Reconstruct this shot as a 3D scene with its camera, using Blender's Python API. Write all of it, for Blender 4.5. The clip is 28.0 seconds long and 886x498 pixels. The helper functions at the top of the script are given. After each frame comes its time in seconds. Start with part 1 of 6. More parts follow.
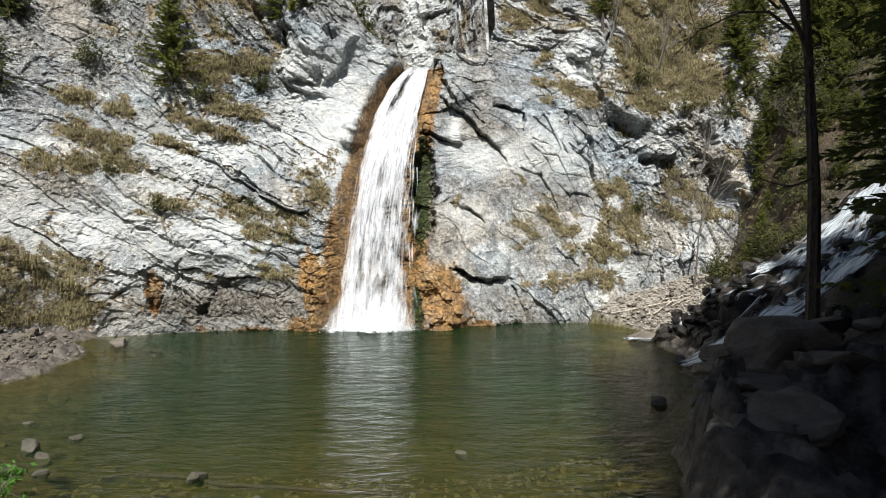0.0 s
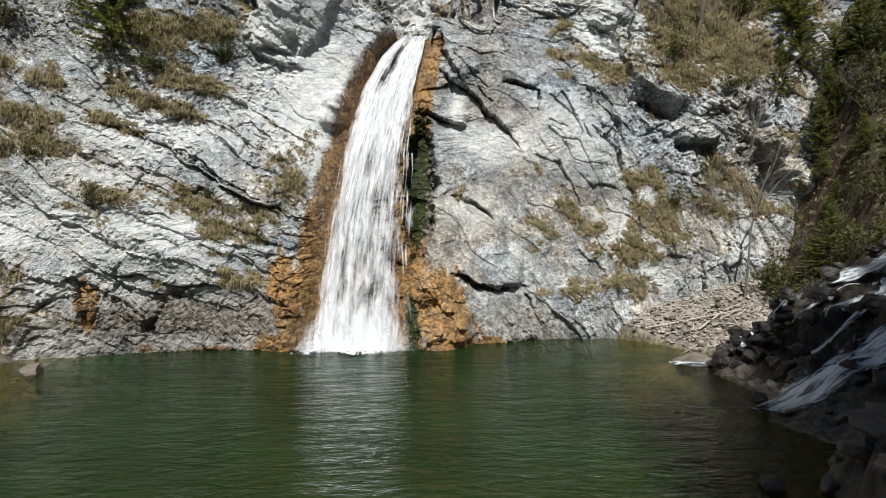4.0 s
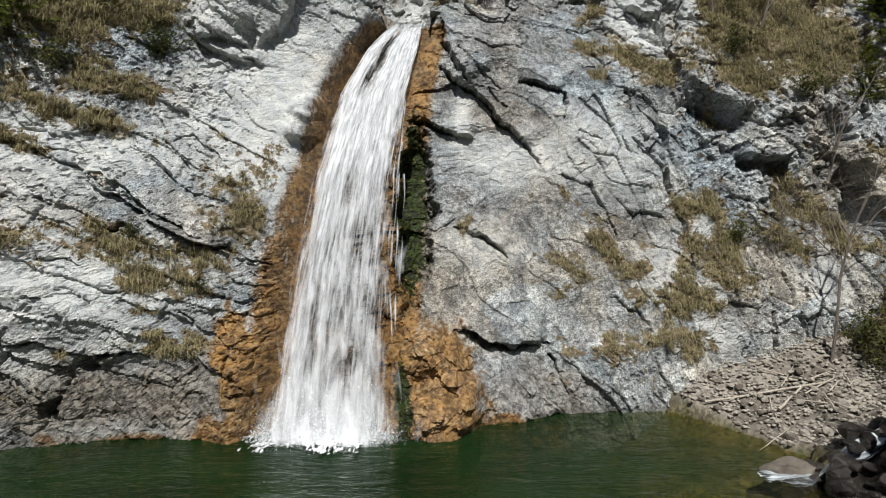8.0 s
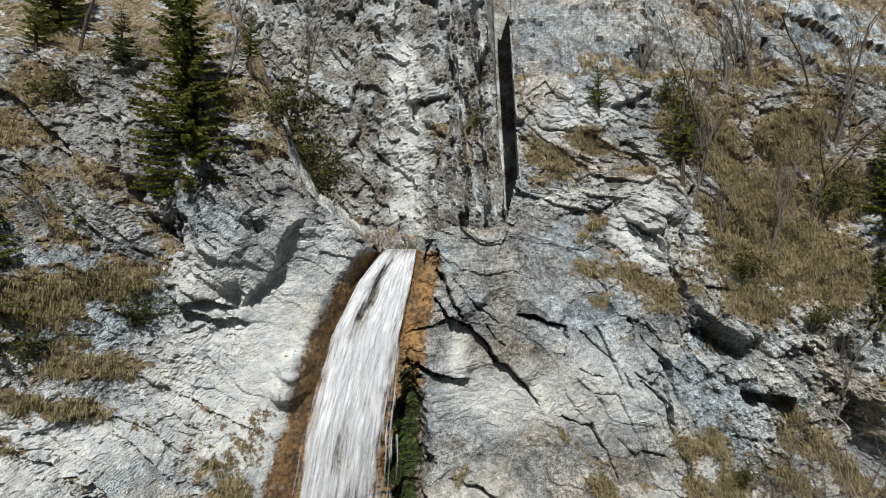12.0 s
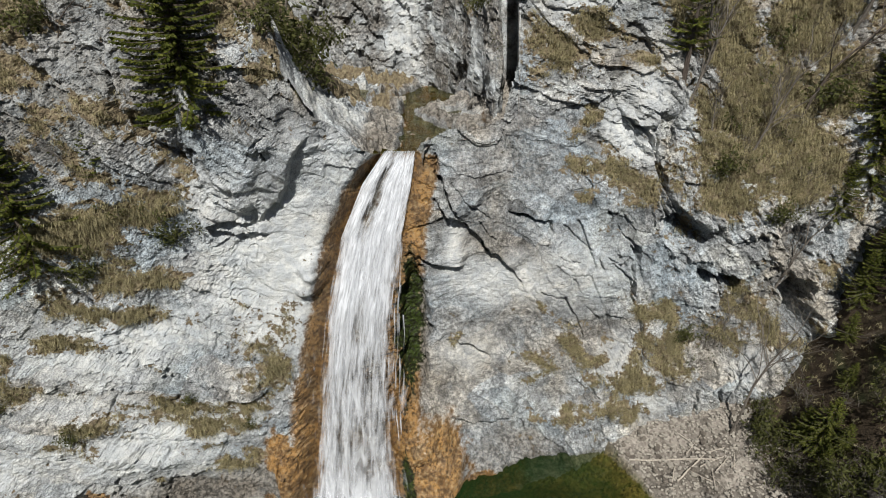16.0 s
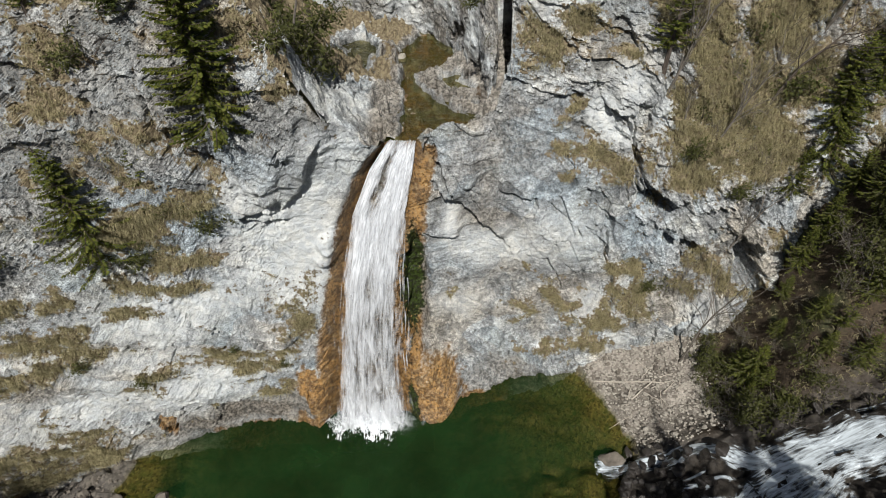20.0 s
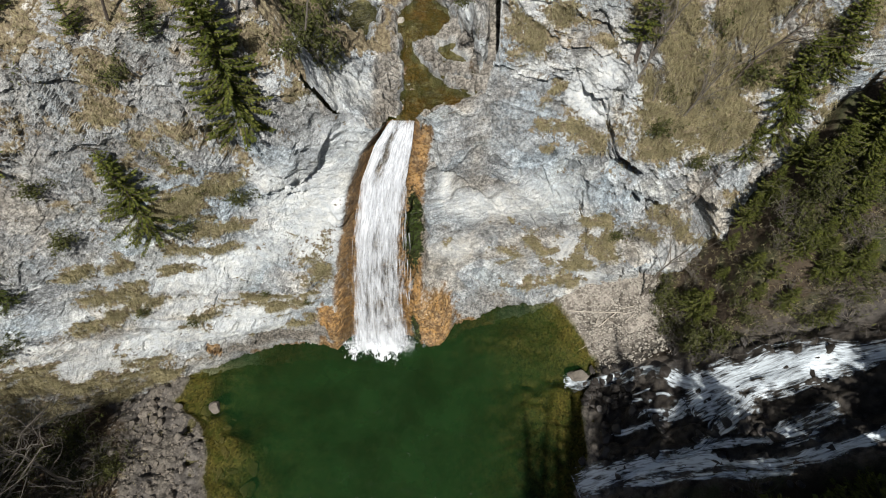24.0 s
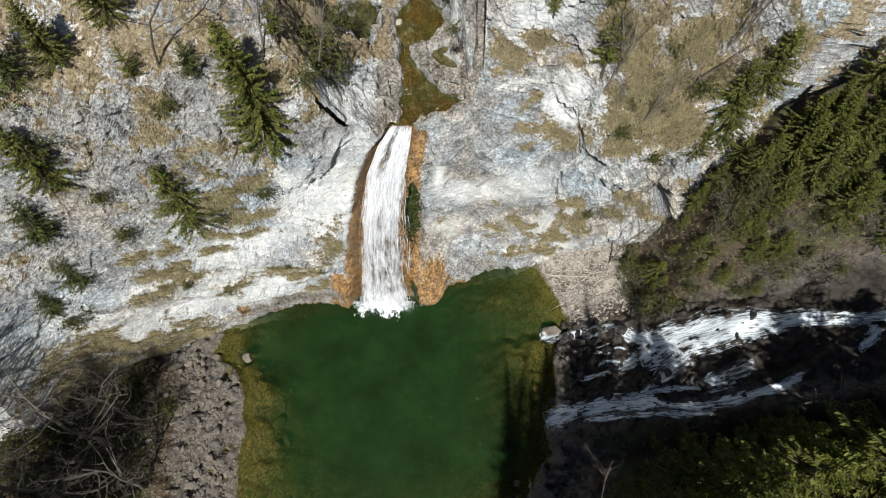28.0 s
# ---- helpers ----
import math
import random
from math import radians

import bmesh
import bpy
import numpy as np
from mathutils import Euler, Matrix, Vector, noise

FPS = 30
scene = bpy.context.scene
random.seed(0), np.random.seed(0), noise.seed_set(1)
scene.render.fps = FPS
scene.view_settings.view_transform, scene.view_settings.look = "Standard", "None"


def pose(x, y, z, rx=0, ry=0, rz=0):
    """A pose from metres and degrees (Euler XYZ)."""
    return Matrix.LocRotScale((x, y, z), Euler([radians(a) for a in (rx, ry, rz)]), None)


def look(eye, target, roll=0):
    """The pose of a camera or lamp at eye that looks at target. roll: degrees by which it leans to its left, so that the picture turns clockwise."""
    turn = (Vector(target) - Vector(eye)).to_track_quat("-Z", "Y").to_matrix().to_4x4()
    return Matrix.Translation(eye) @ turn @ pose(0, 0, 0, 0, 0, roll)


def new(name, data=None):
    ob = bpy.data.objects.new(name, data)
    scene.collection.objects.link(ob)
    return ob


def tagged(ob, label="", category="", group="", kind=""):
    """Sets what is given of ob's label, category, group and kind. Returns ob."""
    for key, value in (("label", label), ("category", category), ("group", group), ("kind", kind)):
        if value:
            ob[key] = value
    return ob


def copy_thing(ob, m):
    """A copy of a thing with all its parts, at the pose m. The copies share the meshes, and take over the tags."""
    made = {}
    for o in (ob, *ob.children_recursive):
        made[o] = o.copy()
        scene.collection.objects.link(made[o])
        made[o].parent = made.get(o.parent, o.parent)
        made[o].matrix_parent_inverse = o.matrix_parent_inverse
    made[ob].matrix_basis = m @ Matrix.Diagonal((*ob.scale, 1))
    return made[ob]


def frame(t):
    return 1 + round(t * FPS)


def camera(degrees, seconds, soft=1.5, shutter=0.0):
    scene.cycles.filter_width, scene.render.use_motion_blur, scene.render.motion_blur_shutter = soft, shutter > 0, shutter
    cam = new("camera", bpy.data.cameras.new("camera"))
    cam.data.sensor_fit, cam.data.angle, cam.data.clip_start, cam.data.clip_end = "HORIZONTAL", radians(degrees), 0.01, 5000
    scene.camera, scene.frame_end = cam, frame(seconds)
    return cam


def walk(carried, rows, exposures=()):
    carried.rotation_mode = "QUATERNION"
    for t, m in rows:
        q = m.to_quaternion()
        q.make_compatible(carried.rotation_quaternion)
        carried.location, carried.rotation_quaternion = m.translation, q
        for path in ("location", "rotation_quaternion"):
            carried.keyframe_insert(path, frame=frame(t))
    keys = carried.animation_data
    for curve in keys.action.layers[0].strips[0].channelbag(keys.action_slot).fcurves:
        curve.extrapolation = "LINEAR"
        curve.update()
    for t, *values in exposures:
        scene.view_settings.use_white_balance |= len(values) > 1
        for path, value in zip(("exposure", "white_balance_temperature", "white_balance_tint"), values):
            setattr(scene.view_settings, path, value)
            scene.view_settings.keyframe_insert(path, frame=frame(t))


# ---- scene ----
cam = camera(77.2, 28.0, 1.0)
METRES, EYE, TILT, LEAN, TURN = 45.0, 4.0, 0.0, 0.0, 0.0
ROWS = [
    (0.0, 0.0, 0.0, 0.0, 0.0, 0.0, -0.0),
    (0.5, 0.0001, 0.0085, -0.0001, 0.03, 0.04, 0.01),
    (1.0, 0.0004, 0.0182, -0.0002, 0.05, 0.07, 0.01),
    (1.5, 0.0003, 0.0289, 0.0002, 0.05, 0.07, 0.01),
    (2.0, 0.0006, 0.041, 0.0003, 0.07, 0.09, 0.01),
    (2.5, 0.0011, 0.0548, 0.0002, 0.09, 0.09, 0.01),
    (3.0, 0.0013, 0.0712, 0.0005, 0.09, 0.07, 0.01),
    (3.5, 0.0008, 0.0901, 0.0006, 0.07, 0.09, 0.02),
    (5.5, -0.0015, 0.1638, -0.0001, -0.12, 0.17, 0.03),
    (6.0, -0.0015, 0.1793, 0.0015, -0.11, 0.14, 0.01),
    (6.5, -0.0018, 0.1939, 0.0054, -0.14, 0.09, 0.0),
    (7.0, -0.0019, 0.2075, 0.0124, -0.14, 0.03, -0.01),
    (7.5, -0.0022, 0.2202, 0.0247, -0.15, -0.07, -0.06),
    (8.0, -0.0018, 0.2327, 0.0402, -0.14, -0.1, -0.09),
    (8.5, -0.0016, 0.2447, 0.0654, -0.19, -0.2, -0.1),
    (9.0, -0.001, 0.2526, 0.0949, -0.2, -0.45, -0.13),
    (9.5, -0.0007, 0.256, 0.1219, -0.22, -0.56, -0.11),
    (10.0, -0.0001, 0.2564, 0.1464, -0.19, -0.64, -0.14),
    (10.5, 0.0008, 0.2562, 0.1734, -0.14, -0.79, -0.15),
    (11.0, 0.0012, 0.2555, 0.2003, -0.16, -0.88, -0.14),
    (11.5, 0.0013, 0.255, 0.2252, -0.19, -0.96, -0.15),
    (13.5, 0.0026, 0.253, 0.3002, -0.16, -7.75, -0.04),
    (14.0, 0.0027, 0.2528, 0.3183, -0.17, -11.64, -0.04),
    (14.5, 0.0028, 0.2528, 0.3364, -0.2, -15.84, -0.01),
    (15.0, 0.0023, 0.2528, 0.3544, -0.29, -20.08, -0.01),
    (15.5, 0.0021, 0.2529, 0.3731, -0.33, -24.42, -0.03),
    (16.0, 0.002, 0.2525, 0.39, -0.38, -28.58, -0.01),
    (16.5, 0.0023, 0.2523, 0.4073, -0.39, -32.73, 0.01),
    (17.0, 0.0032, 0.2511, 0.4237, -0.36, -36.62, 0.07),
    (17.5, 0.0026, 0.2508, 0.4393, -0.44, -37.6, 0.06),
    (18.0, 0.0028, 0.2508, 0.4553, -0.43, -37.68, 0.05),
    (18.5, 0.0032, 0.251, 0.4713, -0.42, -38.72, 0.07),
    (19.0, 0.003, 0.2519, 0.4881, -0.45, -40.07, 0.04),
    (19.5, 0.0038, 0.2511, 0.5037, -0.41, -41.23, 0.07),
    (20.0, 0.0037, 0.251, 0.5199, -0.46, -42.65, 0.05),
    (20.5, 0.0045, 0.2506, 0.5362, -0.44, -44.11, 0.07),
    (21.0, 0.0054, 0.2503, 0.5528, -0.4, -45.67, 0.09),
    (21.5, 0.0059, 0.2495, 0.5683, -0.41, -47.12, 0.11),
    (23.5, 0.0093, 0.2462, 0.6304, -0.39, -52.89, 0.19),
    (24.0, 0.0104, 0.2452, 0.6463, -0.39, -54.25, 0.2),
    (24.5, 0.0115, 0.2439, 0.6626, -0.39, -55.23, 0.22),
    (25.0, 0.0125, 0.2431, 0.6802, -0.38, -56.12, 0.23),
    (25.5, 0.0135, 0.2422, 0.6974, -0.4, -57.05, 0.22),
    (26.0, 0.0145, 0.2417, 0.7149, -0.41, -57.99, 0.22),
    (26.5, 0.0155, 0.2411, 0.7328, -0.43, -58.94, 0.23),
    (27.0, 0.0164, 0.2408, 0.7511, -0.44, -59.9, 0.21),
    (27.5, 0.0178, 0.2406, 0.7694, -0.45, -60.87, 0.21),
    (28.0, 0.019, 0.2403, 0.7878, -0.46, -61.86, 0.21),
]
walk(cam, [(t, pose(0, 0, EYE, TILT, LEAN, TURN) @ pose(METRES * x, METRES * y, METRES * z, 90 + pitch, roll, yaw)) for t, x, y, z, yaw, pitch, roll in ROWS],
     [(0.0, 0.58), (3.0, 0.42), (6.0, 0.16), (8.0, 0.05), (11.0, -0.04), (16.0, -0.02), (20.0, 0.05), (24.0, 0.23), (28.0, 0.40)])

# ---- world, sun ----
SUN_ELEV, SUN_AZ = 51.0, 5.0     # the light travels towards SUN_AZ degrees right of north
world = bpy.data.worlds.new("world")
scene.world = world
world.use_nodes = True
sky = world.node_tree.nodes.new("ShaderNodeTexSky")
sky.sky_type, sky.sun_disc = "NISHITA", False
sky.sun_elevation, sky.sun_rotation = radians(SUN_ELEV), radians(180 + SUN_AZ)
world.node_tree.links.new(sky.outputs[0], world.node_tree.nodes["Background"].inputs[0])
world.node_tree.nodes["Background"].inputs[1].default_value = 0.043
sun = new("sun", bpy.data.lights.new("sun", "SUN"))
sun.data.energy, sun.data.angle, sun.data.color = 5.0, radians(0.5), (1.0, 0.98, 0.935)
ca, sa, ce, se = math.cos(radians(SUN_AZ)), math.sin(radians(SUN_AZ)), math.cos(radians(SUN_ELEV)), math.sin(radians(SUN_ELEV))
sun.matrix_world = look((-sa * ce * 60, -ca * ce * 60 + 20, se * 60), (0, 20, 0))


# ---- number helpers ----
def hash2(i, j, s):
    v = (i.astype(np.int64) * 374761393 + j.astype(np.int64) * 668265263 + s * 1274126177) & 0x7FFFFFFF
    v = ((v ^ (v >> 13)) * 1103515245) & 0x7FFFFFFF
    v = ((v ^ (v >> 16)) * 22695477) & 0x7FFFFFFF
    return ((v ^ (v >> 15)) & 0xFFFFF) / 1048575.0


def vnoise(x, y, s=0):
    """Smooth noise in -1..1."""
    i, j = np.floor(x), np.floor(y)
    u, v = x - i, y - j
    u, v = u * u * u * (u * (u * 6 - 15) + 10), v * v * v * (v * (v * 6 - 15) + 10)
    a, b = hash2(i, j, s), hash2(i + 1, j, s)
    c, d = hash2(i, j + 1, s), hash2(i + 1, j + 1, s)
    return 2 * (a + (b - a) * u + (c - a) * v + (a - b - c + d) * u * v) - 1


def fbm(x, y, s=0, octaves=4, gain=0.5):
    total, amp, norm = np.zeros_like(x), 1.0, 0.0
    for k in range(octaves):
        total += amp * vnoise(x * 2 ** k + 17.3 * k, y * 2 ** k - 9.1 * k, s + k)
        norm += amp
        amp *= gain
    return total / norm


def facets(x, y, s=0, tilt=0.6):
    """Broken rock: each cell is a plane with its own tilt and step. Returns height and the distance to the nearest joint."""
    i0, j0 = np.floor(x), np.floor(y)
    best = np.full_like(x, 1e9)
    second = np.full_like(x, 1e9)
    height = np.zeros_like(x)
    for di in (-1, 0, 1):
        for dj in (-1, 0, 1):
            i, j = i0 + di, j0 + dj
            px, py = i + 0.15 + 0.7 * hash2(i, j, s), j + 0.15 + 0.7 * hash2(i, j, s + 1)
            d = (x - px) ** 2 + (y - py) ** 2
            h = (hash2(i, j, s + 2) - 0.5) + tilt * ((hash2(i, j, s + 3) - 0.5) * (x - px) + (hash2(i, j, s + 4) - 0.5) * (y - py)) * 2
            near = d < best
            second = np.where(near, best, np.minimum(second, d))
            height = np.where(near, h, height)
            best = np.where(near, d, best)
    return height, np.sqrt(second) - np.sqrt(best)


def smooth(a, b, x):
    t = np.clip((x - a) / (b - a), 0, 1)
    return t * t * (3 - 2 * t)


def blur(a, n, axis):
    for _ in range(2):
        p = np.concatenate([np.repeat(np.take(a, [0], axis), n, axis), a, np.repeat(np.take(a, [-1], axis), n, axis)], axis)
        c = np.cumsum(p, axis)
        c = np.concatenate([np.zeros_like(np.take(c, [0], axis)), c], axis)
        m = a.shape[axis]
        a = (np.take(c, np.arange(2 * n + 1, 2 * n + 1 + m), axis) - np.take(c, np.arange(0, m), axis)) / (2 * n + 1)
    return a


def segment(x, z, x0, z0, x1, z1):
    """Distance from a segment, the place along it (0..1) and the side (positive: above its line)."""
    dx, dz = x1 - x0, z1 - z0
    n = math.hypot(dx, dz)
    t = np.clip(((x - x0) * dx + (z - z0) * dz) / n ** 2, 0, 1)
    return np.hypot(x - x0 - t * dx, z - z0 - t * dz), t, ((z - z0) * dx - (x - x0) * dz) / n


def ellipse(x, z, cx, cz, rx, rz, turn=0.0, edge=0.5):
    """1 inside, falling to 0 past the rim."""
    c, s = math.cos(radians(turn)), math.sin(radians(turn))
    u, v = (x - cx) * c + (z - cz) * s, -(x - cx) * s + (z - cz) * c
    return 1 - smooth(1 - edge, 1 + edge, np.hypot(u / rx, v / rz))


def sheet(name, P, material, keep=None, masks=None, parent=None, flat=False):
    """One mesh from a grid of places P (rows, columns, 3); keep: which faces stay; masks: named values on its points."""
    r, c = P.shape[:2]
    n = np.arange(r * c).reshape(r, c)
    quads = np.stack([n[:-1, :-1], n[:-1, 1:], n[1:, 1:], n[1:, :-1]], -1)
    quads = quads[keep] if keep is not None else quads.reshape(-1, 4)
    used, index = np.unique(quads, return_inverse=True)
    quads = index.reshape(-1, 4)
    me = bpy.data.meshes.new(name)
    pts = P.reshape(-1, 3)[used]
    me.vertices.add(len(pts))
    me.vertices.foreach_set("co", pts.astype(np.float32).ravel())
    me.loops.add(quads.size)
    me.loops.foreach_set("vertex_index", quads.astype(np.int32).ravel())
    me.polygons.add(len(quads))
    me.polygons.foreach_set("loop_start", np.arange(0, quads.size, 4, dtype=np.int32))
    me.polygons.foreach_set("loop_total", np.full(len(quads), 4, dtype=np.int32))
    me.update(calc_edges=True)
    me.polygons.foreach_set("use_smooth", np.full(len(quads), not flat))
    for key, values in (masks or {}).items():
        me.attributes.new(key, "FLOAT", "POINT").data.foreach_set("value", values.ravel()[used].astype(np.float32))
    me.materials.append(material)
    ob = new(name, me)
    ob.parent = parent
    return ob


def part(name, bm, material, parent, label=""):
    """Links a bmesh as one mesh object under a thing or a part."""
    me = bpy.data.meshes.new(name)
    bm.to_mesh(me)
    bm.free()
    me.materials.append(material)
    ob = new(name, me)
    ob.parent = parent
    return tagged(ob, label) if label else ob


def mesh_part(name, verts, faces, material, parent, label="", flat=True):
    me = bpy.data.meshes.new(name)
    me.from_pydata([tuple(v) for v in verts], [], faces)
    if not flat:
        me.polygons.foreach_set("use_smooth", np.ones(len(me.polygons), dtype=bool))
    me.materials.append(material)
    ob = new(name, me)
    ob.parent = parent
    return tagged(ob, label) if label else ob


# ---- materials ----
class Nodes:
    """A small builder of node materials."""

    def __init__(self, name, rough=0.9, spec=0.3):
        self.material = bpy.data.materials.new(name)
        self.material.use_nodes = True
        self.tree = self.material.node_tree
        self.shader = self.tree.nodes["Principled BSDF"]
        self.shader.inputs["Roughness"].default_value = rough
        self.shader.inputs["Specular IOR Level"].default_value = spec
        self.coord = self.tree.nodes.new("ShaderNodeTexCoord").outputs["Object"]

    def link(self, a, b):
        self.tree.links.new(a, b)

    def put(self, socket, value):
        if isinstance(value, (int, float)):
            socket.default_value = value
        elif isinstance(value, tuple):
            socket.default_value = (*value, 1.0) if len(value) == 3 else value
        else:
            self.link(value, socket)

    def warped(self, scale, amount):
        """The object's coordinates, pushed about by noise."""
        n = self.tree.nodes.new("ShaderNodeTexNoise")
        n.inputs["Scale"].default_value, n.inputs["Detail"].default_value = scale, 4
        self.link(self.coord, n.inputs["Vector"])
        v = self.tree.nodes.new("ShaderNodeVectorMath")
        v.operation = "MULTIPLY_ADD"
        self.link(n.outputs["Color"], v.inputs[0])
        v.inputs[1].default_value = (amount,) * 3
        self.link(self.coord, v.inputs[2])
        return v.outputs[0]

    def mapped(self, scale=(1, 1, 1), turn=(0, 0, 0), vector=None):
        n = self.tree.nodes.new("ShaderNodeMapping")
        n.inputs["Scale"].default_value = scale
        n.inputs["Rotation"].default_value = [radians(a) for a in turn]
        self.link(vector or self.coord, n.inputs["Vector"])
        return n.outputs[0]

    def noise(self, scale, detail=5, rough=0.6, vector=None, bend=0.0):
        n = self.tree.nodes.new("ShaderNodeTexNoise")
        n.inputs["Scale"].default_value, n.inputs["Detail"].default_value = scale, detail
        n.inputs["Roughness"].default_value, n.inputs["Distortion"].default_value = rough, bend
        self.link(vector or self.coord, n.inputs["Vector"])
        return n.outputs["Fac"]

    def cells(self, scale, feature="F1", vector=None):
        n = self.tree.nodes.new("ShaderNodeTexVoronoi")
        n.feature = feature
        n.inputs["Scale"].default_value = scale
        self.link(vector or self.coord, n.inputs["Vector"])
        return n.outputs["Distance"] if feature == "DISTANCE_TO_EDGE" else n.outputs["Color"]

    def ramp(self, value, *stops):
        n = self.tree.nodes.new("ShaderNodeValToRGB")
        while len(n.color_ramp.elements) < len(stops):
            n.color_ramp.elements.new(0.5)
        for e, (at, colour) in zip(n.color_ramp.elements, stops):
            e.position = at
            e.color = (*colour, 1) if isinstance(colour, tuple) else (colour, colour, colour, 1)
        self.link(value, n.inputs[0])
        return n.outputs[0]

    def mix(self, factor, a, b, how="MIX"):
        n = self.tree.nodes.new("ShaderNodeMix")
        n.data_type, n.blend_type = "RGBA", how
        self.put(n.inputs[0], factor)
        self.put(n.inputs[6], a)
        self.put(n.inputs[7], b)
        return n.outputs[2]

    def contrast(self, colour, bright, amount):
        n = self.tree.nodes.new("ShaderNodeBrightContrast")
        self.link(colour, n.inputs[0])
        n.inputs[1].default_value, n.inputs[2].default_value = bright, amount
        return n.outputs[0]

    def math(self, how, a, b=0.0, c=0.0):
        n = self.tree.nodes.new("ShaderNodeMath")
        n.operation = how
        for socket, value in zip(n.inputs, (a, b, c)):
            self.put(socket, value)
        return n.outputs[0]

    def mask(self, name):
        n = self.tree.nodes.new("ShaderNodeAttribute")
        n.attribute_name = name
        return n.outputs["Fac"]

    def random(self):
        return self.tree.nodes.new("ShaderNodeObjectInfo").outputs["Random"]

    def island(self):
        return self.tree.nodes.new("ShaderNodeNewGeometry").outputs["Random Per Island"]

    def bump(self, height, strength=0.5, distance=0.05, under=None):
        n = self.tree.nodes.new("ShaderNodeBump")
        n.inputs["Strength"].default_value, n.inputs["Distance"].default_value = strength, distance
        self.link(height, n.inputs["Height"])
        if under is not None:
            self.link(under, n.inputs["Normal"])
        self.link(n.outputs[0], self.shader.inputs["Normal"])
        return n.outputs[0]

    def done(self, colour=None, rough=None):
        if colour is not None:
            self.put(self.shader.inputs["Base Color"], colour)
        if rough is not None:
            self.put(self.shader.inputs["Roughness"], rough)
        return self.material


def rock_material(name, tint=(1, 1, 1), plain=False):
    """Weathered limestone: bluish grey, pale washes and cream scars, dark lichen, fine pits and veins; soil, ochre sinter, moss and
    wet stains where the masks say."""
    m = Nodes(name, 0.88, 0.25)
    big = m.noise(0.32, 4, 0.6, bend=0.6)
    patch = m.noise(0.8, 6, 0.68, bend=0.4)
    mid = m.noise(2.1, 5, 0.64)
    fine = m.noise(6.5, 4, 0.62)
    grain = m.noise(22.0, 3, 0.62)
    bedded = m.noise(1.0, 7, 0.7, m.mapped((0.7, 0.7, 3.0), (0, -27, 0)), 1.6)
    wash = m.noise(1.0, 6, 0.66, m.mapped((1.5, 1.5, 0.13)), 0.3)
    stone = m.ramp(big, (0.38, (0.36, 0.39, 0.415)), (0.5, (0.45, 0.462, 0.465)), (0.62, (0.55, 0.535, 0.485)))
    stone = m.mix(m.ramp(patch, (0.50, 0.0), (0.60, 0.8)), stone, (0.235, 0.238, 0.242))
    stone = m.mix(m.ramp(patch, (0.36, 0.6), (0.46, 0.0)), stone, (0.54, 0.55, 0.55))
    stone = m.mix(m.ramp(wash, (0.53, 0.0), (0.64, 0.7)), stone, (0.55, 0.575, 0.59))
    stone = m.mix(m.ramp(wash, (0.34, 0.75), (0.44, 0.0)), stone, (0.26, 0.268, 0.28))
    stone = m.mix(m.ramp(mid, (0.53, 0.0), (0.57, 0.42)), stone, (0.215, 0.215, 0.213))
    stone = m.mix(m.ramp(mid, (0.39, 0.45), (0.47, 0.0)), stone, (0.58, 0.57, 0.545))
    stone = m.mix(m.ramp(bedded, (0.47, 0.0), (0.497, 0.4), (0.503, 0.4), (0.53, 0.0)), stone, (0.18, 0.18, 0.18))
    stone = m.mix(m.ramp(fine, (0.54, 0.0), (0.585, 0.5)), stone, (0.17, 0.17, 0.168))
    stone = m.mix(m.ramp(fine, (0.37, 0.4), (0.465, 0.0)), stone, (0.70, 0.70, 0.69))
    stone = m.mix(m.ramp(grain, (0.53, 0.0), (0.565, 0.62)), stone, (0.11, 0.11, 0.108))
    stone = m.mix(m.ramp(grain, (0.38, 0.6), (0.46, 0.0)), stone, (0.62, 0.62, 0.61))
    stone = m.contrast(stone, 0.0, 0.16)
    stone = m.mix(1.0, stone, m.math("MULTIPLY_ADD", m.mask("tone"), 1.3, 1.0), "MULTIPLY")
    split = m.cells(0.8, "DISTANCE_TO_EDGE", m.mapped((0.8, 0.8, 1.7), (0, -32, 0), m.warped(1.1, 0.5)))
    hair = m.cells(2.6, "DISTANCE_TO_EDGE", m.mapped((0.8, 0.8, 1.6), (0, -40, 0), m.warped(2.5, 0.3)))
    where = m.ramp(patch, (0.46, 0.0), (0.54, 1.0))
    stone = m.mix(m.math("MULTIPLY", m.ramp(big, (0.46, 0.0), (0.56, 1.0)), m.ramp(split, (0.004, 0.6), (0.02, 0.0))), stone, (0.12, 0.115, 0.11))
    stone = m.mix(m.math("MULTIPLY", where, m.ramp(hair, (0.006, 0.5), (0.035, 0.0))), stone, (0.14, 0.135, 0.13))
    stone = m.mix(m.ramp(m.mask("hue"), (0.12, 0.0), (0.42, 0.75)), stone, m.mix(1.0, stone, (1.05, 0.93, 0.80), "MULTIPLY"))
    stone = m.mix(m.ramp(m.math("MULTIPLY", m.mask("hue"), -1.0), (0.12, 0.0), (0.42, 0.8)), stone, m.mix(1.0, stone, (0.86, 0.95, 1.02), "MULTIPLY"))
    chip = m.cells(2.2, "F1", m.mapped((0.8, 0.8, 1.5), (0, -33, 0), m.warped(2.0, 0.35)))
    flake = m.cells(6.5, "F1", m.mapped((0.8, 0.8, 1.5), (0, -40, 0), m.warped(5.0, 0.14)))
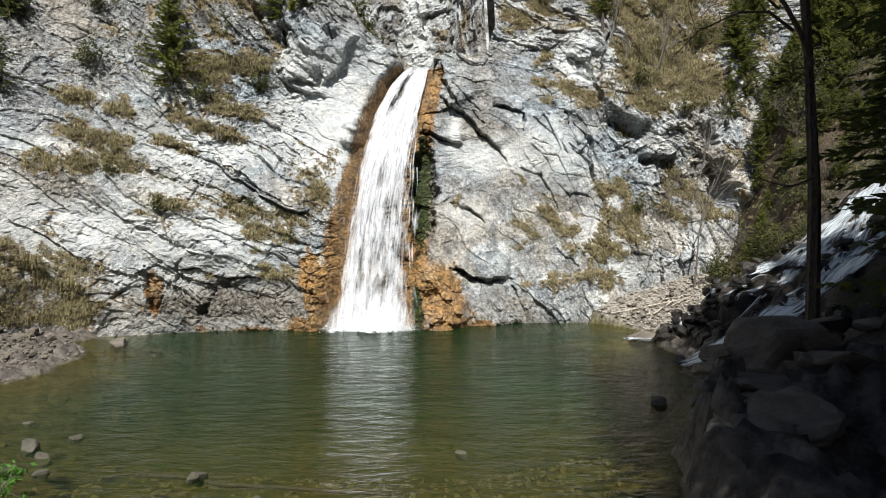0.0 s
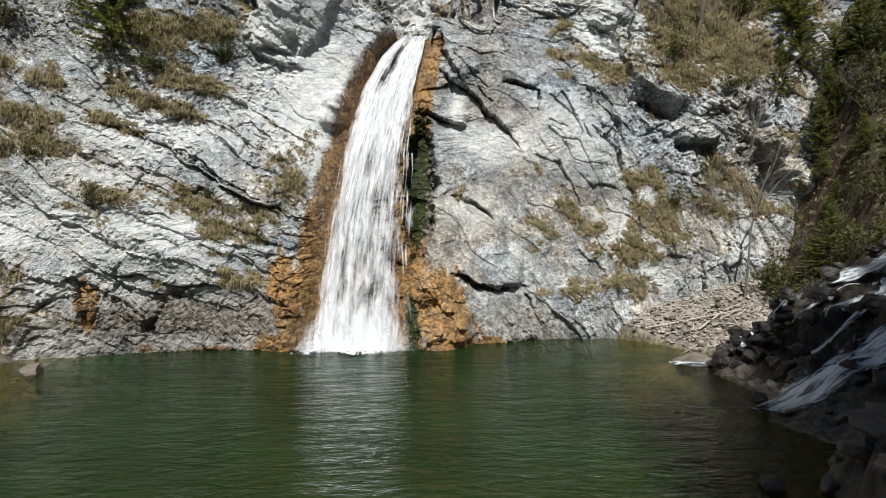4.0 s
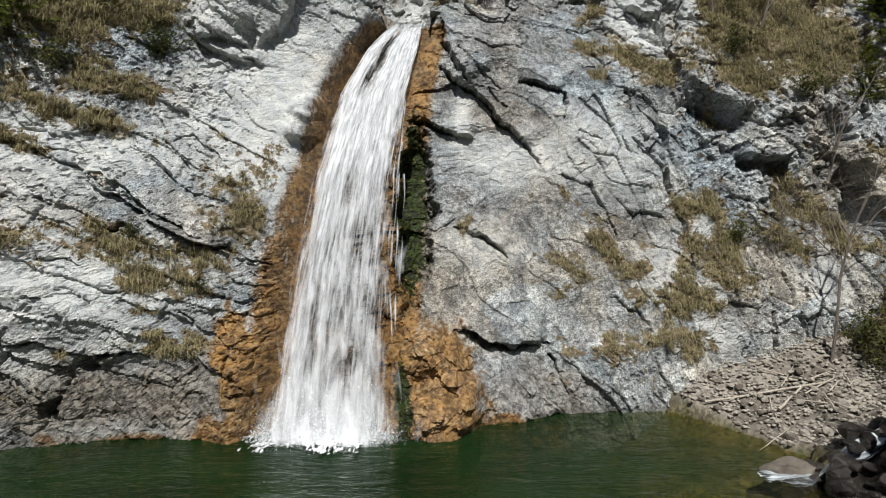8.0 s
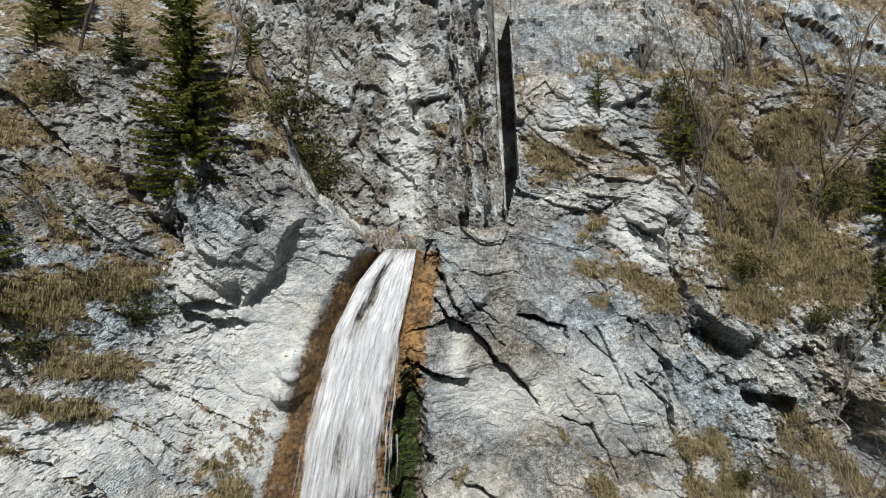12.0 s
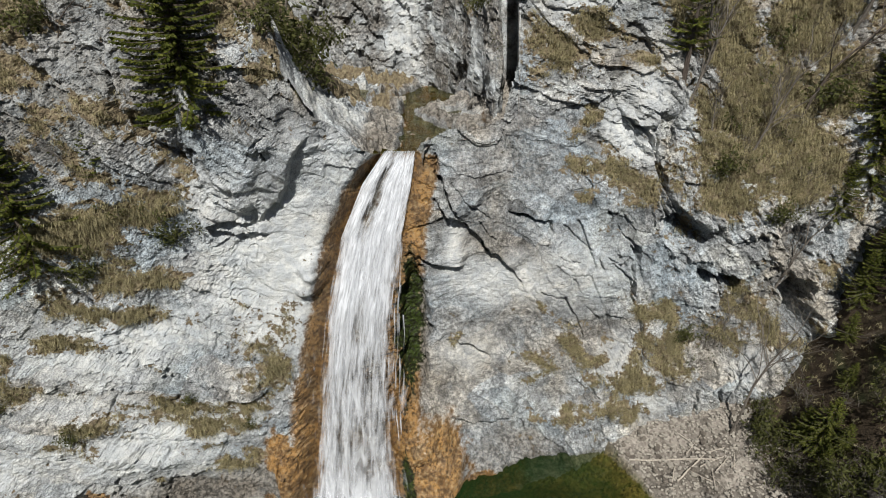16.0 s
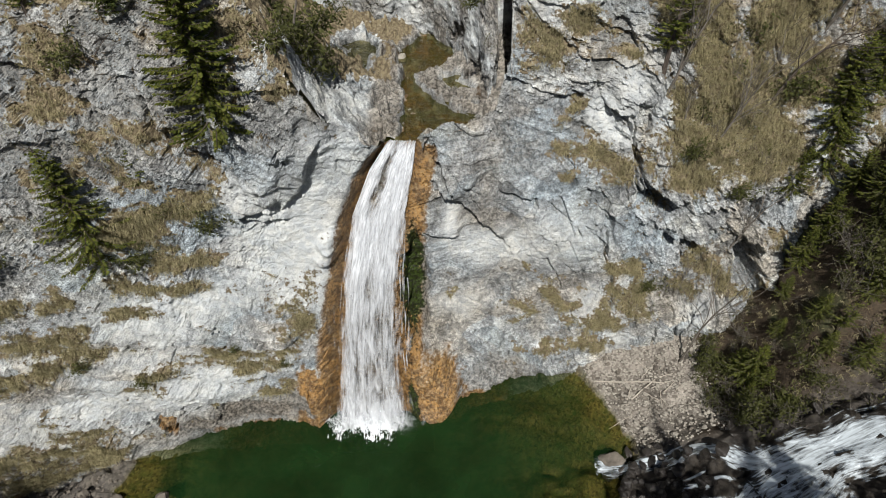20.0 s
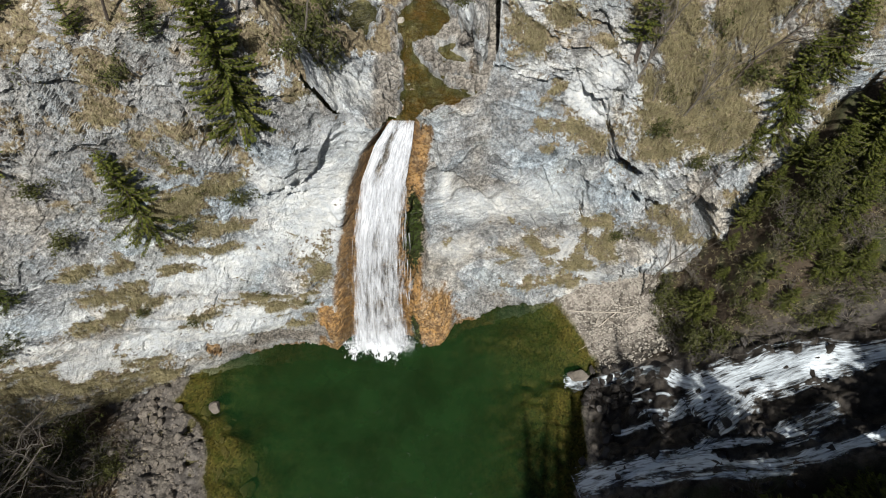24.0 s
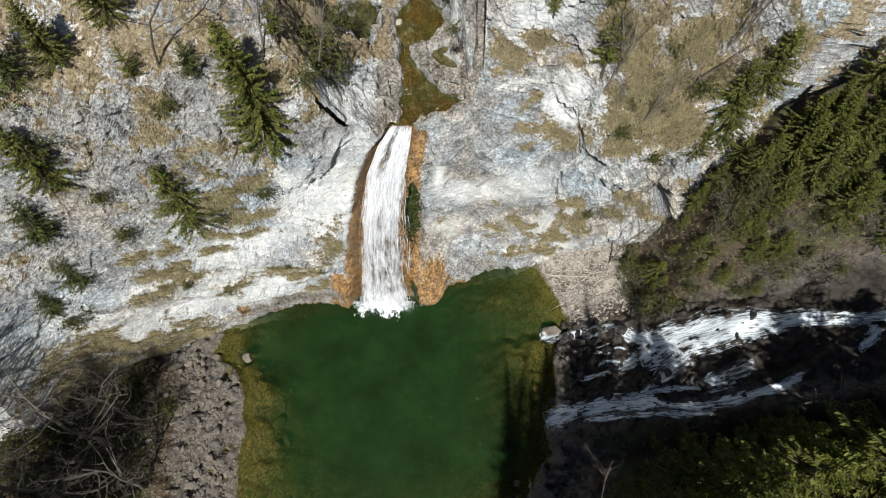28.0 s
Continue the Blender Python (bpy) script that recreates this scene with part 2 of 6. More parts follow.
    stone = m.mix(1.0, stone, m.math("MULTIPLY_ADD", m.math("ADD", m.ramp(chip, (0.0, 0.0), (1.0, 1.0)), m.math("MULTIPLY", m.ramp(flake, (0.0, 0.0), (1.0, 1.0)), 0.9)), 0.34, 0.70), "MULTIPLY")
    relief = m.math("ADD", m.math("ADD", m.math("MULTIPLY", m.ramp(chip, (0.0, 0.0), (1.0, 1.0)), 0.45), m.math("MULTIPLY", m.ramp(flake, (0.0, 0.0), (1.0, 1.0)), 0.30)), m.math("ADD", m.math("MULTIPLY", mid, 0.4), m.math("ADD", m.math("MULTIPLY", fine, 0.35), m.math("MULTIPLY", grain, 0.22))))
    if plain:
        m.bump(relief, 1.0, 0.18)
        return m.done(m.mix(1.0, stone, tint, "MULTIPLY"))
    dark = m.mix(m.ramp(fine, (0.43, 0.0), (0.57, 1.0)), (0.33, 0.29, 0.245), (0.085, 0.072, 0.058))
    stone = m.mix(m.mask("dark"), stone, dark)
    bright = m.mix(m.ramp(mid, (0.40, 0.0), (0.58, 1.0)), (0.82, 0.81, 0.775), (0.64, 0.655, 0.665))
    bright = m.mix(m.ramp(fine, (0.55, 0.0), (0.63, 0.3)), bright, (0.36, 0.36, 0.36))
    bright = m.mix(m.ramp(grain, (0.54, 0.0), (0.61, 0.3)), bright, (0.26, 0.26, 0.26))
    stone = m.mix(m.mask("bright"), stone, bright)
    soil = m.mix(m.ramp(fine, (0.44, 0.0), (0.57, 1.0)), (0.34, 0.285, 0.175), (0.15, 0.118, 0.074))
    soil = m.mix(m.ramp(grain, (0.42, 0.0), (0.6, 0.6)), soil, (0.24, 0.175, 0.115))
    edge = m.math("ADD", m.math("ADD", m.mask("soil"), m.math("MULTIPLY", m.math("SUBTRACT", mid, 0.5), 1.3)), m.math("MULTIPLY", m.math("SUBTRACT", fine, 0.5), 1.1))
    covered = m.ramp(edge, (0.44, 0.0), (0.54, 1.0))
    stone = m.mix(covered, stone, soil)
    ochre = m.mix(m.ramp(mid, (0.46, 0.0), (0.54, 1.0)), (0.43, 0.225, 0.062), (0.22, 0.115, 0.038))
    ochre = m.mix(m.ramp(patch, (0.52, 0.0), (0.62, 0.6)), ochre, (0.26, 0.18, 0.10))
    ochre = m.mix(m.ramp(fine, (0.38, 0.45), (0.465, 0.0)), ochre, (0.52, 0.39, 0.20))
    ochre = m.mix(m.ramp(fine, (0.525, 0.0), (0.58, 0.7)), ochre, (0.075, 0.042, 0.016))
    rim = m.math("ADD", m.mask("ochre"), m.math("ADD", m.math("MULTIPLY", m.math("SUBTRACT", mid, 0.5), 1.0), m.math("MULTIPLY", m.math("SUBTRACT", fine, 0.5), 0.7)))
    stone = m.mix(m.ramp(rim, (0.40, 0.0), (0.66, 0.9)), stone, ochre)
    moss = m.mix(m.ramp(fine, (0.42, 0.0), (0.57, 1.0)), (0.065, 0.10, 0.018), (0.020, 0.022, 0.008))
    rim = m.math("ADD", m.mask("moss"), m.math("ADD", m.math("MULTIPLY", m.math("SUBTRACT", fine, 0.5), 1.2), m.math("MULTIPLY", m.math("SUBTRACT", mid, 0.5), 0.8)))
    stone = m.mix(m.ramp(rim, (0.42, 0.0), (0.60, 1.0)), stone, moss)
    wet = m.mask("wet")
    stone = m.mix(wet, stone, m.mix(1.0, stone, (0.60, 0.57, 0.53), "MULTIPLY"))
    m.bump(relief, 1.0, 0.16)
    return m.done(m.mix(1.0, stone, tint, "MULTIPLY"), m.math("SUBTRACT", 0.9, m.math("MULTIPLY", wet, 0.55)))


ROCK = rock_material("limestone", (0.855, 0.87, 0.87))
ROCK_LOOSE = rock_material("loose_stone", (0.95, 0.93, 0.9), True)


def ground_material():
    """Gravel, leaf litter and soil on the banks; algae-covered gravel on the pool's bed."""
    m = Nodes("gravel_and_litter", 0.92, 0.2)
    fine, mid, big = m.noise(14, 5, 0.7), m.noise(2.2, 5, 0.65), m.noise(0.45, 4, 0.6)
    pebble = m.cells(9.0)
    grey = m.mix(m.ramp(pebble, (0.1, 0.0), (0.9, 1.0)), (0.055, 0.048, 0.04), (0.19, 0.168, 0.14))
    grey = m.mix(m.mask("pale"), grey, m.mix(m.ramp(pebble, (0.1, 0.0), (0.9, 1.0)), (0.14, 0.12, 0.10), (0.42, 0.38, 0.33)))
    litter = m.mix(m.ramp(fine, (0.3, 0.0), (0.7, 1.0)), (0.022, 0.017, 0.011), (0.11, 0.078, 0.048))
    green = m.mix(m.ramp(fine, (0.3, 0.0), (0.7, 1.0)), (0.02, 0.03, 0.01), (0.07, 0.085, 0.025))
    land = m.mix(m.ramp(m.math("ADD", m.mask("litter"), m.math("MULTIPLY", m.math("SUBTRACT", mid, 0.5), 0.9)), (0.4, 0.0), (0.6, 1.0)), grey, litter)
    land = m.mix(m.ramp(m.math("MULTIPLY", m.mask("litter"), big), (0.48, 0.0), (0.62, 0.8)), land, green)
    rock = m.mix(m.ramp(mid, (0.40, 0.0), (0.6, 1.0)), (0.045, 0.04, 0.037), (0.15, 0.135, 0.12))
    rock = m.mix(m.mask("wet"), rock, m.mix(1.0, rock, (0.32, 0.30, 0.27), "MULTIPLY"))
    land = m.mix(m.mask("outcrop"), land, rock)
    bed = m.mix(m.ramp(pebble, (0.1, 0.0), (0.9, 1.0)), (0.030, 0.027, 0.010), (0.17, 0.138, 0.052))
    bed = m.mix(m.ramp(mid, (0.45, 0.0), (0.7, 0.8)), bed, (0.05, 0.075, 0.02))
    colour = m.mix(m.mask("bed"), land, bed)
    m.bump(m.math("ADD", fine, m.math("MULTIPLY", mid, 0.6)), 0.9, 0.06)
    return m.done(colour, m.math("SUBTRACT", 0.95, m.math("MULTIPLY", m.mask("wet"), 0.55)))


GROUND = ground_material()


def water_material(name, deep, ripple, shallow=(0.82, 0.86, 0.74)):
    """Clear green water: a mirror at grazing angles, see-through where shallow, its own green where deep."""
    m = Nodes(name, 0.04, 0.5)
    tree = m.tree
    tree.nodes.remove(m.shader)
    out = tree.nodes["Material Output"]
    height = m.math("ADD", m.noise(1.0, 4, 0.6, m.mapped((ripple, ripple * 2.6, 1)), 0.4), m.math("MULTIPLY", m.noise(1.0, 3, 0.6, m.mapped((ripple * 4.5, ripple * 9, 1))), 0.35))
    bump = tree.nodes.new("ShaderNodeBump")
    bump.inputs["Strength"].default_value, bump.inputs["Distance"].default_value = 0.8, 0.12
    m.link(height, bump.inputs["Height"])
    clear = tree.nodes.new("ShaderNodeBsdfTransparent")
    clear.inputs[0].default_value = (*shallow, 1)
    body = tree.nodes.new("ShaderNodeBsdfDiffuse")
    cloud = m.noise(0.35, 4, 0.6)
    m.put(body.inputs[0], m.mix(m.ramp(cloud, (0.35, 0.0), (0.65, 1.0)), deep, tuple(v * 1.7 for v in deep)))
    gloss = tree.nodes.new("ShaderNodeBsdfGlossy")
    gloss.inputs["Roughness"].default_value = 0.10
    m.link(bump.outputs[0], gloss.inputs["Normal"])
    fresnel = tree.nodes.new("ShaderNodeFresnel")
    fresnel.inputs[0].default_value = 1.17
    m.link(bump.outputs[0], fresnel.inputs["Normal"])
    under, top = tree.nodes.new("ShaderNodeMixShader"), tree.nodes.new("ShaderNodeMixShader")
    m.link(m.mask("turbid"), under.inputs[0])
    m.link(clear.outputs[0], under.inputs[1])
    m.link(body.outputs[0], under.inputs[2])
    m.link(fresnel.outputs[0], top.inputs[0])
    m.link(under.outputs[0], top.inputs[1])
    m.link(gloss.outputs[0], top.inputs[2])
    m.link(top.outputs[0], out.inputs[0])
    return m.material


WATER = water_material("pool_water", (0.0048, 0.0165, 0.0045), 0.9, (0.66, 0.66, 0.40))
STREAM = water_material("stream_water", (0.026, 0.028, 0.006), 1.6, (0.60, 0.54, 0.28))


def foam_material(name, low, high, streaks=(5.0, 5.0, 0.55), body=(0.80, 0.82, 0.85), torn=0.95):
    """Falling white water: torn into strands, with gaps. 'full' on the points says how closed it is."""
    m = Nodes(name, 0.45, 0.4)
    tree = m.tree
    uv = tree.nodes.new("ShaderNodeUVMap").outputs[0]
    fall = tree.nodes.new("ShaderNodeMapping")
    fall.inputs["Scale"].default_value = streaks
    m.link(uv, fall.inputs["Vector"])
    a = m.noise(1.0, 4, 0.6, fall.outputs[0], 0.5)
    shred = tree.nodes.new("ShaderNodeMapping")
    shred.inputs["Scale"].default_value = (streaks[0] * 3.6, streaks[1] * 1.2, 1)
    m.link(uv, shred.inputs["Vector"])
    b = m.noise(1.0, 2.5, 0.55, shred.outputs[0], 0.6)
    cover = m.math("ADD", m.math("MULTIPLY", m.math("SUBTRACT", m.math("ADD", a, b), 1.0), torn), m.mask("full"))
    alpha = m.ramp(cover, (low, 0.0), (high, 1.0))
    m.link(alpha, m.shader.inputs["Alpha"])
    m.shader.inputs["Subsurface Weight"].default_value = 0.0
    tint = m.mix(m.ramp(b, (0.42, 0.0), (0.58, 1.0)), tuple(v * 0.86 for v in body), body)
    m.bump(m.math("ADD", a, m.math("MULTIPLY", b, 0.5)), 0.3, 0.10)
    return m.done(tint)


WHITE_WATER = foam_material("white_water", 0.08, 1.10, (2.2, 2.1, 1.0), (0.74, 0.76, 0.79), 1.25)
# bluer, darker body than the fall's: the cascade's shade is in the colour
CASCADE_WATER = foam_material("cascade_water", 0.12, 1.15, (2.4, 1.3, 1.0), (0.66, 0.72, 0.76), 2.3)
MIST = foam_material("mist", 0.25, 1.5, (0.9, 0.5, 1.0), (0.85, 0.87, 0.9))
FOAM = foam_material("foam", 0.42, 0.6, (3.0, 3.0, 1.0))


# ---- the cliff ----
XS = np.concatenate([np.linspace(-48, -24.5, 36), np.arange(-24, 20, 0.052), np.linspace(20.5, 48, 40)])
ZS = np.concatenate([np.arange(-3, 22, 0.052), np.arange(22, 33.2, 0.2)])
GX, GZ = np.meshgrid(XS, ZS)
KNOTS = (-48, -30, -21, -17, -13, -9, -5, -1, 3, 7, 11, 15, 19, 25, 48)
LEVELS = []


def level(z, *ys):
    """How far off the wall stands at that height, knot by knot."""
    LEVELS.append((z, np.interp(XS, KNOTS, ys)))


level(-3, 4, 14, 22.3, 24.3, 26.2, 27.4, 27.6, 28.2, 29.6, 30.0, 30.7, 30.7, 31, 31.5, 34)
level(0, 4, 14, 22.3, 24.3, 26.2, 27.4, 27.6, 28.3, 29.6, 30.0, 30.6, 30.6, 31, 31.5, 34)
level(4, 4.5, 14.5, 22.5, 24.8, 26.3, 27.6, 28.6, 29.9, 30.6, 30.7, 30.7, 30.7, 31, 31.5, 34)
level(8, 5, 15, 22.8, 25.2, 26.9, 28.0, 29.4, 30.4, 31.1, 31.5, 31.8, 31.7, 31.3, 31.7, 34)
level(13, 7, 16.5, 23.7, 26.0, 28.0, 29.2, 30.3, 31.4, 31.8, 32.4, 32.5, 32.5, 32.0, 32.3, 34)
level(17, 9, 18, 25.0, 27.1, 28.4, 29.3, 30.6, 32.0, 33.4, 33.6, 33.6, 33.8, 32.8, 33, 35)
level(21, 12, 20.5, 26.5, 28.3, 29.4, 30.6, 32.0, 33.5, 35.2, 34.8, 35.0, 34.8, 33.5, 33.5, 36)
level(26, 18, 27, 33, 35.5, 37, 38, 39, 40, 38, 37, 37, 37, 36, 36.3, 39)
level(33.2, 32, 40, 46, 48, 49, 50, 51, 51, 42.5, 42, 42, 42, 41.5, 41.5, 44)
heights = np.array([z for z, _ in LEVELS])
columns = np.array([ys for _, ys in LEVELS])
slot = np.clip(np.searchsorted(heights, ZS, "right") - 1, 0, len(heights) - 2)
part_way = ((ZS - heights[slot]) / (heights[slot + 1] - heights[slot]))[:, None]
WALL = blur(blur(columns[slot] * (1 - part_way) + columns[slot + 1] * part_way, 11, 0), 15, 1)


def fall_depth(z):
    """How far off the falling water is at that height."""
    return 32.2 - 4.7 * np.clip(1 - z / 14.4, 0, 1) ** 0.85


def fall_left(z):
    return np.interp(z, (-1, 0, 2, 5.2, 8.3, 11.5, 13.4, 14.6), (-5.7, -5.6, -5.4, -5.05, -4.55, -3.75, -2.9, -2.0))


def fall_right(z):
    return np.interp(z, (-1, 0, 2, 5.2, 8.3, 11.5, 13.4, 14.6), (-1.6, -1.65, -1.8, -1.85, -1.75, -1.45, -1.05, -0.85))


# bedding dips to the right on the left-hand wall; joints stand steeper on the right
warp_x = 0.4 * fbm(GX / 2.0, GZ / 2.0, 5) + 0.9 * fbm(GX / 6.5, GZ / 6.5, 6, 2)
warp_z = 0.4 * fbm(GX / 2.0, GZ / 2.0, 9) + 0.9 * fbm(GX / 6.5, GZ / 6.5, 10, 2)
dip = np.radians(np.interp(GX, (-20, -3, 2, 12), (-28, -26, -42, -52)))
U = (GX + warp_x) * np.cos(dip) + (GZ + warp_z) * np.sin(dip)
V = -(GX + warp_x) * np.sin(dip) + (GZ + warp_z) * np.cos(dip)
OUT = 0.55 * fbm(GX / 6.0, GZ / 5.0, 20, 3)
rough = 0.55 + 0.45 * smooth(-0.25, 0.35, fbm(GX / 4.5, GZ / 4.5, 33, 3))
rough *= 1 - 0.65 * ellipse(GX, GZ, -5.2, 10.5, 2.0, 4.2, -12)       # smooth slab beside the fall
rough *= 1 - 0.55 * ellipse(GX, GZ, 3.6, 7.5, 4.2, 6.0)              # broad slab right of the fall
rough += 0.5 * ellipse(GX, GZ, 12.5, 9.8, 3.2, 2.6) + 0.35 * smooth(15.5, 19, GZ)
f1, j1 = facets(U / 3.4, V / 1.5, 40)
f2, j2 = facets(U / 1.05 + 3.1, V / 0.72, 50)
f3, j3 = facets(U / 0.40 + GZ / 1.3, V / 0.33 + 7.7, 60)
OUT += rough * (0.24 * f1 + 0.17 * f2 + 0.12 * f3) + 0.045 * fbm(GX / 0.5, GZ / 0.5, 70, 3)
f4, j4 = facets(U / 0.2, V / 0.16 + 1.3, 65, 0.9)
OUT += 0.075 * rough * f4
blocky = smooth(4.0, 7.5, GX) * smooth(2.0, 4.0, GZ)
b5, jb = facets(GX / 1.1 + GZ / 3.0, GZ / 1.9, 66, 0.8)
OUT += blocky * (0.22 * b5 - 0.06 * np.exp(-(jb / 0.06) ** 2))
TONE = 0.20 * f1 + 0.24 * f2 + 0.26 * f3 + 0.16 * f4 + 0.30 * b5 * blocky + 0.12 * fbm(GX / 0.35, GZ / 0.35, 68, 3) - 0.15 * np.exp(-(j1 / 0.03) ** 2) - 0.15 * np.exp(-(j2 / 0.05) ** 2) - 0.12 * np.exp(-(j3 / 0.10) ** 2)
hue_f, _ = facets(U / 2.4 + 5.0, V / 1.7, 95)
HUE = 0.7 * hue_f + 0.7 * fbm(GX / 3.5, GZ / 3.5, 97, 4) + 0.25 * f2 + 0.16 * ellipse(GX, GZ, 3.0, 6.5, 4.0, 5.0)
OUT -= rough * (0.05 * np.exp(-(j1 / 0.04) ** 2) + 0.03 * np.exp(-(j2 / 0.07) ** 2))
phase = V / 1.35 + 0.55 * fbm(U / 4.0, V / 2.0, 72, 3)
tread = phase - np.floor(phase)
TERRACE = smooth(-4.8, -7.0, GX) * smooth(13.5, 9.5, GZ) * smooth(1.0, 2.2, GZ) * np.clip(0.55 + 0.9 * fbm(U / 3.0, V / 1.5, 74, 3), 0, 1)
OUT += 0.20 * TERRACE * (0.45 - tread * smooth(0.0, 0.2, tread))
WX, WZ = GX + 0.22 * fbm(GX / 0.9, GZ / 0.9, 81), GZ + 0.22 * fbm(GX / 0.9, GZ / 0.9, 85)
CX, CZ = GX + 0.5 * fbm(GX / 0.8, GZ / 0.8, 181, 5, 0.6), GZ + 0.5 * fbm(GX / 0.8, GZ / 0.8, 185, 5, 0.6)
KX, KZ = GX + 0.28 * fbm(GX / 1.1, GZ / 1.1, 381, 5, 0.65), GZ + 0.28 * fbm(GX / 1.1, GZ / 1.1, 385, 5, 0.65)
SX = GX + 0.9 * fbm(GX / 1.3, GZ / 1.3, 281, 5, 0.6)
SZ = GZ + 0.6 * fbm(GX / 1.3, GZ / 1.3, 285, 5, 0.6)
gape = np.clip(0.5 + 1.1 * fbm(GX / 0.5, GZ / 0.5, 190, 4), 0, 1)
SOIL = np.zeros_like(GX)
DARK, BRIGHT, OCHRE, MOSS, WET, WARM, COOL = (np.zeros_like(GX) for _ in range(7))


def trace(x, z, points):
    """Distance from a broken line, the place along it (0..1) and the side (positive: left-hand of its direction)."""
    spans = [math.hypot(q[0] - p[0], q[1] - p[1]) for p, q in zip(points, points[1:])]
    best, place_along, side, run = np.full_like(x, 1e9), np.zeros_like(x), np.zeros_like(x), 0.0
    for p, q, n in zip(points, points[1:], spans):
        d, t, s = segment(x, z, *p, *q)
        near = d < best
        best, side = np.where(near, d, best), np.where(near, s, side)
        place_along = np.where(near, (run + t * n) / sum(spans), place_along)
        run += n
    return best, place_along, side


def crack(points, width=0.12, depth=0.7):
    """A fissure that wanders, opens and closes, and narrows towards its ends."""
    global OUT
    d, t, side = trace(KX, KZ, points)
    w = 0.40 * width * (0.3 + 2.6 * t * (1 - t)) * (0.25 + 1.2 * gape) + 0.010
    OUT -= 0.75 * depth * (0.35 + 0.8 * gape) * np.exp(-(d / w) ** 4)


def lip(points, amount=0.5, reach=1.0):
    """The rock on the left-hand side of the line stands proud and shades the other side."""
    global OUT
    d, t, side = trace(KX, KZ, points)
    fade = smooth(0, 0.15, t) * (1 - smooth(0.85, 1, t))
    OUT += amount * fade * smooth(-0.05, 0.05, side) * np.exp(-(d / reach) ** 2)


def patch(mask, x, z, rx, rz, turn=0.0, much=0.8):
    """Lays a stain, wash or tint with a ragged rim into one of the masks."""
    np.maximum(mask, much * ellipse(CX, CZ, x, z, rx, rz, turn, 0.7), out=mask)


def swell(x, z, rx, rz, amount, turn=0.0, edge=0.5):
    global OUT
    OUT += amount * (ellipse(WX, WZ, x, z, rx, rz, turn, edge) if amount > 0 else ellipse(CX, CZ, x, z, rx, rz, turn, edge))


def grassy(x, z, rx, rz, turn=0.0, much=1.0):
    global SOIL
    SOIL = np.maximum(SOIL, much * ellipse(SX, SZ, x, z, rx, rz, turn, 0.85))


# left-hand wall: the long fissure and its side cracks
crack(((-13.77, 9.12), (-12.69, 8.85), (-11.36, 8.20), (-9.78, 7.29), (-8.71, 6.47), (-7.84, 5.99), (-6.71, 5.63), (-5.67, 5.25)), 0.16, 0.8)
lip(((-11.36, 8.20), (-9.78, 7.29), (-8.71, 6.47), (-6.71, 5.63)), 0.3, 0.9)
crack(((-12.12, 7.28), (-11.48, 7.01)), 0.16, 0.6)
crack(((-10.71, 6.39), (-9.93, 6.43), (-9.75, 6.64), (-9.24, 6.10), (-8.76, 5.57)), 0.09, 0.45)
crack(((-12.15, 4.25), (-10.97, 4.55), (-10.38, 4.14)), 0.08, 0.4)
crack(((-10.21, 4.59), (-9.51, 4.35)), 0.08, 0.35)
crack(((-8.16, 3.82), (-7.68, 3.38)), 0.16, 0.6)
crack(((-12.00, 5.58), (-11.43, 5.41), (-10.87, 5.23)), 0.08, 0.4)
crack(((-12.55, 3.00), (-11.85, 3.07), (-11.10, 2.87), (-10.55, 2.53), (-9.95, 2.64), (-9.46, 2.67), (-8.95, 2.52)), 0.14, 0.7)
lip(((-12.73, 2.99), (-11.85, 3.07), (-11.10, 2.90), (-10.55, 2.57), (-9.48, 2.68), (-8.74, 2.46)), 0.16, 0.9)
swell(-10.77, 2.40, 0.42, 0.20, -0.5, 0, 0.35)
crack(((-12.73, 2.36), (-12.48, 3.22), (-12.23, 3.53)), 0.16, 0.8)
crack(((-11.37, 2.27), (-10.96, 1.90), (-10.98, 1.69)), 0.13, 0.6)
crack(((-11.70, 0.86), (-11.25, 1.37)), 0.3, 1.0)
lip(((-11.89, 0.98), (-11.23, 1.47)), 0.4, 0.8)
crack(((-8.74, 2.10), (-9.13, 1.44)), 0.1, 0.4)
patch(WET, -9.92, 1.27, 4.62, 1.36, 0, 0.5)
patch(DARK, -9.92, 1.27, 4.39, 1.03, 0, 0.85)
patch(DARK, -7.49, 1.61, 1.01, 1.37, 0, 0.75)
patch(DARK, -6.44, 2.61, 0.47, 0.69, 20, 0.7)
patch(BRIGHT, -9.22, 2.24, 0.75, 0.46, 0, 0.6)
patch(BRIGHT, -7.65, 1.03, 0.17, 0.62, -12, 1)
patch(BRIGHT, -10.46, 3.23, 2.33, 0.68, 12, 0.5)
patch(BRIGHT, -11.13, 3.82, 1.24, 0.56, 12, 0.4)
grassy(-7.02, 7.00, 1.07, 0.75, 10, 1)
grassy(-11.81, 6.66, 0.41, 0.28, -20, 1)
grassy(-12.38, 5.80, 0.95, 0.50, -30, 1)
grassy(-11.47, 5.01, 0.27, 0.23, -10, 1)
grassy(-8.76, 5.39, 1.61, 0.40, -8, 1)
grassy(-7.96, 4.43, 0.66, 0.36, -10, 1)
grassy(-7.22, 3.80, 0.49, 0.43, 0, 1)
grassy(-8.56, 3.21, 0.43, 0.20, -10, 1)
grassy(-8.01, 2.95, 0.50, 0.21, 20, 1)
grassy(-6.28, 6.06, 0.56, 0.27, 10, 1)
grassy(-10.68, 5.92, 0.37, 0.23, -20, 1)
grassy(-9.49, 3.65, 0.18, 0.12, 0, 1)
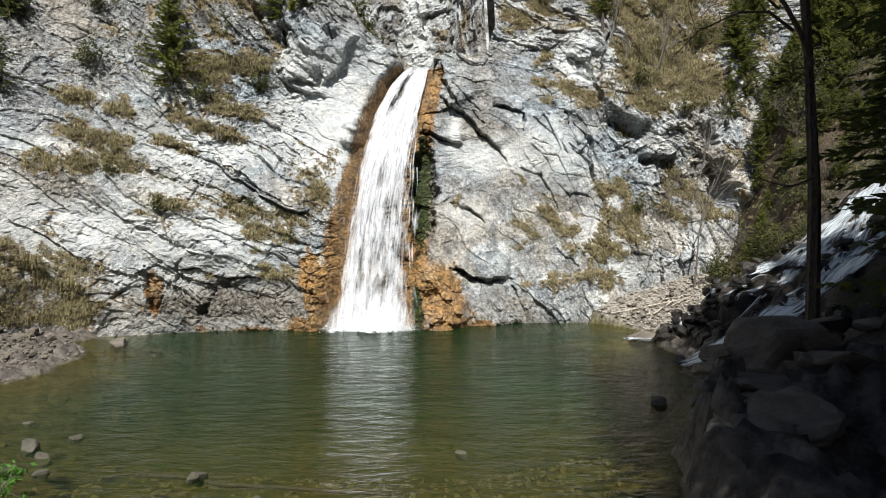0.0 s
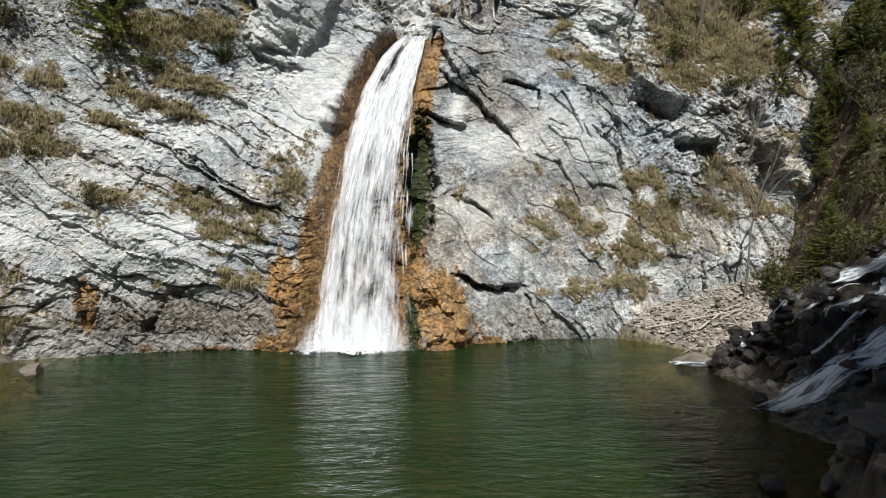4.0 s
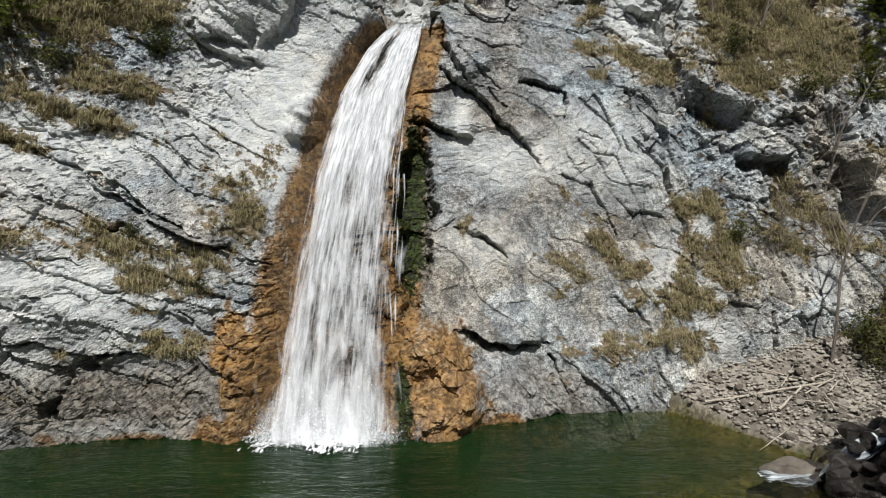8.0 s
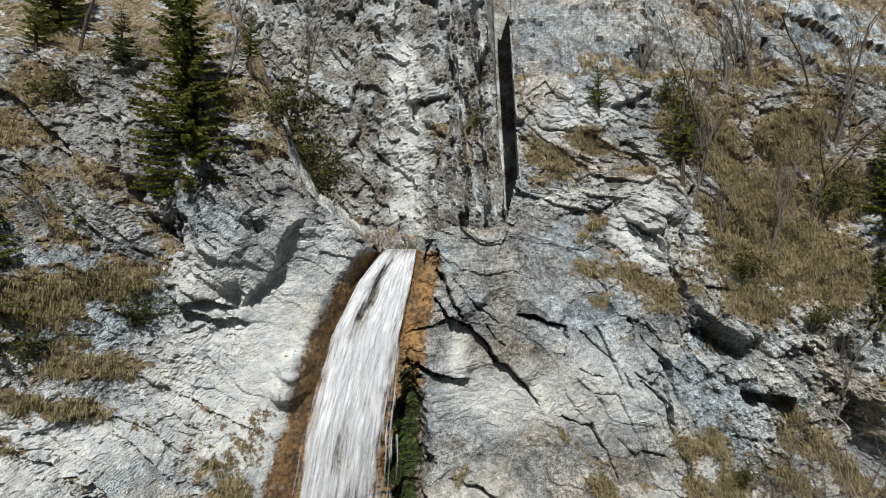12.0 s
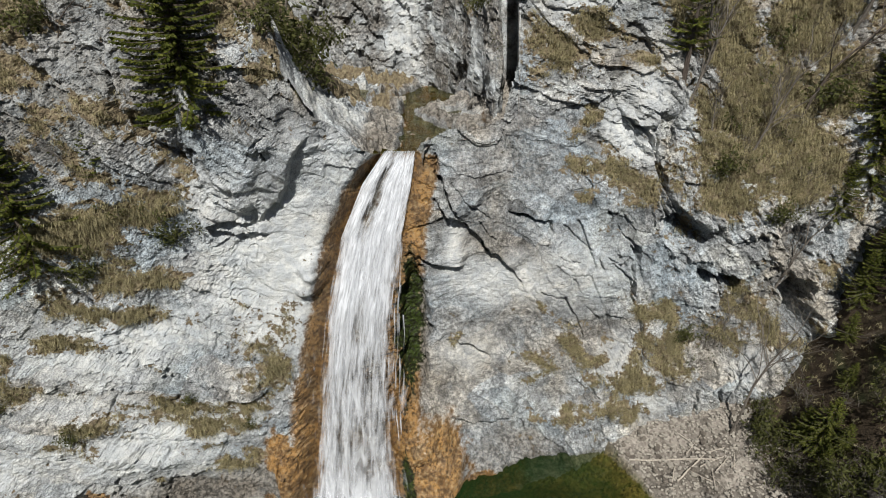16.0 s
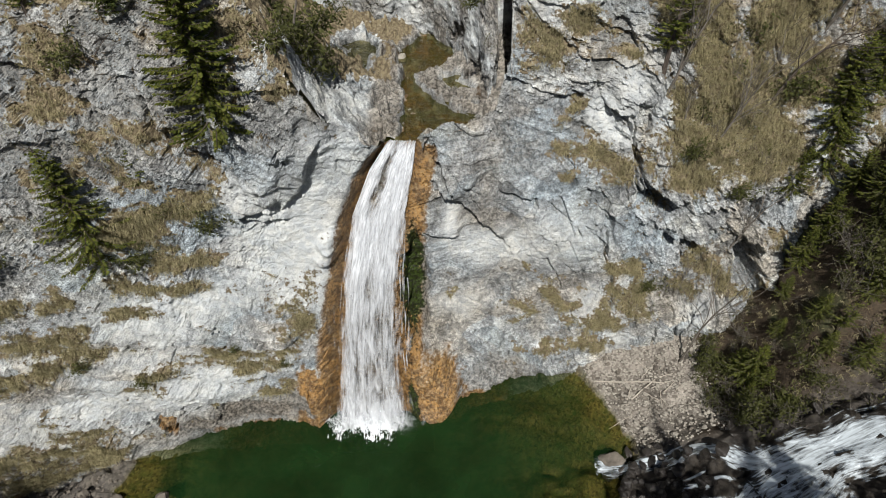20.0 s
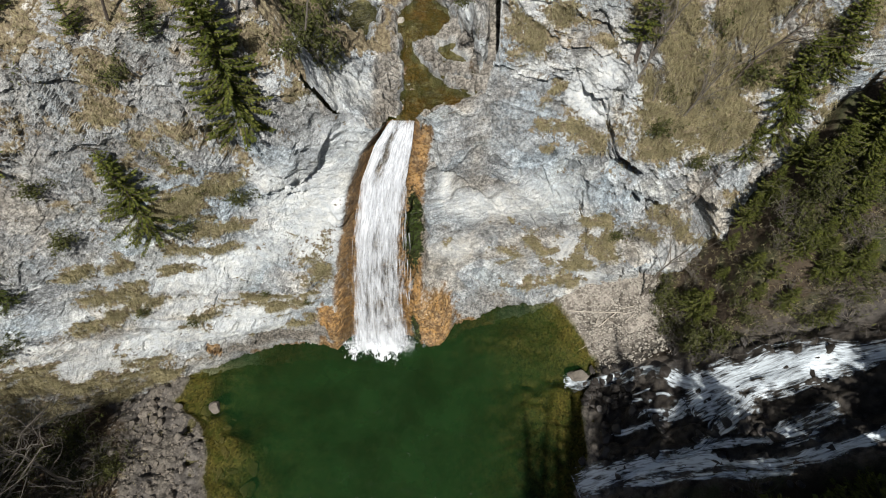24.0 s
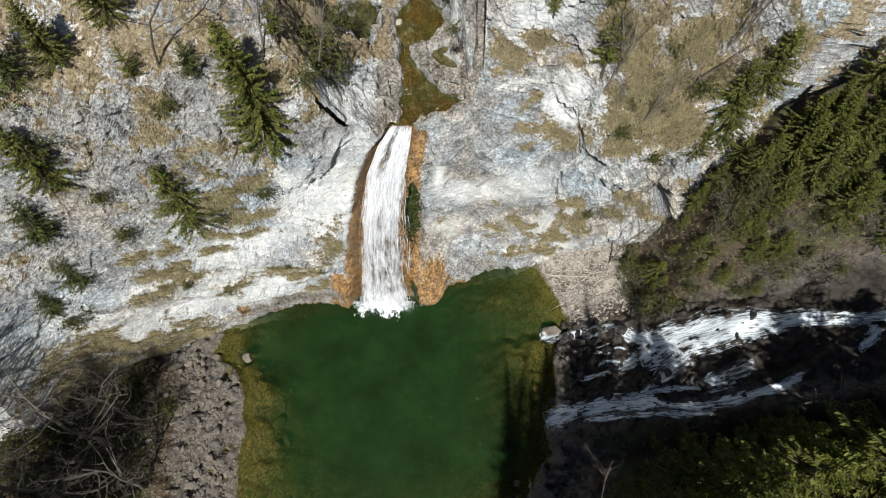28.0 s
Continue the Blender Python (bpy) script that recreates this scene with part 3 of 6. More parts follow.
grassy(-11.23, 2.65, 0.27, 0.20, -30, 1)
grassy(-6.63, 8.03, 0.70, 0.26, 10, 1)
grassy(-12.67, 4.97, 0.55, 0.33, -25, 1)
# the rounded bulge high on the left, the recess beside it and the smooth slab below
swell(-6.45, 16.32, 2.09, 2.47, 0.55, 0, 0.3)
swell(-5.96, 16.46, 0.69, 0.98, 0.35, 10, 0.25)
swell(-6.91, 15.43, 0.86, 1.17, 0.3, 0, 0.3)
swell(-7.64, 13.93, 1.04, 0.84, 0.3, 0, 0.3)
swell(-6.39, 18.27, 0.69, 0.83, 0.3, 0, 0.3)
lip(((-6.67, 12.78), (-5.81, 13.48), (-5.43, 14.19), (-4.62, 15.90)), 0.45, 1.3)
lip(((-8.36, 12.78), (-7.64, 13.10), (-6.67, 12.78)), 0.4, 0.8)
swell(-9.12, 15.85, 0.72, 1.23, -0.7, 35, 0.4)
crack(((-10.38, 18.12), (-10.13, 16.73), (-9.40, 15.54), (-8.31, 14.65)), 0.3, 0.9)
crack(((-8.55, 15.89), (-8.49, 15.16), (-8.15, 14.60)), 0.25, 0.9)
crack(((-7.14, 17.09), (-7.40, 16.47), (-7.21, 16.27)), 0.12, 0.5)
crack(((-6.36, 16.76), (-5.56, 16.15), (-6.00, 15.80), (-5.85, 15.05)), 0.1, 0.45)
crack(((-7.37, 14.83), (-6.90, 14.58)), 0.13, 0.5)
crack(((-6.95, 17.15), (-6.16, 16.93), (-5.37, 16.39)), 0.07, 0.35)
patch(BRIGHT, -7.83, 13.93, 1.04, 0.84, 0, 0.75)
patch(BRIGHT, -5.32, 13.10, 0.52, 1.29, 0, 0.9)
patch(BRIGHT, -9.58, 16.14, 0.53, 0.61, -40, 0.6)
patch(BRIGHT, -10.81, 19.21, 0.80, 0.57, -10, 0.6)
patch(BRIGHT, -11.62, 18.68, 0.52, 0.65, 0, 0.5)
grassy(-12.61, 18.04, 0.99, 0.41, -8, 1)
grassy(-10.91, 16.89, 0.89, 0.40, -10, 1)
grassy(-12.10, 16.72, 0.49, 0.44, 0, 1)
grassy(-11.11, 15.07, 1.29, 0.60, -10, 1)
grassy(-9.19, 14.11, 0.90, 0.41, -10, 1)
grassy(-11.57, 13.47, 0.99, 0.59, 0, 1)
grassy(-13.08, 18.86, 0.49, 0.32, 0, 1)
grassy(-12.73, 16.19, 0.41, 0.29, 0, 1)
grassy(-7.86, 16.76, 0.55, 0.42, 0, 1)
grassy(-7.08, 18.32, 0.58, 0.70, 0, 1)
grassy(-5.68, 18.10, 0.40, 0.48, 0, 1)
grassy(-4.89, 18.55, 0.63, 0.73, 0, 1)
grassy(-6.83, 19.69, 1.20, 0.73, 0, 1)
grassy(-7.29, 15.42, 0.15, 0.25, 0, 1)
grassy(-10.24, 13.49, 1.05, 0.50, -10, 1)
grassy(-12.93, 19.64, 0.74, 0.42, 0, 1)
crack(((-8.83, 13.22), (-8.18, 12.60), (-7.29, 12.24), (-6.18, 12.35)), 0.13, 0.6)
lip(((-8.83, 13.19), (-8.18, 12.56), (-7.29, 12.20), (-5.99, 12.30)), 0.35, 0.8)
crack(((-8.20, 11.89), (-7.29, 12.19)), 0.1, 0.5)
swell(-4.81, 10.63, 0.43, 0.40, 0.35, 0, 0.35)
swell(-4.94, 9.89, 0.52, 0.45, 0.35, 0, 0.35)
swell(-2.52, 16.54, 1.19, 0.80, 0.45, -30, 0.3)
swell(-3.47, 16.99, 0.76, 0.78, 0.4, 0, 0.3)
swell(-1.76, 15.07, 0.62, 0.38, 0.3, 0, 0.3)
lip(((-3.48, 16.79), (-2.73, 16.05), (-1.73, 16.50)), 0.35, 0.7)
lip(((-1.77, 14.65), (-2.56, 15.34), (-3.54, 15.20)), 0.25, 0.6)
crack(((-2.56, 15.34), (-1.56, 14.74)), 0.14, 0.6)
crack(((-11.50, 8.50), (-10.19, 7.67), (-9.03, 7.01), (-7.44, 6.10)), 0.1, 0.5)
crack(((-14.15, 9.51), (-13.19, 9.07), (-11.82, 8.23)), 0.07, 0.35)
patch(BRIGHT, -6.83, 10.59, 2.09, 2.48, 0, 0.85)
patch(BRIGHT, -8.22, 13.79, 0.68, 1.21, 0, 0.6)
grassy(-6.83, 6.95, 1.15, 1.12, 0, 1)
grassy(-6.97, 7.57, 1.52, 0.55, 0, 1)
grassy(-11.88, 9.97, 1.49, 0.56, -10, 1)
grassy(-10.14, 11.08, 1.36, 0.59, 0, 1)
grassy(-11.79, 11.29, 1.48, 0.65, 0, 1)
grassy(-12.11, 13.02, 1.41, 0.74, 0, 1)
grassy(-13.34, 9.10, 0.73, 0.28, 0, 1)
grassy(-12.73, 6.10, 1.12, 0.62, -10, 1)
grassy(-9.74, 5.34, 2.21, 0.46, -5, 1)
grassy(-7.94, 4.67, 1.16, 0.43, 0, 1)
grassy(-10.84, 6.52, 1.02, 0.30, -10, 1)
# grassy benches low on the left, seen best from above
grassy(-15.69, 9.03, 1.88, 0.60, -8, 1)
grassy(-16.21, 8.09, 2.68, 0.54, -5, 1)
grassy(-12.35, 5.65, 1.41, 0.53, -8, 1)
grassy(-7.83, 5.93, 1.04, 0.86, 0, 1)
grassy(-8.81, 5.03, 1.31, 0.58, 0, 1)
grassy(-8.07, 2.92, 0.86, 0.56, 0, 1)
grassy(-17.72, 7.78, 0.92, 0.46, 0, 1)
grassy(-13.32, 7.50, 0.43, 0.23, 0, 1)
grassy(-13.15, 8.97, 1.09, 0.26, -5, 1)
grassy(-15.15, 10.69, 0.69, 0.39, -15, 1)
grassy(-6.97, 7.94, 1.26, 1.41, 0, 1)
grassy(-17.43, 2.61, 2.19, 1.17, 0, 1.1)
grassy(-17.00, 10.95, 0.98, 0.52, -15, 1)
grassy(-9.97, 5.90, 1.48, 0.32, 0, 1)
lip(((-12.95, 7.96), (-15.22, 9.24), (-17.19, 10.42)), 0.28, 0.8)
lip(((-11.30, 5.80), (-14.75, 7.62), (-17.53, 9.39)), 0.28, 0.8)
lip(((-9.91, 3.68), (-14.21, 6.00), (-17.57, 8.21)), 0.28, 0.8)
lip(((-7.53, 6.09), (-10.62, 7.50), (-13.46, 8.62)), 0.28, 0.8)
lip(((-6.65, 2.40), (-10.12, 3.96), (-13.14, 5.50)), 0.28, 0.8)
lip(((-14.41, 1.09), (-17.33, 3.66), (-19.79, 5.39)), 0.3, 0.8)
crack(((-13.81, 3.12), (-13.68, 0.82), (-12.81, 2.49)), 0.14, 0.6)
patch(BRIGHT, -16.87, 4.97, 3.70, 1.12, 3, 0.9)
patch(BRIGHT, -11.51, 8.96, 3.76, 0.91, -3, 0.8)
patch(BRIGHT, -11.29, 4.73, 3.86, 1.09, 5, 0.8)
patch(OCHRE, -13.63, 1.94, 0.31, 1.07, 0, 1)
patch(DARK, -19.5, 1.2, 4.5, 1.3, -4, 0.7)
patch(WARM, -19.5, 1.2, 4.5, 1.3, -4, 0.4)
grassy(-18.5, 1.3, 3.2, 0.8, -4, 1.1)
grassy(-18.2, 2.9, 2.6, 1.3, -20, 1.2)
grassy(-21.6, 4.4, 2.8, 2.6, -30, 1.2)
patch(DARK, -20.5, 3.6, 3.2, 2.2, -20, 0.5)
grassy(-22.5, 1.6, 3.0, 1.2, 0, 0.9)
patch(DARK, -13.5, 18.5, 6.0, 3.6, 0, 0.5)
patch(DARK, -18.5, 14.5, 3.5, 2.5, 0, 0.4)
patch(DARK, 12.0, 19.5, 5.0, 3.0, 0, 0.4)
# right of the fall
crack(((-0.05, 14.79), (-0.01, 13.75), (0.44, 12.89), (0.84, 12.28)), 0.18, 0.7)
lip(((0.84, 12.28), (0.44, 12.89), (-0.01, 13.75), (-0.05, 14.58)), -0.25, 1.0)
crack(((-0.19, 12.75), (0.32, 12.23), (1.02, 11.88), (1.87, 10.77), (2.49, 10.28), (3.03, 9.59), (3.63, 8.91)), 0.16, 0.8)
lip(((-0.19, 12.82), (0.32, 12.29), (1.02, 11.91), (1.87, 10.83), (2.50, 10.31), (3.29, 9.28)), 0.42, 1.0)
crack(((-1.23, 10.56), (-0.76, 10.60), (-0.17, 10.20), (0.49, 9.97)), 0.15, 0.8)
lip(((-1.23, 10.57), (-0.75, 10.65), (-0.17, 10.25), (1.16, 10.01)), 0.4, 0.8)
crack(((2.76, 12.19), (3.72, 11.97), (4.62, 11.85)), 0.13, 0.6)
lip(((2.70, 12.19), (3.71, 12.01), (4.66, 11.87)), 0.3, 0.7)
crack(((4.62, 11.85), (4.56, 11.29), (4.55, 10.71)), 0.12, 0.5)
crack(((8.06, 10.95), (8.48, 10.50), (8.53, 9.84), (8.41, 9.41), (8.70, 8.09)), 0.2, 0.9)
crack(((7.30, 10.07), (7.95, 9.52), (8.44, 10.30)), 0.12, 0.6)
crack(((6.88, 9.95), (7.16, 9.33)), 0.1, 0.5)
crack(((5.08, 10.27), (6.00, 9.90)), 0.08, 0.4)
crack(((4.50, 8.46), (5.56, 8.11), (6.37, 6.76), (6.57, 6.26)), 0.12, 0.5)
crack(((7.02, 12.00), (7.33, 11.25)), 0.12, 0.6)
crack(((5.19, 11.60), (6.56, 10.41)), 0.07, 0.35)
crack(((8.91, 7.23), (9.27, 5.80)), 0.14, 0.6)
crack(((0.44, 13.61), (1.12, 12.83), (2.07, 11.85)), 0.08, 0.35)
crack(((1.60, 11.89), (2.34, 11.00)), 0.08, 0.4)
swell(0.89, 13.22, 0.79, 1.01, 0.3, -30, 0.3)
swell(2.17, 12.37, 0.47, 0.81, -0.18, -20, 0.5)
patch(DARK, 1.94, 12.37, 0.70, 1.76, -15, 0.55)
patch(DARK, 2.90, 14.05, 2.53, 1.49, 0, 0.42)
patch(DARK, 1.72, 7.29, 2.38, 1.03, 0, 0.35)
patch(BRIGHT, 0.79, 10.45, 0.43, 1.60, 0, 0.8)
patch(BRIGHT, 3.18, 9.12, 2.95, 1.08, -5, 0.75)
patch(BRIGHT, 6.06, 9.43, 2.05, 1.68, 0, 0.6)
patch(BRIGHT, 1.36, 5.95, 1.21, 0.89, 0, 0.55)
patch(BRIGHT, 7.58, 15.03, 0.78, 0.99, -30, 0.9)
patch(WARM, 0.91, 10.45, 0.31, 1.60, 0, 0.55)
patch(WARM, -0.08, 11.98, 0.58, 0.34, 0, 0.45)
patch(COOL, 6.62, 9.98, 1.79, 2.15, 0, 0.4)
grassy(5.34, 14.83, 0.80, 0.27, 20, 1)
grassy(7.03, 13.14, 1.11, 1.02, 0, 1)
grassy(6.14, 12.68, 0.49, 0.32, 0, 1)
grassy(8.67, 12.41, 0.84, 0.59, 0, 1)
grassy(6.06, 5.96, 1.36, 0.94, -32, 1)
grassy(4.58, 4.28, 1.25, 0.43, 18, 1)
grassy(9.26, 7.53, 1.47, 0.46, -15, 1)
grassy(3.92, 7.56, 0.79, 0.29, 5, 0.8)
grassy(0.82, 6.41, 0.34, 0.34, 0, 1)
grassy(9.32, 4.15, 2.08, 0.97, 15, 1)
grassy(3.28, 5.18, 0.27, 0.31, 0, 1)
grassy(7.68, 5.96, 0.33, 0.19, 0, 1)
grassy(0.66, 14.81, 0.22, 0.12, 0, 0.8)
crack(((0.30, 3.03), (1.56, 2.39), (2.52, 2.22), (3.83, 2.35)), 0.2, 0.9)
lip(((0.30, 3.09), (1.56, 2.49), (3.83, 2.44)), 0.5, 1.0)
crack(((0.31, 6.64), (1.29, 6.11), (2.27, 5.63)), 0.12, 0.5)
lip(((0.31, 6.70), (2.28, 5.72)), 0.2, 0.6)
crack(((3.81, 2.00), (4.21, 1.42), (4.49, 0.41)), 0.16, 0.6)
lip(((9.55, 3.03), (6.76, 2.44), (4.36, 2.29)), 0.32, 1.2)
crack(((9.18, 5.48), (9.36, 3.94)), 0.13, 0.6)
crack(((12.14, 4.37), (12.27, 1.33)), 0.14, 0.7)
crack(((13.22, 4.81), (13.25, 1.33)), 0.16, 0.8)
crack(((10.97, 1.98), (11.86, 3.94)), 0.1, 0.5)
crack(((13.70, 4.59), (14.23, 1.55)), 0.13, 0.6)
grassy(6.07, 5.70, 1.34, 0.62, -40, 1)
grassy(4.70, 5.03, 1.11, 0.35, -15, 1)
grassy(6.99, 2.44, 2.54, 0.46, 8, 1.1)
grassy(9.95, 4.37, 1.31, 1.09, 0, 1)
grassy(8.92, 7.31, 1.04, 0.42, -10, 1)
grassy(10.61, 5.93, 1.34, 1.12, 0, 1)
grassy(13.24, 7.09, 1.33, 1.38, 0, 1)
grassy(14.70, 6.39, 1.53, 0.91, 0, 1)
grassy(6.49, 13.57, 1.45, 1.03, 0, 1)
grassy(8.60, 12.96, 1.20, 0.60, 0, 1)
grassy(4.94, 5.47, 0.66, 0.88, 0, 1)
grassy(6.92, 5.03, 0.66, 0.44, 0, 1)
grassy(9.29, 2.43, 0.67, 0.64, 0, 1)
patch(BRIGHT, 10.07, 2.42, 0.89, 1.08, 0, 0.6)
patch(BRIGHT, 8.26, 5.03, 0.88, 1.31, 0, 0.6)
patch(BRIGHT, 14.11, 4.37, 0.88, 1.31, 0, 0.6)
# hollows and overhangs towards the wooded slope
lip(((9.36, 12.72), (10.42, 11.91), (11.61, 10.78)), 0.5, 1.0)
swell(10.37, 11.09, 0.95, 0.56, -0.8, -35, 0.4)
crack(((8.75, 15.06), (8.89, 13.83), (9.27, 12.47), (9.90, 11.17)), 0.22, 1.0)
lip(((11.23, 9.35), (12.59, 9.14), (13.52, 9.45)), 0.55, 0.9)
swell(12.28, 9.03, 1.06, 0.22, -0.6, 0, 0.4)
swell(15.29, 10.53, 0.50, 0.80, -0.9, 0, 0.35)
swell(15.68, 7.67, 0.58, 1.24, -1.5, 8, 0.3)
lip(((15.16, 8.94), (15.75, 9.23), (16.27, 8.60)), 0.4, 0.8)
swell(16.96, 7.50, 0.72, 0.92, 0.6, 0, 0.3)
crack(((7.48, 9.70), (8.37, 8.92), (8.64, 7.83)), 0.18, 0.8)
crack(((7.56, 11.39), (8.17, 10.84), (8.43, 10.03)), 0.15, 0.7)
crack(((16.42, 11.29), (16.44, 10.49)), 0.2, 0.9)
grassy(12.09, 14.72, 1.78, 1.91, 0, 1)
grassy(14.34, 13.67, 1.08, 1.51, 0, 1)
grassy(12.36, 12.82, 1.88, 0.66, 0, 1)
grassy(8.56, 12.63, 0.78, 0.39, 0, 1)
grassy(16.67, 9.69, 0.86, 0.94, 0, 1)
grassy(14.57, 6.28, 1.78, 0.76, 0, 1)
grassy(10.97, 6.29, 1.03, 0.77, 0, 1)
grassy(13.05, 7.37, 0.74, 0.63, 0, 1)
# the broken ground high on the right
crack(((10.04, 17.12), (9.67, 15.42), (9.05, 13.79), (9.51, 12.37), (10.17, 11.61)), 0.22, 1.0)
lip(((7.02, 20.46), (7.99, 20.57), (9.21, 21.40)), 0.4, 0.9)
crack(((7.50, 15.56), (8.47, 14.97), (8.93, 13.94)), 0.16, 0.7)
lip(((7.50, 15.64), (8.76, 15.11)), 0.4, 0.7)
swell(8.64, 16.64, 1.04, 0.92, 0.4, -40, 0.3)
crack(((12.46, 22.46), (13.32, 22.83)), 0.3, 0.8)
crack(((14.30, 23.61), (13.62, 21.32)), 0.5, 1.2)
crack(((16.53, 19.53), (17.21, 19.88)), 0.2, 0.8)
patch(BRIGHT, 7.85, 14.67, 1.59, 0.38, -38, 1)
patch(BRIGHT, 8.49, 16.64, 0.74, 0.92, -30, 0.9)
patch(BRIGHT, 6.71, 20.38, 2.37, 0.68, 20, 0.8)
patch(BRIGHT, 10.26, 15.42, 0.61, 1.04, 0, 0.7)
grassy(5.17, 18.21, 1.68, 1.13, 30, 1)
grassy(5.69, 15.39, 0.90, 0.33, 25, 1)
grassy(7.17, 13.65, 1.28, 0.51, 0, 1)
grassy(8.80, 12.80, 0.73, 0.42, 0, 1)
grassy(6.51, 12.93, 0.74, 0.42, 0, 1)
grassy(12.15, 16.04, 1.66, 1.95, 0, 1)
grassy(14.15, 15.45, 1.80, 1.78, 0, 1)
grassy(11.45, 19.42, 0.93, 1.50, 0, 1)
grassy(14.17, 19.09, 1.28, 0.98, 0, 1)
grassy(12.08, 13.66, 1.29, 0.86, 0, 1)
grassy(16.02, 16.65, 0.88, 1.07, 0, 1)
grassy(9.84, 20.09, 0.93, 1.03, 0, 1)
grassy(14.80, 13.67, 1.46, 1.00, 0, 1)
grassy(6.92, 22.39, 0.98, 0.56, 0, 0.8)

# sinter apron and cushions round the foot of the fall
swell(-0.6, 0.8, 1.5, 2.4, 1.3, 0, 0.45)
swell(1.4, 0.3, 2.0, 1.3, 0.7, 0, 0.5)
swell(-6.0, 0.6, 1.0, 2.4, 0.5, 12, 0.5)
swell(-1.0, 2.6, 0.8, 0.8, 0.45, 0, 0.4)
cushions, _ = facets(GX / 0.45, GZ / 0.35, 90)
left, right, depth = fall_left(GZ), fall_right(GZ), fall_depth(GZ)
side = np.maximum(left - GX, GX - right)
gully = (1 - smooth(-0.2, 0.9, side)) * (GZ < 14.9)
beside = np.where(GX > right, smooth(1.6, 0.5, side), smooth(1.05 + 0.6 * smooth(10, 4, GZ), 0.3, side)) * smooth(14.9, 14.2, GZ)
beside *= 1 - 0.55 * smooth(-0.1, -0.7, side)
OCHRE = np.maximum(OCHRE, np.maximum(0.95 * beside, ellipse(SX, CZ, -0.3, 0.9, 1.7, 2.5, 8, 0.6)))
OCHRE = np.maximum(OCHRE, ellipse(CX, CZ, -6.1, 1.2, 0.75, 3.0, 14, 0.5))
OCHRE = np.maximum(OCHRE, 0.75 * smooth(0.55, 0.1, GZ + 0.5 * vnoise(GX, GZ, 3)) * smooth(-13, -11, GX) * smooth(5.5, 3.5, GX))
MOSS = 0.85 * ellipse(CX, CZ, -1.2, 7.2, 0.6, 3.7, -3, 0.7) + 0.7 * ellipse(WX, WZ, -1.35, 1.0, 0.4, 1.3, 0, 0.5)
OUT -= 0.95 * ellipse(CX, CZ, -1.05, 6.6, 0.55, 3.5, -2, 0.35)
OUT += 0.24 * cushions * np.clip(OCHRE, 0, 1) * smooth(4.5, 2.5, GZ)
# first: the recess's shade, painted dark over the hollow cut above
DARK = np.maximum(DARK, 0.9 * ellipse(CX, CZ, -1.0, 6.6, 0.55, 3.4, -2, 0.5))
DARK = np.maximum(DARK, 0.6 * ellipse(WX, WZ, 3.2, 0.5, 2.2, 1.1, 0, 0.5))
BRIGHT = np.maximum(BRIGHT, 0.95 * ellipse(CX, CZ, -5.7, 10.6, 2.1, 3.6, 12, 0.6))
BRIGHT = np.maximum(BRIGHT, 0.55 * ellipse(CX, CZ, -4.2, 14.6, 1.3, 1.6, 12, 0.6))
BRIGHT = np.maximum(BRIGHT, smooth(-6.0, -8.0, GX) * smooth(11.0, 8.0, GZ) * np.clip(0.10 + 0.4 * TERRACE * smooth(0.1, 0.35, tread) + 0.7 * fbm(U / 3.0, V / 0.9, 78, 4), 0, 0.9))
HUE += WARM - COOL
WET = np.clip(WET + np.maximum(smooth(0.9, -0.1, side), MOSS) + 0.8 * smooth(0.35, 0.05, GZ), 0, 1) * (GZ < 15)

Y = WALL - OUT
Y = np.where(gully > 0, Y * (1 - gully) + np.maximum(Y, depth + 0.35) * gully, Y)
lip = np.interp(XS, (-14, -5.4, -4.4, -3.0, -2.2, -0.9, -0.5, 0.4, 1.6, 2.6, 3.3), (33.2, 18.2, 16.3, 15.1, 14.35, 14.35, 15.0, 15.4, 15.3, 15.6, 18))
open_above = (GZ > lip[None, :]) & (GX > -14) & (GX < 3.2)
steep = np.gradient(blur(blur(Y, 4, 0), 4, 1), ZS, axis=0)
SOIL = np.maximum(SOIL, 0.6 * smooth(0.5, 1.2, steep) * smooth(9, 12, GZ))
SOIL = np.maximum(SOIL, 0.35 * smooth(19.5, 22, GZ) * smooth(2.5, 0.5, GX))
scatter = fbm(U / 1.5, V / 0.7, 77, 5, 0.62)
wild = 0.11 + 0.12 * smooth(9, 13, GZ) * smooth(-8.5, -10.5, GX) + 0.26 * smooth(9.2, 11, GX) * smooth(9.5, 12, GZ) + 0.10 * smooth(15, 18, GZ)
wild *= 1 - 0.8 * ellipse(GX, GZ, -6.0, 13, 2.6, 5.5) - 0.7 * ellipse(GX, GZ, 3.5, 10, 4.0, 6.0)
SOIL = np.maximum(SOIL, 0.75 * TERRACE * smooth(0.72, 0.9, tread) * smooth(-0.1, 0.25, fbm(U / 2.2, V / 1.2, 76, 3)))
SOIL = np.clip(0.60 * np.clip(SOIL, 0, 1) + wild + 0.60 * scatter - 0.06, 0, 0.95)
SOIL *= 1 - np.clip(OCHRE * 1.5, 0, 1)
CLIFF_P = np.stack([GX + 0.0, Y, GZ], -1)
keep_faces = ~(open_above[:-1, :-1] & open_above[1:, 1:])
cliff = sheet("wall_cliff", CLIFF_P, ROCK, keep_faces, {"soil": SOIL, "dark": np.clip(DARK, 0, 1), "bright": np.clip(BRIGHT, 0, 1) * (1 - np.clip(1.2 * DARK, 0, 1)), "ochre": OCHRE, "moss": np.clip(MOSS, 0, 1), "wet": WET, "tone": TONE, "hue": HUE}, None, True)
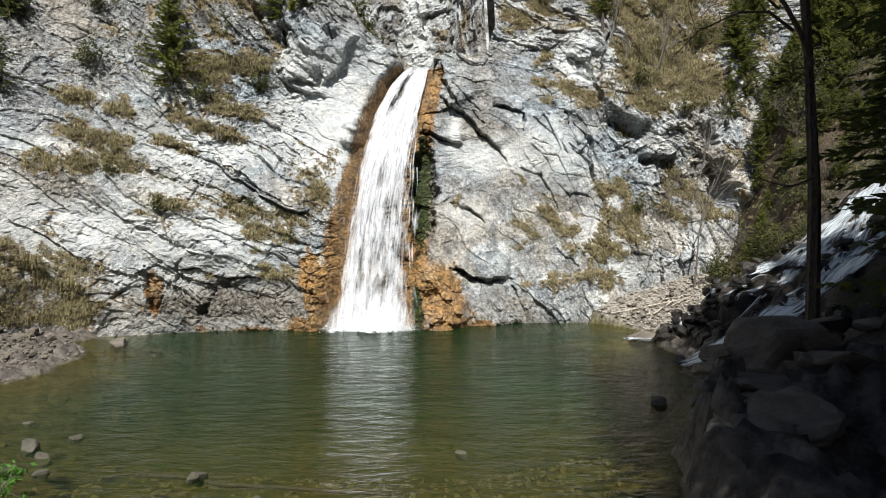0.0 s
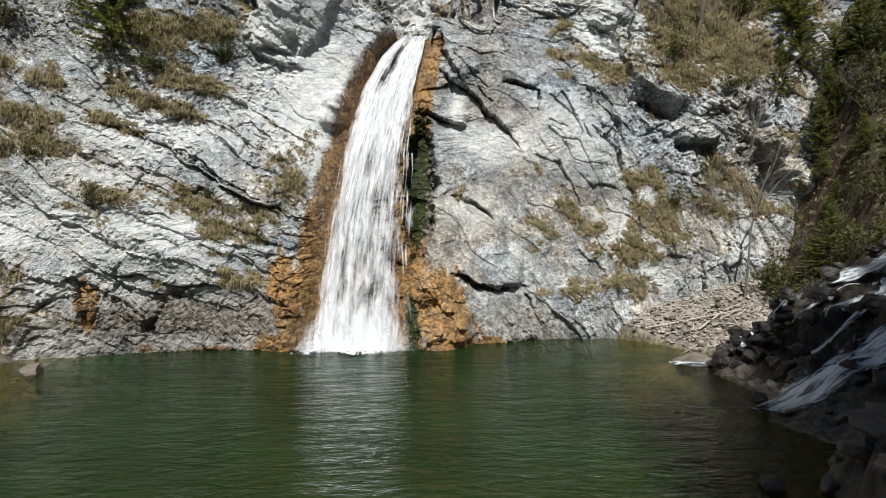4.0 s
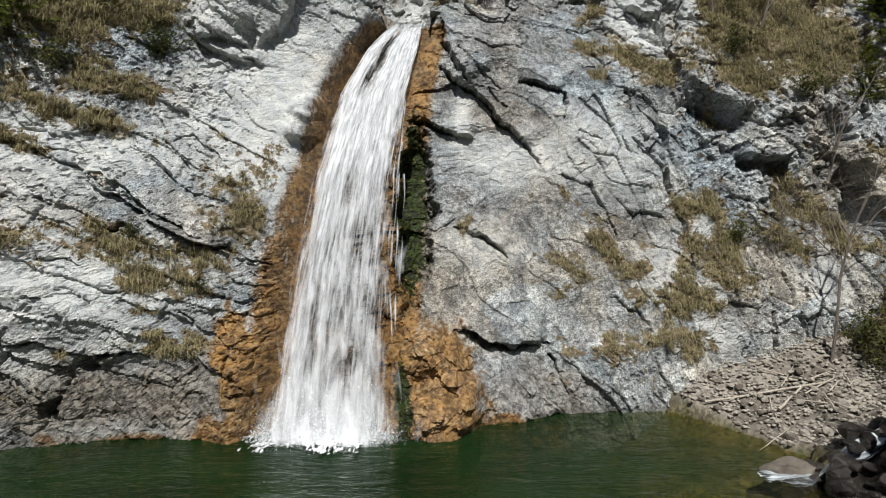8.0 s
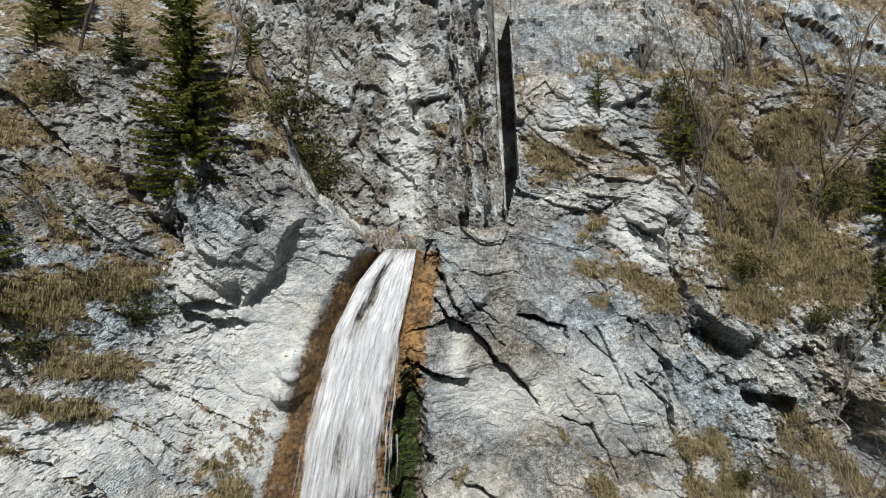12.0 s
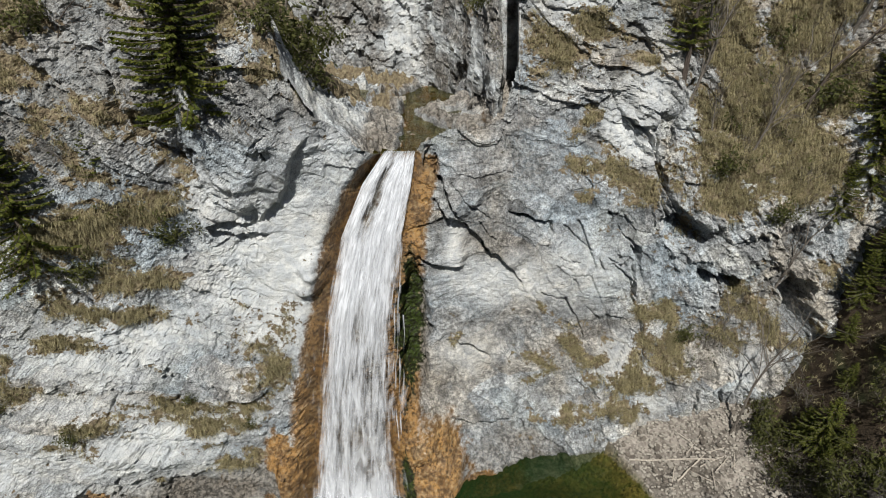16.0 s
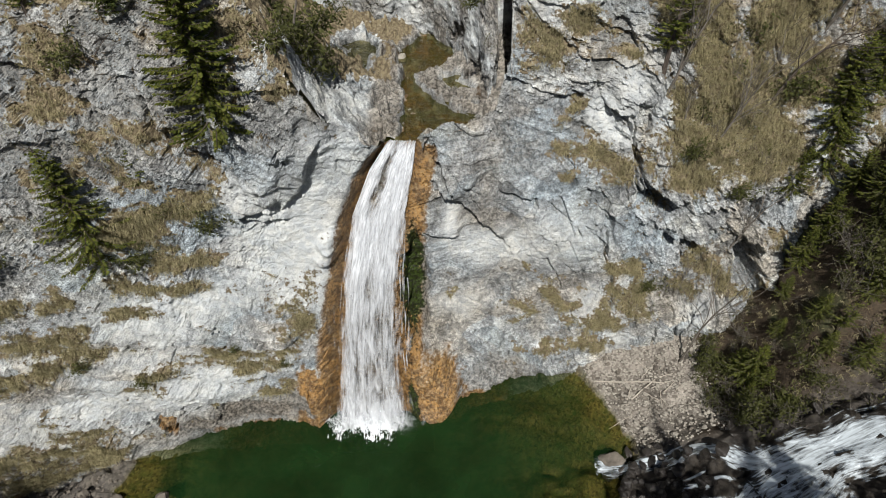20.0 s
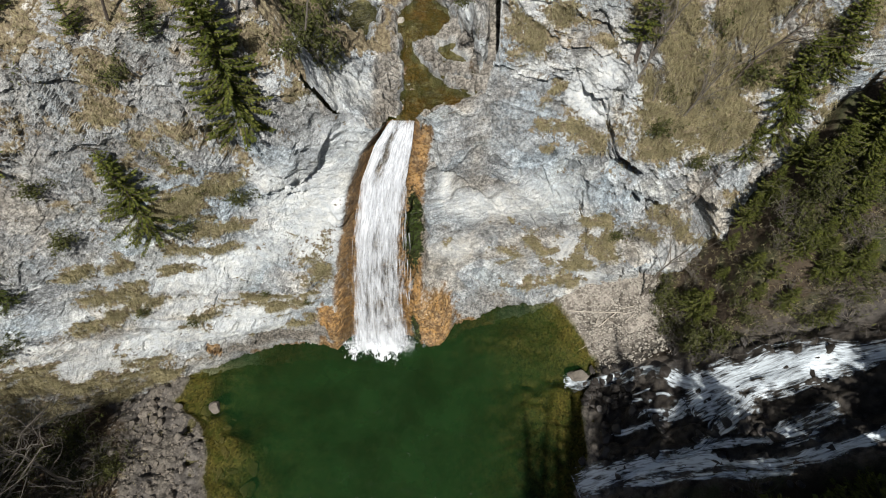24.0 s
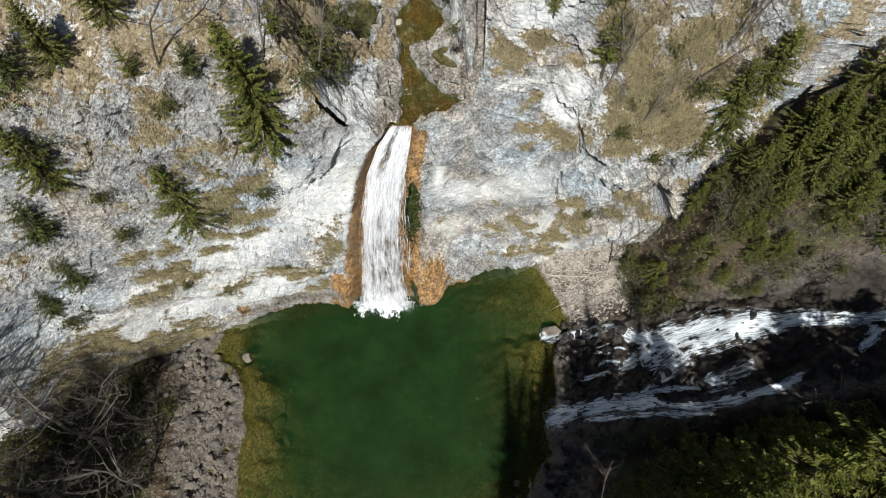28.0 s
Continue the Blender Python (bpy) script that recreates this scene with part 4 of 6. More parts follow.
tagged(cliff, "pale grey limestone cliff with fissures, grassy ledges and ochre sinter", "cliff", kind="structure")


def cliff_y(x, z):
    """How far off the rock's face is there."""
    i, j = np.clip(np.searchsorted(XS, x), 1, len(XS) - 1), np.clip(np.searchsorted(ZS, z), 1, len(ZS) - 1)
    return Y[j, i]


# ---- the gorge above the lip ----
gx, gy = np.meshgrid(np.arange(-14, 4.2, 0.08), np.arange(31.0, 47.5, 0.08))
LIP_Z = 14.42
rim_z = np.interp(gx[0], XS, lip)
front = np.array([float(Y[min(int(np.searchsorted(ZS, v)), len(ZS) - 1), int(np.searchsorted(XS, f))]) for f, v in zip(gx[0], rim_z)])
gy = np.maximum(gy, front[None, :] + 0.02)
qx, qy = gx + 0.35 * fbm(gx / 0.9, gy / 0.9, 121, 4), gy + 0.35 * fbm(gx / 0.9, gy / 0.9, 127, 4)
west = np.interp(qy, (32, 33.4, 36, 37.4, 38.7, 40.5, 42, 43, 44), (-1.75, -1.5, -1.5, -1.6, -1.75, -2.0, -2.1, -1.2, -1.0))
east = np.interp(qy, (32, 32.6, 33.4, 34.3, 35.1, 35.7, 37.4, 38.7, 39.5, 40.5, 42, 43, 44), (-0.7, -0.5, 0.9, 2.3, 0.9, 0.4, -0.9, -1.2, 0.2, 0.9, 1.3, 1.0, 0.0))
channel = np.maximum(west - qx, qx - east)
channel = np.minimum(channel, 1.2 * (np.hypot((qx + 4.5) / 1.15, (qy - 41.2) / 2.1) - 1))
channel = np.minimum(channel, 0.6 * (np.hypot(((qx - 1.1) * 0.83 - (qy - 38.5) * 0.55) / 1.2, (qx - 1.1) * 0.55 + (qy - 38.5) * 0.83) / 0.3 - 1))
channel = np.minimum(channel, 0.6 * (np.hypot((qx - 1.6) / 0.4, (qy - 35.6) / 0.22) - 1))
channel = np.minimum(channel, 0.6 * (np.hypot((qx - 1.05) * 0.8 + (qy - 37.6) * 0.55, ((qy - 37.6) * 0.8 - (qx - 1.05) * 0.55) / 2.4) / 0.42 - 1))
gf, gj = facets(gx / 0.55 + gy / 2.5, gy / 0.6, 120)
g2f, _ = facets(gx / 0.36, gy / 0.3, 125)
g3f, _ = facets(gx / 0.17, gy / 0.17, 129)
away_front = smooth(0.0, 0.7, gy - front[None, :])
bank = np.clip(channel, 0, 3)
floor_z = LIP_Z - 0.40 + 0.62 * smooth(-0.12, 0.16, channel) + 0.16 * bank + (0.5 * gf + 0.22 * g2f + 0.04 * g3f) * smooth(-0.1, 0.4, channel) + 0.10 * fbm(gx / 0.7, gy / 0.5, 130, 5, 0.6)
inland = smooth(38.0, 40.5, gy) * 3.2
rise = np.interp(gx + 0.5 * away_front * fbm(gx / 1.2, gy / 0.9, 141, 4) + 0.10 * (gy - front[None, :]) + inland * smooth(-2.0, -3.0, gx), (-14, -5.4, -4.4, -3.0, -2.2, 0, 1.6, 2.6, 3.3), (33.2, 18.2, 16.3, 15.1, 14.35, 14, 14, 14, 14))
steep_x = 2.0 * gx + 0.6 * fbm(gx / 0.8, gy / 0.8, 143, 3)
knob, kj = facets(steep_x / 1.5, gy / 1.3, 123)
floor_z = np.maximum(floor_z, rise + away_front * (0.6 * knob + 0.22 * gf + 0.12 * g2f + 0.03 * g3f - 0.2 * np.exp(-(kj / 0.07) ** 2)))
floor_z = np.where(gy < front[None, :] + 0.3, np.minimum(floor_z, np.maximum(rim_z[None, :] - 0.02, floor_z - 0.3)), floor_z)
floor_z += 0.45 * ellipse(gx, gy, -2.0, 38.6, 0.5, 0.5, 30, 0.4) + 0.4 * ellipse(gx, gy, -3.0, 39.6, 0.6, 0.4, 0, 0.3) + 0.4 * ellipse(gx, gy, -2.6, 41.0, 0.5, 0.9, 0, 0.3)
zero = np.zeros_like(gx)
left_soil = smooth(0.0, 1.4, -gx - 5.0 + 1.3 * np.clip(gy - 35.0, 0, 4) + 1.2 * fbm(gx / 1.5, gy / 1.5, 131, 5)) * smooth(0.2, 0.8, channel)
shelf = smooth(0.0, 0.4, channel) * smooth(-3.4, -2.6, gx)
gorge = sheet("floor_gorge", np.stack([gx, gy, floor_z], -1), ROCK, None, {"soil": 0.8 * left_soil, "dark": 0.7 * shelf, "bright": np.clip(-1.2 * fbm(gx / 1.6, gy / 1.6, 139), 0, 0.5) * (1 - shelf), "ochre": np.clip(0.16 + 0.5 * smooth(0.25, -0.2, channel) + 0.4 * fbm(gx / 1.1, gy / 1.1, 133), 0, 0.8) * smooth(-4, -3, gx), "moss": zero, "wet": smooth(0.25, -0.1, channel), "tone": 0.5 * knob + 0.5 * gf + 0.4 * g2f + 0.15 * g3f - 0.4 * np.exp(-(gj / 0.07) ** 2) - 0.4 * np.exp(-(kj / 0.05) ** 2), "hue": 0.45 * shelf + 0.4 * gf}, None, True)
tagged(gorge, "water-worn pale rock bed of a narrow gorge", "rock bed", kind="structure")


def side_wall(name, label, A, B, P, soil, cream=0.0):
    a, b = A + 0.8 * fbm(A / 2, B / 2, 135) + 0.25 * B, B + 0.8 * fbm(A / 2, B / 2, 137)
    out = 0.5 * fbm(A / 3, B / 3, 160, 3)
    for k, (w, h, amount) in enumerate(((2.2, 3.4, 0.42), (0.8, 1.1, 0.26), (0.35, 0.4, 0.12), (0.17, 0.17, 0.06))):
        f, _ = facets(a / w, b / h, 140 + 7 * k)
        out = out + amount * f
        tone = f * 0.4 if k == 0 else tone + 0.4 * f
    zero = np.zeros_like(A)
    cover = fbm(A / 1.2, B / 0.8, 170)
    # dark starts at 0.35: the gorge's part shade put into the wall colour
    ob = sheet(name, P(out), ROCK, None, {"soil": np.clip(soil + 0.5 * cover, 0, 0.9), "dark": np.clip(0.35 + 0.8 * cover - cream, 0, 0.8), "bright": np.clip(np.maximum(-1.2 * cover, cream), 0, 0.9), "ochre": zero, "moss": zero, "wet": zero, "tone": tone, "hue": -0.1 + 0.5 * cover + 0.5 * cream}, None, True)
    return tagged(ob, label, "rock wall", kind="structure")


PLAN = ((3.20, 32.6), (3.42, 35.6), (5.4, 42.0), (5.2, 42.6), (3.3, 42.4), (2.86, 36.1), (2.45, 36.7), (2.1, 38.2), (1.55, 39.6), (1.2, 41.0), (0.55, 42.7), (-0.6, 44.6))
plan_x, plan_y = (np.array(v) for v in zip(*PLAN))
plan_s = np.concatenate([[0], np.cumsum(np.hypot(np.diff(plan_x), np.diff(plan_y)))])
ws, wz = np.meshgrid(np.arange(0, plan_s[-1], 0.10), np.arange(13.2, 33.2, 0.10))
pillar = ws / 0.9 + 0.9 * fbm(ws / 1.5, wz / 2.2, 180, 4)
pillar = 0.9 * (np.floor(pillar) + smooth(0.62, 1.0, pillar - np.floor(pillar)))
on_face = smooth(plan_s[4] + 3.0, plan_s[5], ws)
run_s = np.clip(ws * (1 - 0.6 * on_face) + pillar * 0.6 * on_face, 0, plan_s[-1])
widen = 0.05 * np.clip(wz - 16, 0, 12)
rows, cols = np.clip(np.searchsorted(ZS, wz), 0, len(ZS) - 1), np.clip(np.searchsorted(XS, 3.24 + 0 * wz), 0, len(XS) - 1)
set_back = 0.40 * np.clip(wz - 16.5, 0, None)
side_wall("wall_gorge_side", "grey vertical rock wall with pillars and a dark slot", ws, wz, lambda o: np.stack([np.interp(run_s, plan_s, plan_x) - widen * on_face - 0.5 * o * on_face, np.where(ws < 1.2, np.maximum(np.interp(ws, plan_s, plan_y) + set_back, Y[rows, cols] - 0.04), np.interp(run_s, plan_s, plan_y) + set_back - 0.7 * o * on_face), wz], -1), 0.8 * ellipse(ws, wz, plan_s[8], 20.5, 1.6, 3.0, 0, 0.7) - 0.25)
bx, bz = np.meshgrid(np.arange(-22, 1.4, 0.11), np.arange(13.5, 33.2, 0.11))
back_y = np.interp(bx, (-22, -6, -3, -0.5, 1.4, 2.6, 3.6), (50, 47, 45.4, 44.6, 43.4, 41, 38))
side_wall("wall_gorge_back", "pale streaked rock wall closing the gorge", bx, bz, lambda o: np.stack([bx, blur(back_y, 8, 1) + 0.12 * (bz - 14) - 1.3 * o, bz], -1), 0.75 * ellipse(bx, bz, 0.2, 20.5, 1.0, 3.0, 15, 0.7) - 0.2, ellipse(bx + 0.6 * fbm(bx / 1.0, bz / 1.5, 147, 4), bz, -2.1, 22.0, 0.9, 7.0, 4, 0.5))

# ---- the ground: banks, pool bed, right-hand slope, and hills out to the horizon ----
ax = np.concatenate([-np.geomspace(400, 26, 26), np.arange(-25, 30, 0.15), np.geomspace(30.5, 400, 26)])
ay = np.concatenate([-np.geomspace(400, 3, 30), np.arange(-2, 32.5, 0.15), np.geomspace(33, 400, 26)])
hx, hy = np.meshgrid(ax, ay)


def shore(x, y):
    """How far inside the pool (positive) or out of it a place is."""
    wob = 0.45 * fbm(x / 1.2, y / 1.2, 200, 4) + 0.5 * fbm(x / 4.0, y / 4.0, 210, 2)
    left = x - np.interp(y, (5, 9, 13, 18, 20, 21.8, 23.5, 25.9, 27), (-8.8, -9.6, -12.5, -12.9, -13.4, -14.1, -16.0, -15.4, -15.2))
    right = np.interp(y, (5, 8.5, 11.6, 14.6, 16.3, 18, 20, 22.7, 24, 25, 26, 27.5, 29, 30.2, 31), (3.7, 4.0, 5.1, 6.9, 8.1, 7.9, 8.4, 8.6, 9.2, 10.2, 10.2, 9.5, 8.7, 7.8, 7.3)) - x
    return np.minimum(np.minimum(left, right), y - 7.4) + wob


IN = shore(hx, hy)
bed_depth = np.interp(IN, (0, 0.6, 2.0, 4.5, 8), (0, 0.45, 1.3, 2.3, 2.9)) * (0.35 + 0.65 * smooth(9, 19, hy))
bed = -bed_depth + 0.10 * fbm(hx / 0.7, hy / 0.7, 220, 3)
bed += (0.8 + 0.9 * fbm(hx / 1.1, hy / 1.1, 224)) * ellipse(hx, hy, 6.3, 22.4, 2.6, 3.2, 0, 0.6) + (0.9 + 0.6 * fbm(hx / 1.3, hy / 1.3, 226)) * ellipse(hx, hy, 4.4, 27.4, 4.4, 1.8, -8, 0.6)
bed += 0.9 * smooth(-8.0, -12.5, hx) * smooth(13, 15, hy) * smooth(0.2, 1.0, IN) * np.clip(0.6 + 1.3 * fbm(hx / 1.6, hy / 1.6, 223, 3), 0, 1) * smooth(5.0, 2.0, IN)
bed = np.minimum(bed, -0.04 - 0.25 * smooth(0, 0.8, IN))
OFF = np.clip(-IN, 0, None)
left_bank = np.interp(OFF, (0, 0.5, 3, 5, 8, 12, 30, 400), (0.02, 0.2, 0.42, 0.9, 2.0, 4.2, 15, 90))
near_bank = np.interp(OFF, (0, 1, 4, 8, 20, 60, 400), (0.02, 0.15, 0.6, 1.2, 4, 22, 120))
cascade_y = np.interp(hx, (8, 13, 16, 20, 28, 40), (21.2, 21.3, 21.6, 21.5, 21.4, 22))
cascade_z = np.interp(hx, (8, 9.5, 11, 13.5, 15.4, 18.5, 22, 28, 40, 400), (-0.3, 0.35, 1.2, 2.9, 4.2, 6.8, 9.0, 11.4, 17, 90))
away = hy - cascade_y
slope = 6.5 + 1.08 * (hx - 16.4) + 1.43 * (hy - 26.7)
slope = np.minimum(slope, 13 + 0.62 * (slope - 13))
slope = np.minimum(slope, 4.2 + 2.9 * (hx - 15.8) + 1.2 * fbm(hx / 1.6, hy / 1.6, 227, 4)) + 0.5 * fbm(hx / 2.0, hy / 2.0, 228, 4)
spit = np.interp(OFF, (0, 0.6, 3, 6, 20), (0.02, 0.2, 0.9, 1.8, 4)) + 0.22 * np.clip(hy - 27.5, 0, 4)
north = cascade_z * smooth(6.5, 2.0, away) + spit * smooth(2.0, 6.5, away)
north = np.where(hx > 13.5, np.maximum(north, slope * smooth(14.6, 17.4, hx) + spit * smooth(17.4, 14.6, hx)), north)
south = cascade_z + np.clip(-away - 2.6, 0, None) * np.interp(hx, (8, 12, 20), (0.10, 0.35, 0.55))
rock_top = np.interp(hy, (4, 8, 10.9, 12.5, 13.6, 14.6, 16, 17), (1.4, 1.9, 2.1, 1.7, 1.2, 0.6, 0.3, 0.25)) * smooth(0.0, 0.7, OFF) + np.clip(OFF - 2.5, 0, None) * 0.42
south = np.where(hy < 18, np.maximum(south * smooth(14, 18, hy), rock_top), south)
right_bank = np.where(away > 0, north, south)
hill = np.interp(OFF, (0, 18, 60, 400), (0, 0, 18, 110))
right_bank = np.maximum(np.minimum(right_bank, 34), hill)
is_right = smooth(-0.6, 0.6, hx - np.interp(hy, (-400, 3, 10, 16, 31), (3.2, 3.2, 3.2, 0, 0)))
land = is_right * right_bank + (1 - is_right) * np.where(hx < -8, np.where(hy < 9, np.minimum(left_bank, near_bank + 0.4), left_bank), near_bank)
behind = smooth(51, 58, hy) * 30 + np.clip(hy - 58, 0, None) * 0.25
land = np.where(hy > 32.2, np.where(hy > 50, behind, -2), land)
bank_f, _ = facets(hx / 1.1, hy / 0.9, 230)
bank_g, _ = facets(hx / 0.4, hy / 0.35, 240)
craggy = smooth(4.6, 2.6, np.abs(away)) * smooth(8.6, 10, hx) + smooth(2.4, 4.0, hx) * smooth(18, 15.5, hy) * smooth(6.0, 2.0, OFF)
craggy = np.clip(craggy + 0.12 * smooth(14, 16, hx), 0, 1) * smooth(0.05, 0.5, OFF)
land += (0.75 * bank_f + 0.30 * bank_g) * craggy + (0.18 * fbm(hx / 1.0, hy / 1.0, 250, 4) + 0.10 * bank_g) * smooth(0.1, 1.0, OFF)
near_rock = smooth(2.8, 4.0, hx) * smooth(10.5, 9.0, hx) * smooth(16, 14, hy) * smooth(4, 6, hy) * smooth(0.1, 0.6, OFF)
strata = land / 0.42 + 0.5 * fbm(hx / 1.8, hy / 1.8, 252, 3)
land += near_rock * (0.42 * (np.floor(strata) + smooth(0.55, 0.95, strata - np.floor(strata)) - strata) * 1.3)
rocky = smooth(-9, -11, hx) * smooth(11, 13, hy) * smooth(0.05, 0.5, OFF) * smooth(5.5, 3.5, OFF)
land += rocky * (0.42 * bank_f + 0.26 * bank_g)
H = np.where(IN > 0, bed, land)
litter = np.clip(smooth(0.6, 3.4, OFF + 1.2 * fbm(hx / 1.8, hy / 1.8, 260)) + smooth(13.5, 15.5, hx), 0, 1) * (1 - 0.9 * smooth(4, 2.5, np.abs(away)) * smooth(8, 9, hx)) * (1 - 0.85 * smooth(7, 8, hx) * smooth(15.2, 13.8, hx) * smooth(25.0, 26.0, hy)) * (1 - 0.8 * smooth(-11, -12, hx) * smooth(11, 13, hy) * smooth(5.5, 3.5, OFF))
wet = np.clip(smooth(0.45, 0.05, OFF) + smooth(3.6, 2.2, np.abs(away)) * smooth(8, 9.5, hx), 0, 1)
ground = sheet("ground", np.stack([hx, hy, H], -1), GROUND, None, {"litter": litter, "wet": wet, "bed": smooth(-0.15, 0.1, IN), "outcrop": np.clip(craggy + 0.75 * rocky * smooth(-0.3, 0.3, fbm(hx / 0.9, hy / 0.9, 262)), 0, 1), "pale": np.clip(0.55 + 0.9 * fbm(hx / 1.0, hy / 1.0, 264, 4), 0, 1) * smooth(7, 8, hx) * smooth(15.5, 13.5, hx + 1.5 * fbm(hx / 1.5, hy / 1.5, 266)) * smooth(25.2, 26.4, hy + 0.8 * fbm(hx / 1.5, hy / 1.5, 268))})
tagged(ground, "gravel banks, leaf litter and algae-covered pool bed", "ground", kind="structure")


def ground_z(x, y):
    i, j = np.clip(np.searchsorted(ax, x), 1, len(ax) - 1), np.clip(np.searchsorted(ay, y), 1, len(ay) - 1)
    return float(H[j, i])


# ---- water ----
px, py = np.meshgrid(np.arange(-17, 11.5, 0.25), np.arange(6.5, 31.5, 0.25))
near_h = np.clip(-np.array([np.interp(px[0], ax, H[int(np.argmin(np.abs(ay - v)))]) for v in py[:, 0]]), 0, None)
turbid = 1 - np.exp(-np.clip(near_h - 0.15, 0, None) / 0.95)
pool = sheet("water_pool", np.stack([px, py, 0 * px + 0.012 * fbm(px / 1.5, py / 0.6, 300)], -1), WATER, None, {"turbid": turbid})
pool.visible_shadow = False
tagged(pool, "clear dark green pool water with wind ripples", "water", kind="structure")
sx, sy = np.meshgrid(np.arange(-5.6, 2.8, 0.2), np.arange(32.35, 44.7, 0.2))
stream = sheet("water_stream", np.stack([sx, sy, 0 * sx + LIP_Z], -1), STREAM, None, {"turbid": 0.45 + 0.45 * fbm(sx / 0.8, sy / 0.8, 305)})
stream.visible_shadow = False
tagged(stream, "shallow olive stream water in the gorge", "water", kind="structure")


def add_uv(ob, us, vs):
    """Lays a flat map over a grid-made mesh, from values on its points."""
    me = ob.data
    layer = me.uv_layers.new(name="flow")
    idx = np.empty(len(me.loops), dtype=np.int32)
    me.loops.foreach_get("vertex_index", idx)
    layer.data.foreach_set("uv", np.stack([us.ravel()[idx], vs.ravel()[idx]], -1).astype(np.float32).ravel())


waterfall = new("waterfall")
tagged(waterfall, "white water falling in torn strands from the cliff's lip", "waterfall")
fu, fz = np.meshgrid(np.linspace(0, 1, 70), np.linspace(14.55, -0.05, 160))
for layer, (name, shift, off, closed, pinch) in enumerate((("water_curtain", 0.0, 0.0, 0.33, 0.0), ("water_veil", 0.37, 0.28, 0.25, -0.03), ("water_core", 0.71, 0.12, 0.28, 0.10))):
    l, r = fall_left(fz), fall_right(fz)
    c = 0.5 * (l + r) - 0.3 * pinch
    x = c + (l - c) * (1 - pinch) + (r - l) * (1 - pinch) * fu
    drop = (14.55 - fz) / 14.6
    y = fall_depth(fz) - off * drop - 0.25 * np.sin(np.pi * fu) * drop + 0.14 * fbm(fu * 9 + 5 * layer, drop * 5, 310 + layer) + 0.05 * fbm(fu * 30, drop * 9, 320 + layer)
    edge = smooth(0, 0.13, fu) * smooth(0, 0.16, 1 - fu)
    full = closed + 0.36 * smooth(0.46, 0.10, drop) - 0.05 * smooth(0.3, 0.6, drop) - 0.07 * smooth(0.35, 0.6, drop) * smooth(0.97, 0.85, drop) + 0.30 * smooth(0.86, 1.0, drop) - 0.34 * (1 - edge) * smooth(0.0, 0.25, drop)
    full += 0.16 * np.exp(-((fu - 0.20) / 0.13) ** 2) * smooth(0.95, 0.5, drop) - 0.02 * smooth(0.3, 0.6, drop)
    full += 0.50 * fbm(fu * 8 + 2 * layer, drop * 5, 330 + layer, 4, 0.6) * smooth(0.12, 0.4, drop)
    full -= 0.35 * smooth(0.035, 0.0, drop + 0.012 * fbm(fu * 14, drop * 9, 337))
    # the rock island that parts the water below the lip
    full -= 0.85 * ellipse(fu + 0.10 * fbm(fu * 8, drop * 30, 335), drop, 0.34, 0.115, 0.13, 0.085, 0, 0.8)
    ob = sheet(name, np.stack([x, y, fz], -1), WHITE_WATER, None, {"full": full}, waterfall)
    add_uv(ob, fu * (2.4 + 0.35 * (r - l)) + shift * 7, np.sqrt(drop + 0.02) * 7 + shift * 9)
for k, (at, z0, z1) in enumerate(((1.03, 11.4, 2.6), (1.07, 9.6, 3.2), (1.12, 8.4, 2.4), (0.985, 12.2, 4.0))):
    tu, tz = np.meshgrid(np.linspace(0, 1, 6), np.linspace(z0, z1, 60))
    l, r = fall_left(tz), fall_right(tz)
    x = l + (r - l) * at + 0.05 * vnoise(tz / 1.5, 0 * tz + k, 340) + 0.09 * (tu - 0.5)
    ob = sheet("trickle", np.stack([x, fall_depth(tz) - 0.05 + 0 * tu, tz], -1), WHITE_WATER, None, {"full": 0.30 - 0.3 * np.abs(2 * tu - 1) + 0.2 * vnoise(tz / 0.8, 0 * tz, 345 + k)}, waterfall)
    add_uv(ob, tu * 0.3 + k, -tz * 0.5)


# ---- plant and stone materials ----
def leaf_material(name, dark, light, rough=0.7):
    m = Nodes(name, rough, 0.25)
    colour = m.mix(m.island(), dark, light)
    colour = m.mix(m.ramp(m.noise(1.3, 3, 0.6), (0.35, 0.0), (0.65, 0.55)), colour, tuple(v * 0.55 for v in dark))
    m.shader.inputs["Subsurface Weight"].default_value = 0.0
    material = m.done(colour)
    back = m.tree.nodes.new("ShaderNodeBsdfTranslucent")
    m.link(colour, back.inputs[0])
    both = m.tree.nodes.new("ShaderNodeMixShader")
    both.inputs[0].default_value = 0.38
    m.link(m.shader.outputs[0], both.inputs[1])
    m.link(back.outputs[0], both.inputs[2])
    m.link(both.outputs[0], m.tree.nodes["Material Output"].inputs[0])
    return material


def bark_material(name, dark, light):
    m = Nodes(name, 0.9, 0.2)
    n = m.noise(7.0, 5, 0.7, m.mapped((3, 3, 0.6)))
    m.bump(n, 0.8, 0.03)
    return m.done(m.mix(m.ramp(n, (0.3, 0.0), (0.7, 1.0)), dark, light))


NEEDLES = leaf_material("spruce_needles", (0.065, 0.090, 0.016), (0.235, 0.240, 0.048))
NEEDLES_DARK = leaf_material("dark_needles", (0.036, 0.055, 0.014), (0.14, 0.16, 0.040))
DRY_GRASS = leaf_material("dry_grass", (0.27, 0.235, 0.125), (0.60, 0.53, 0.32), 0.8)
BUSH_LEAF = leaf_material("bush_leaves", (0.05, 0.058, 0.016), (0.155, 0.16, 0.05))
HERB_LEAF = leaf_material("herb_leaves", (0.06, 0.16, 0.02), (0.14, 0.30, 0.05))
BARK = bark_material("bark", (0.03, 0.024, 0.02), (0.13, 0.105, 0.085))
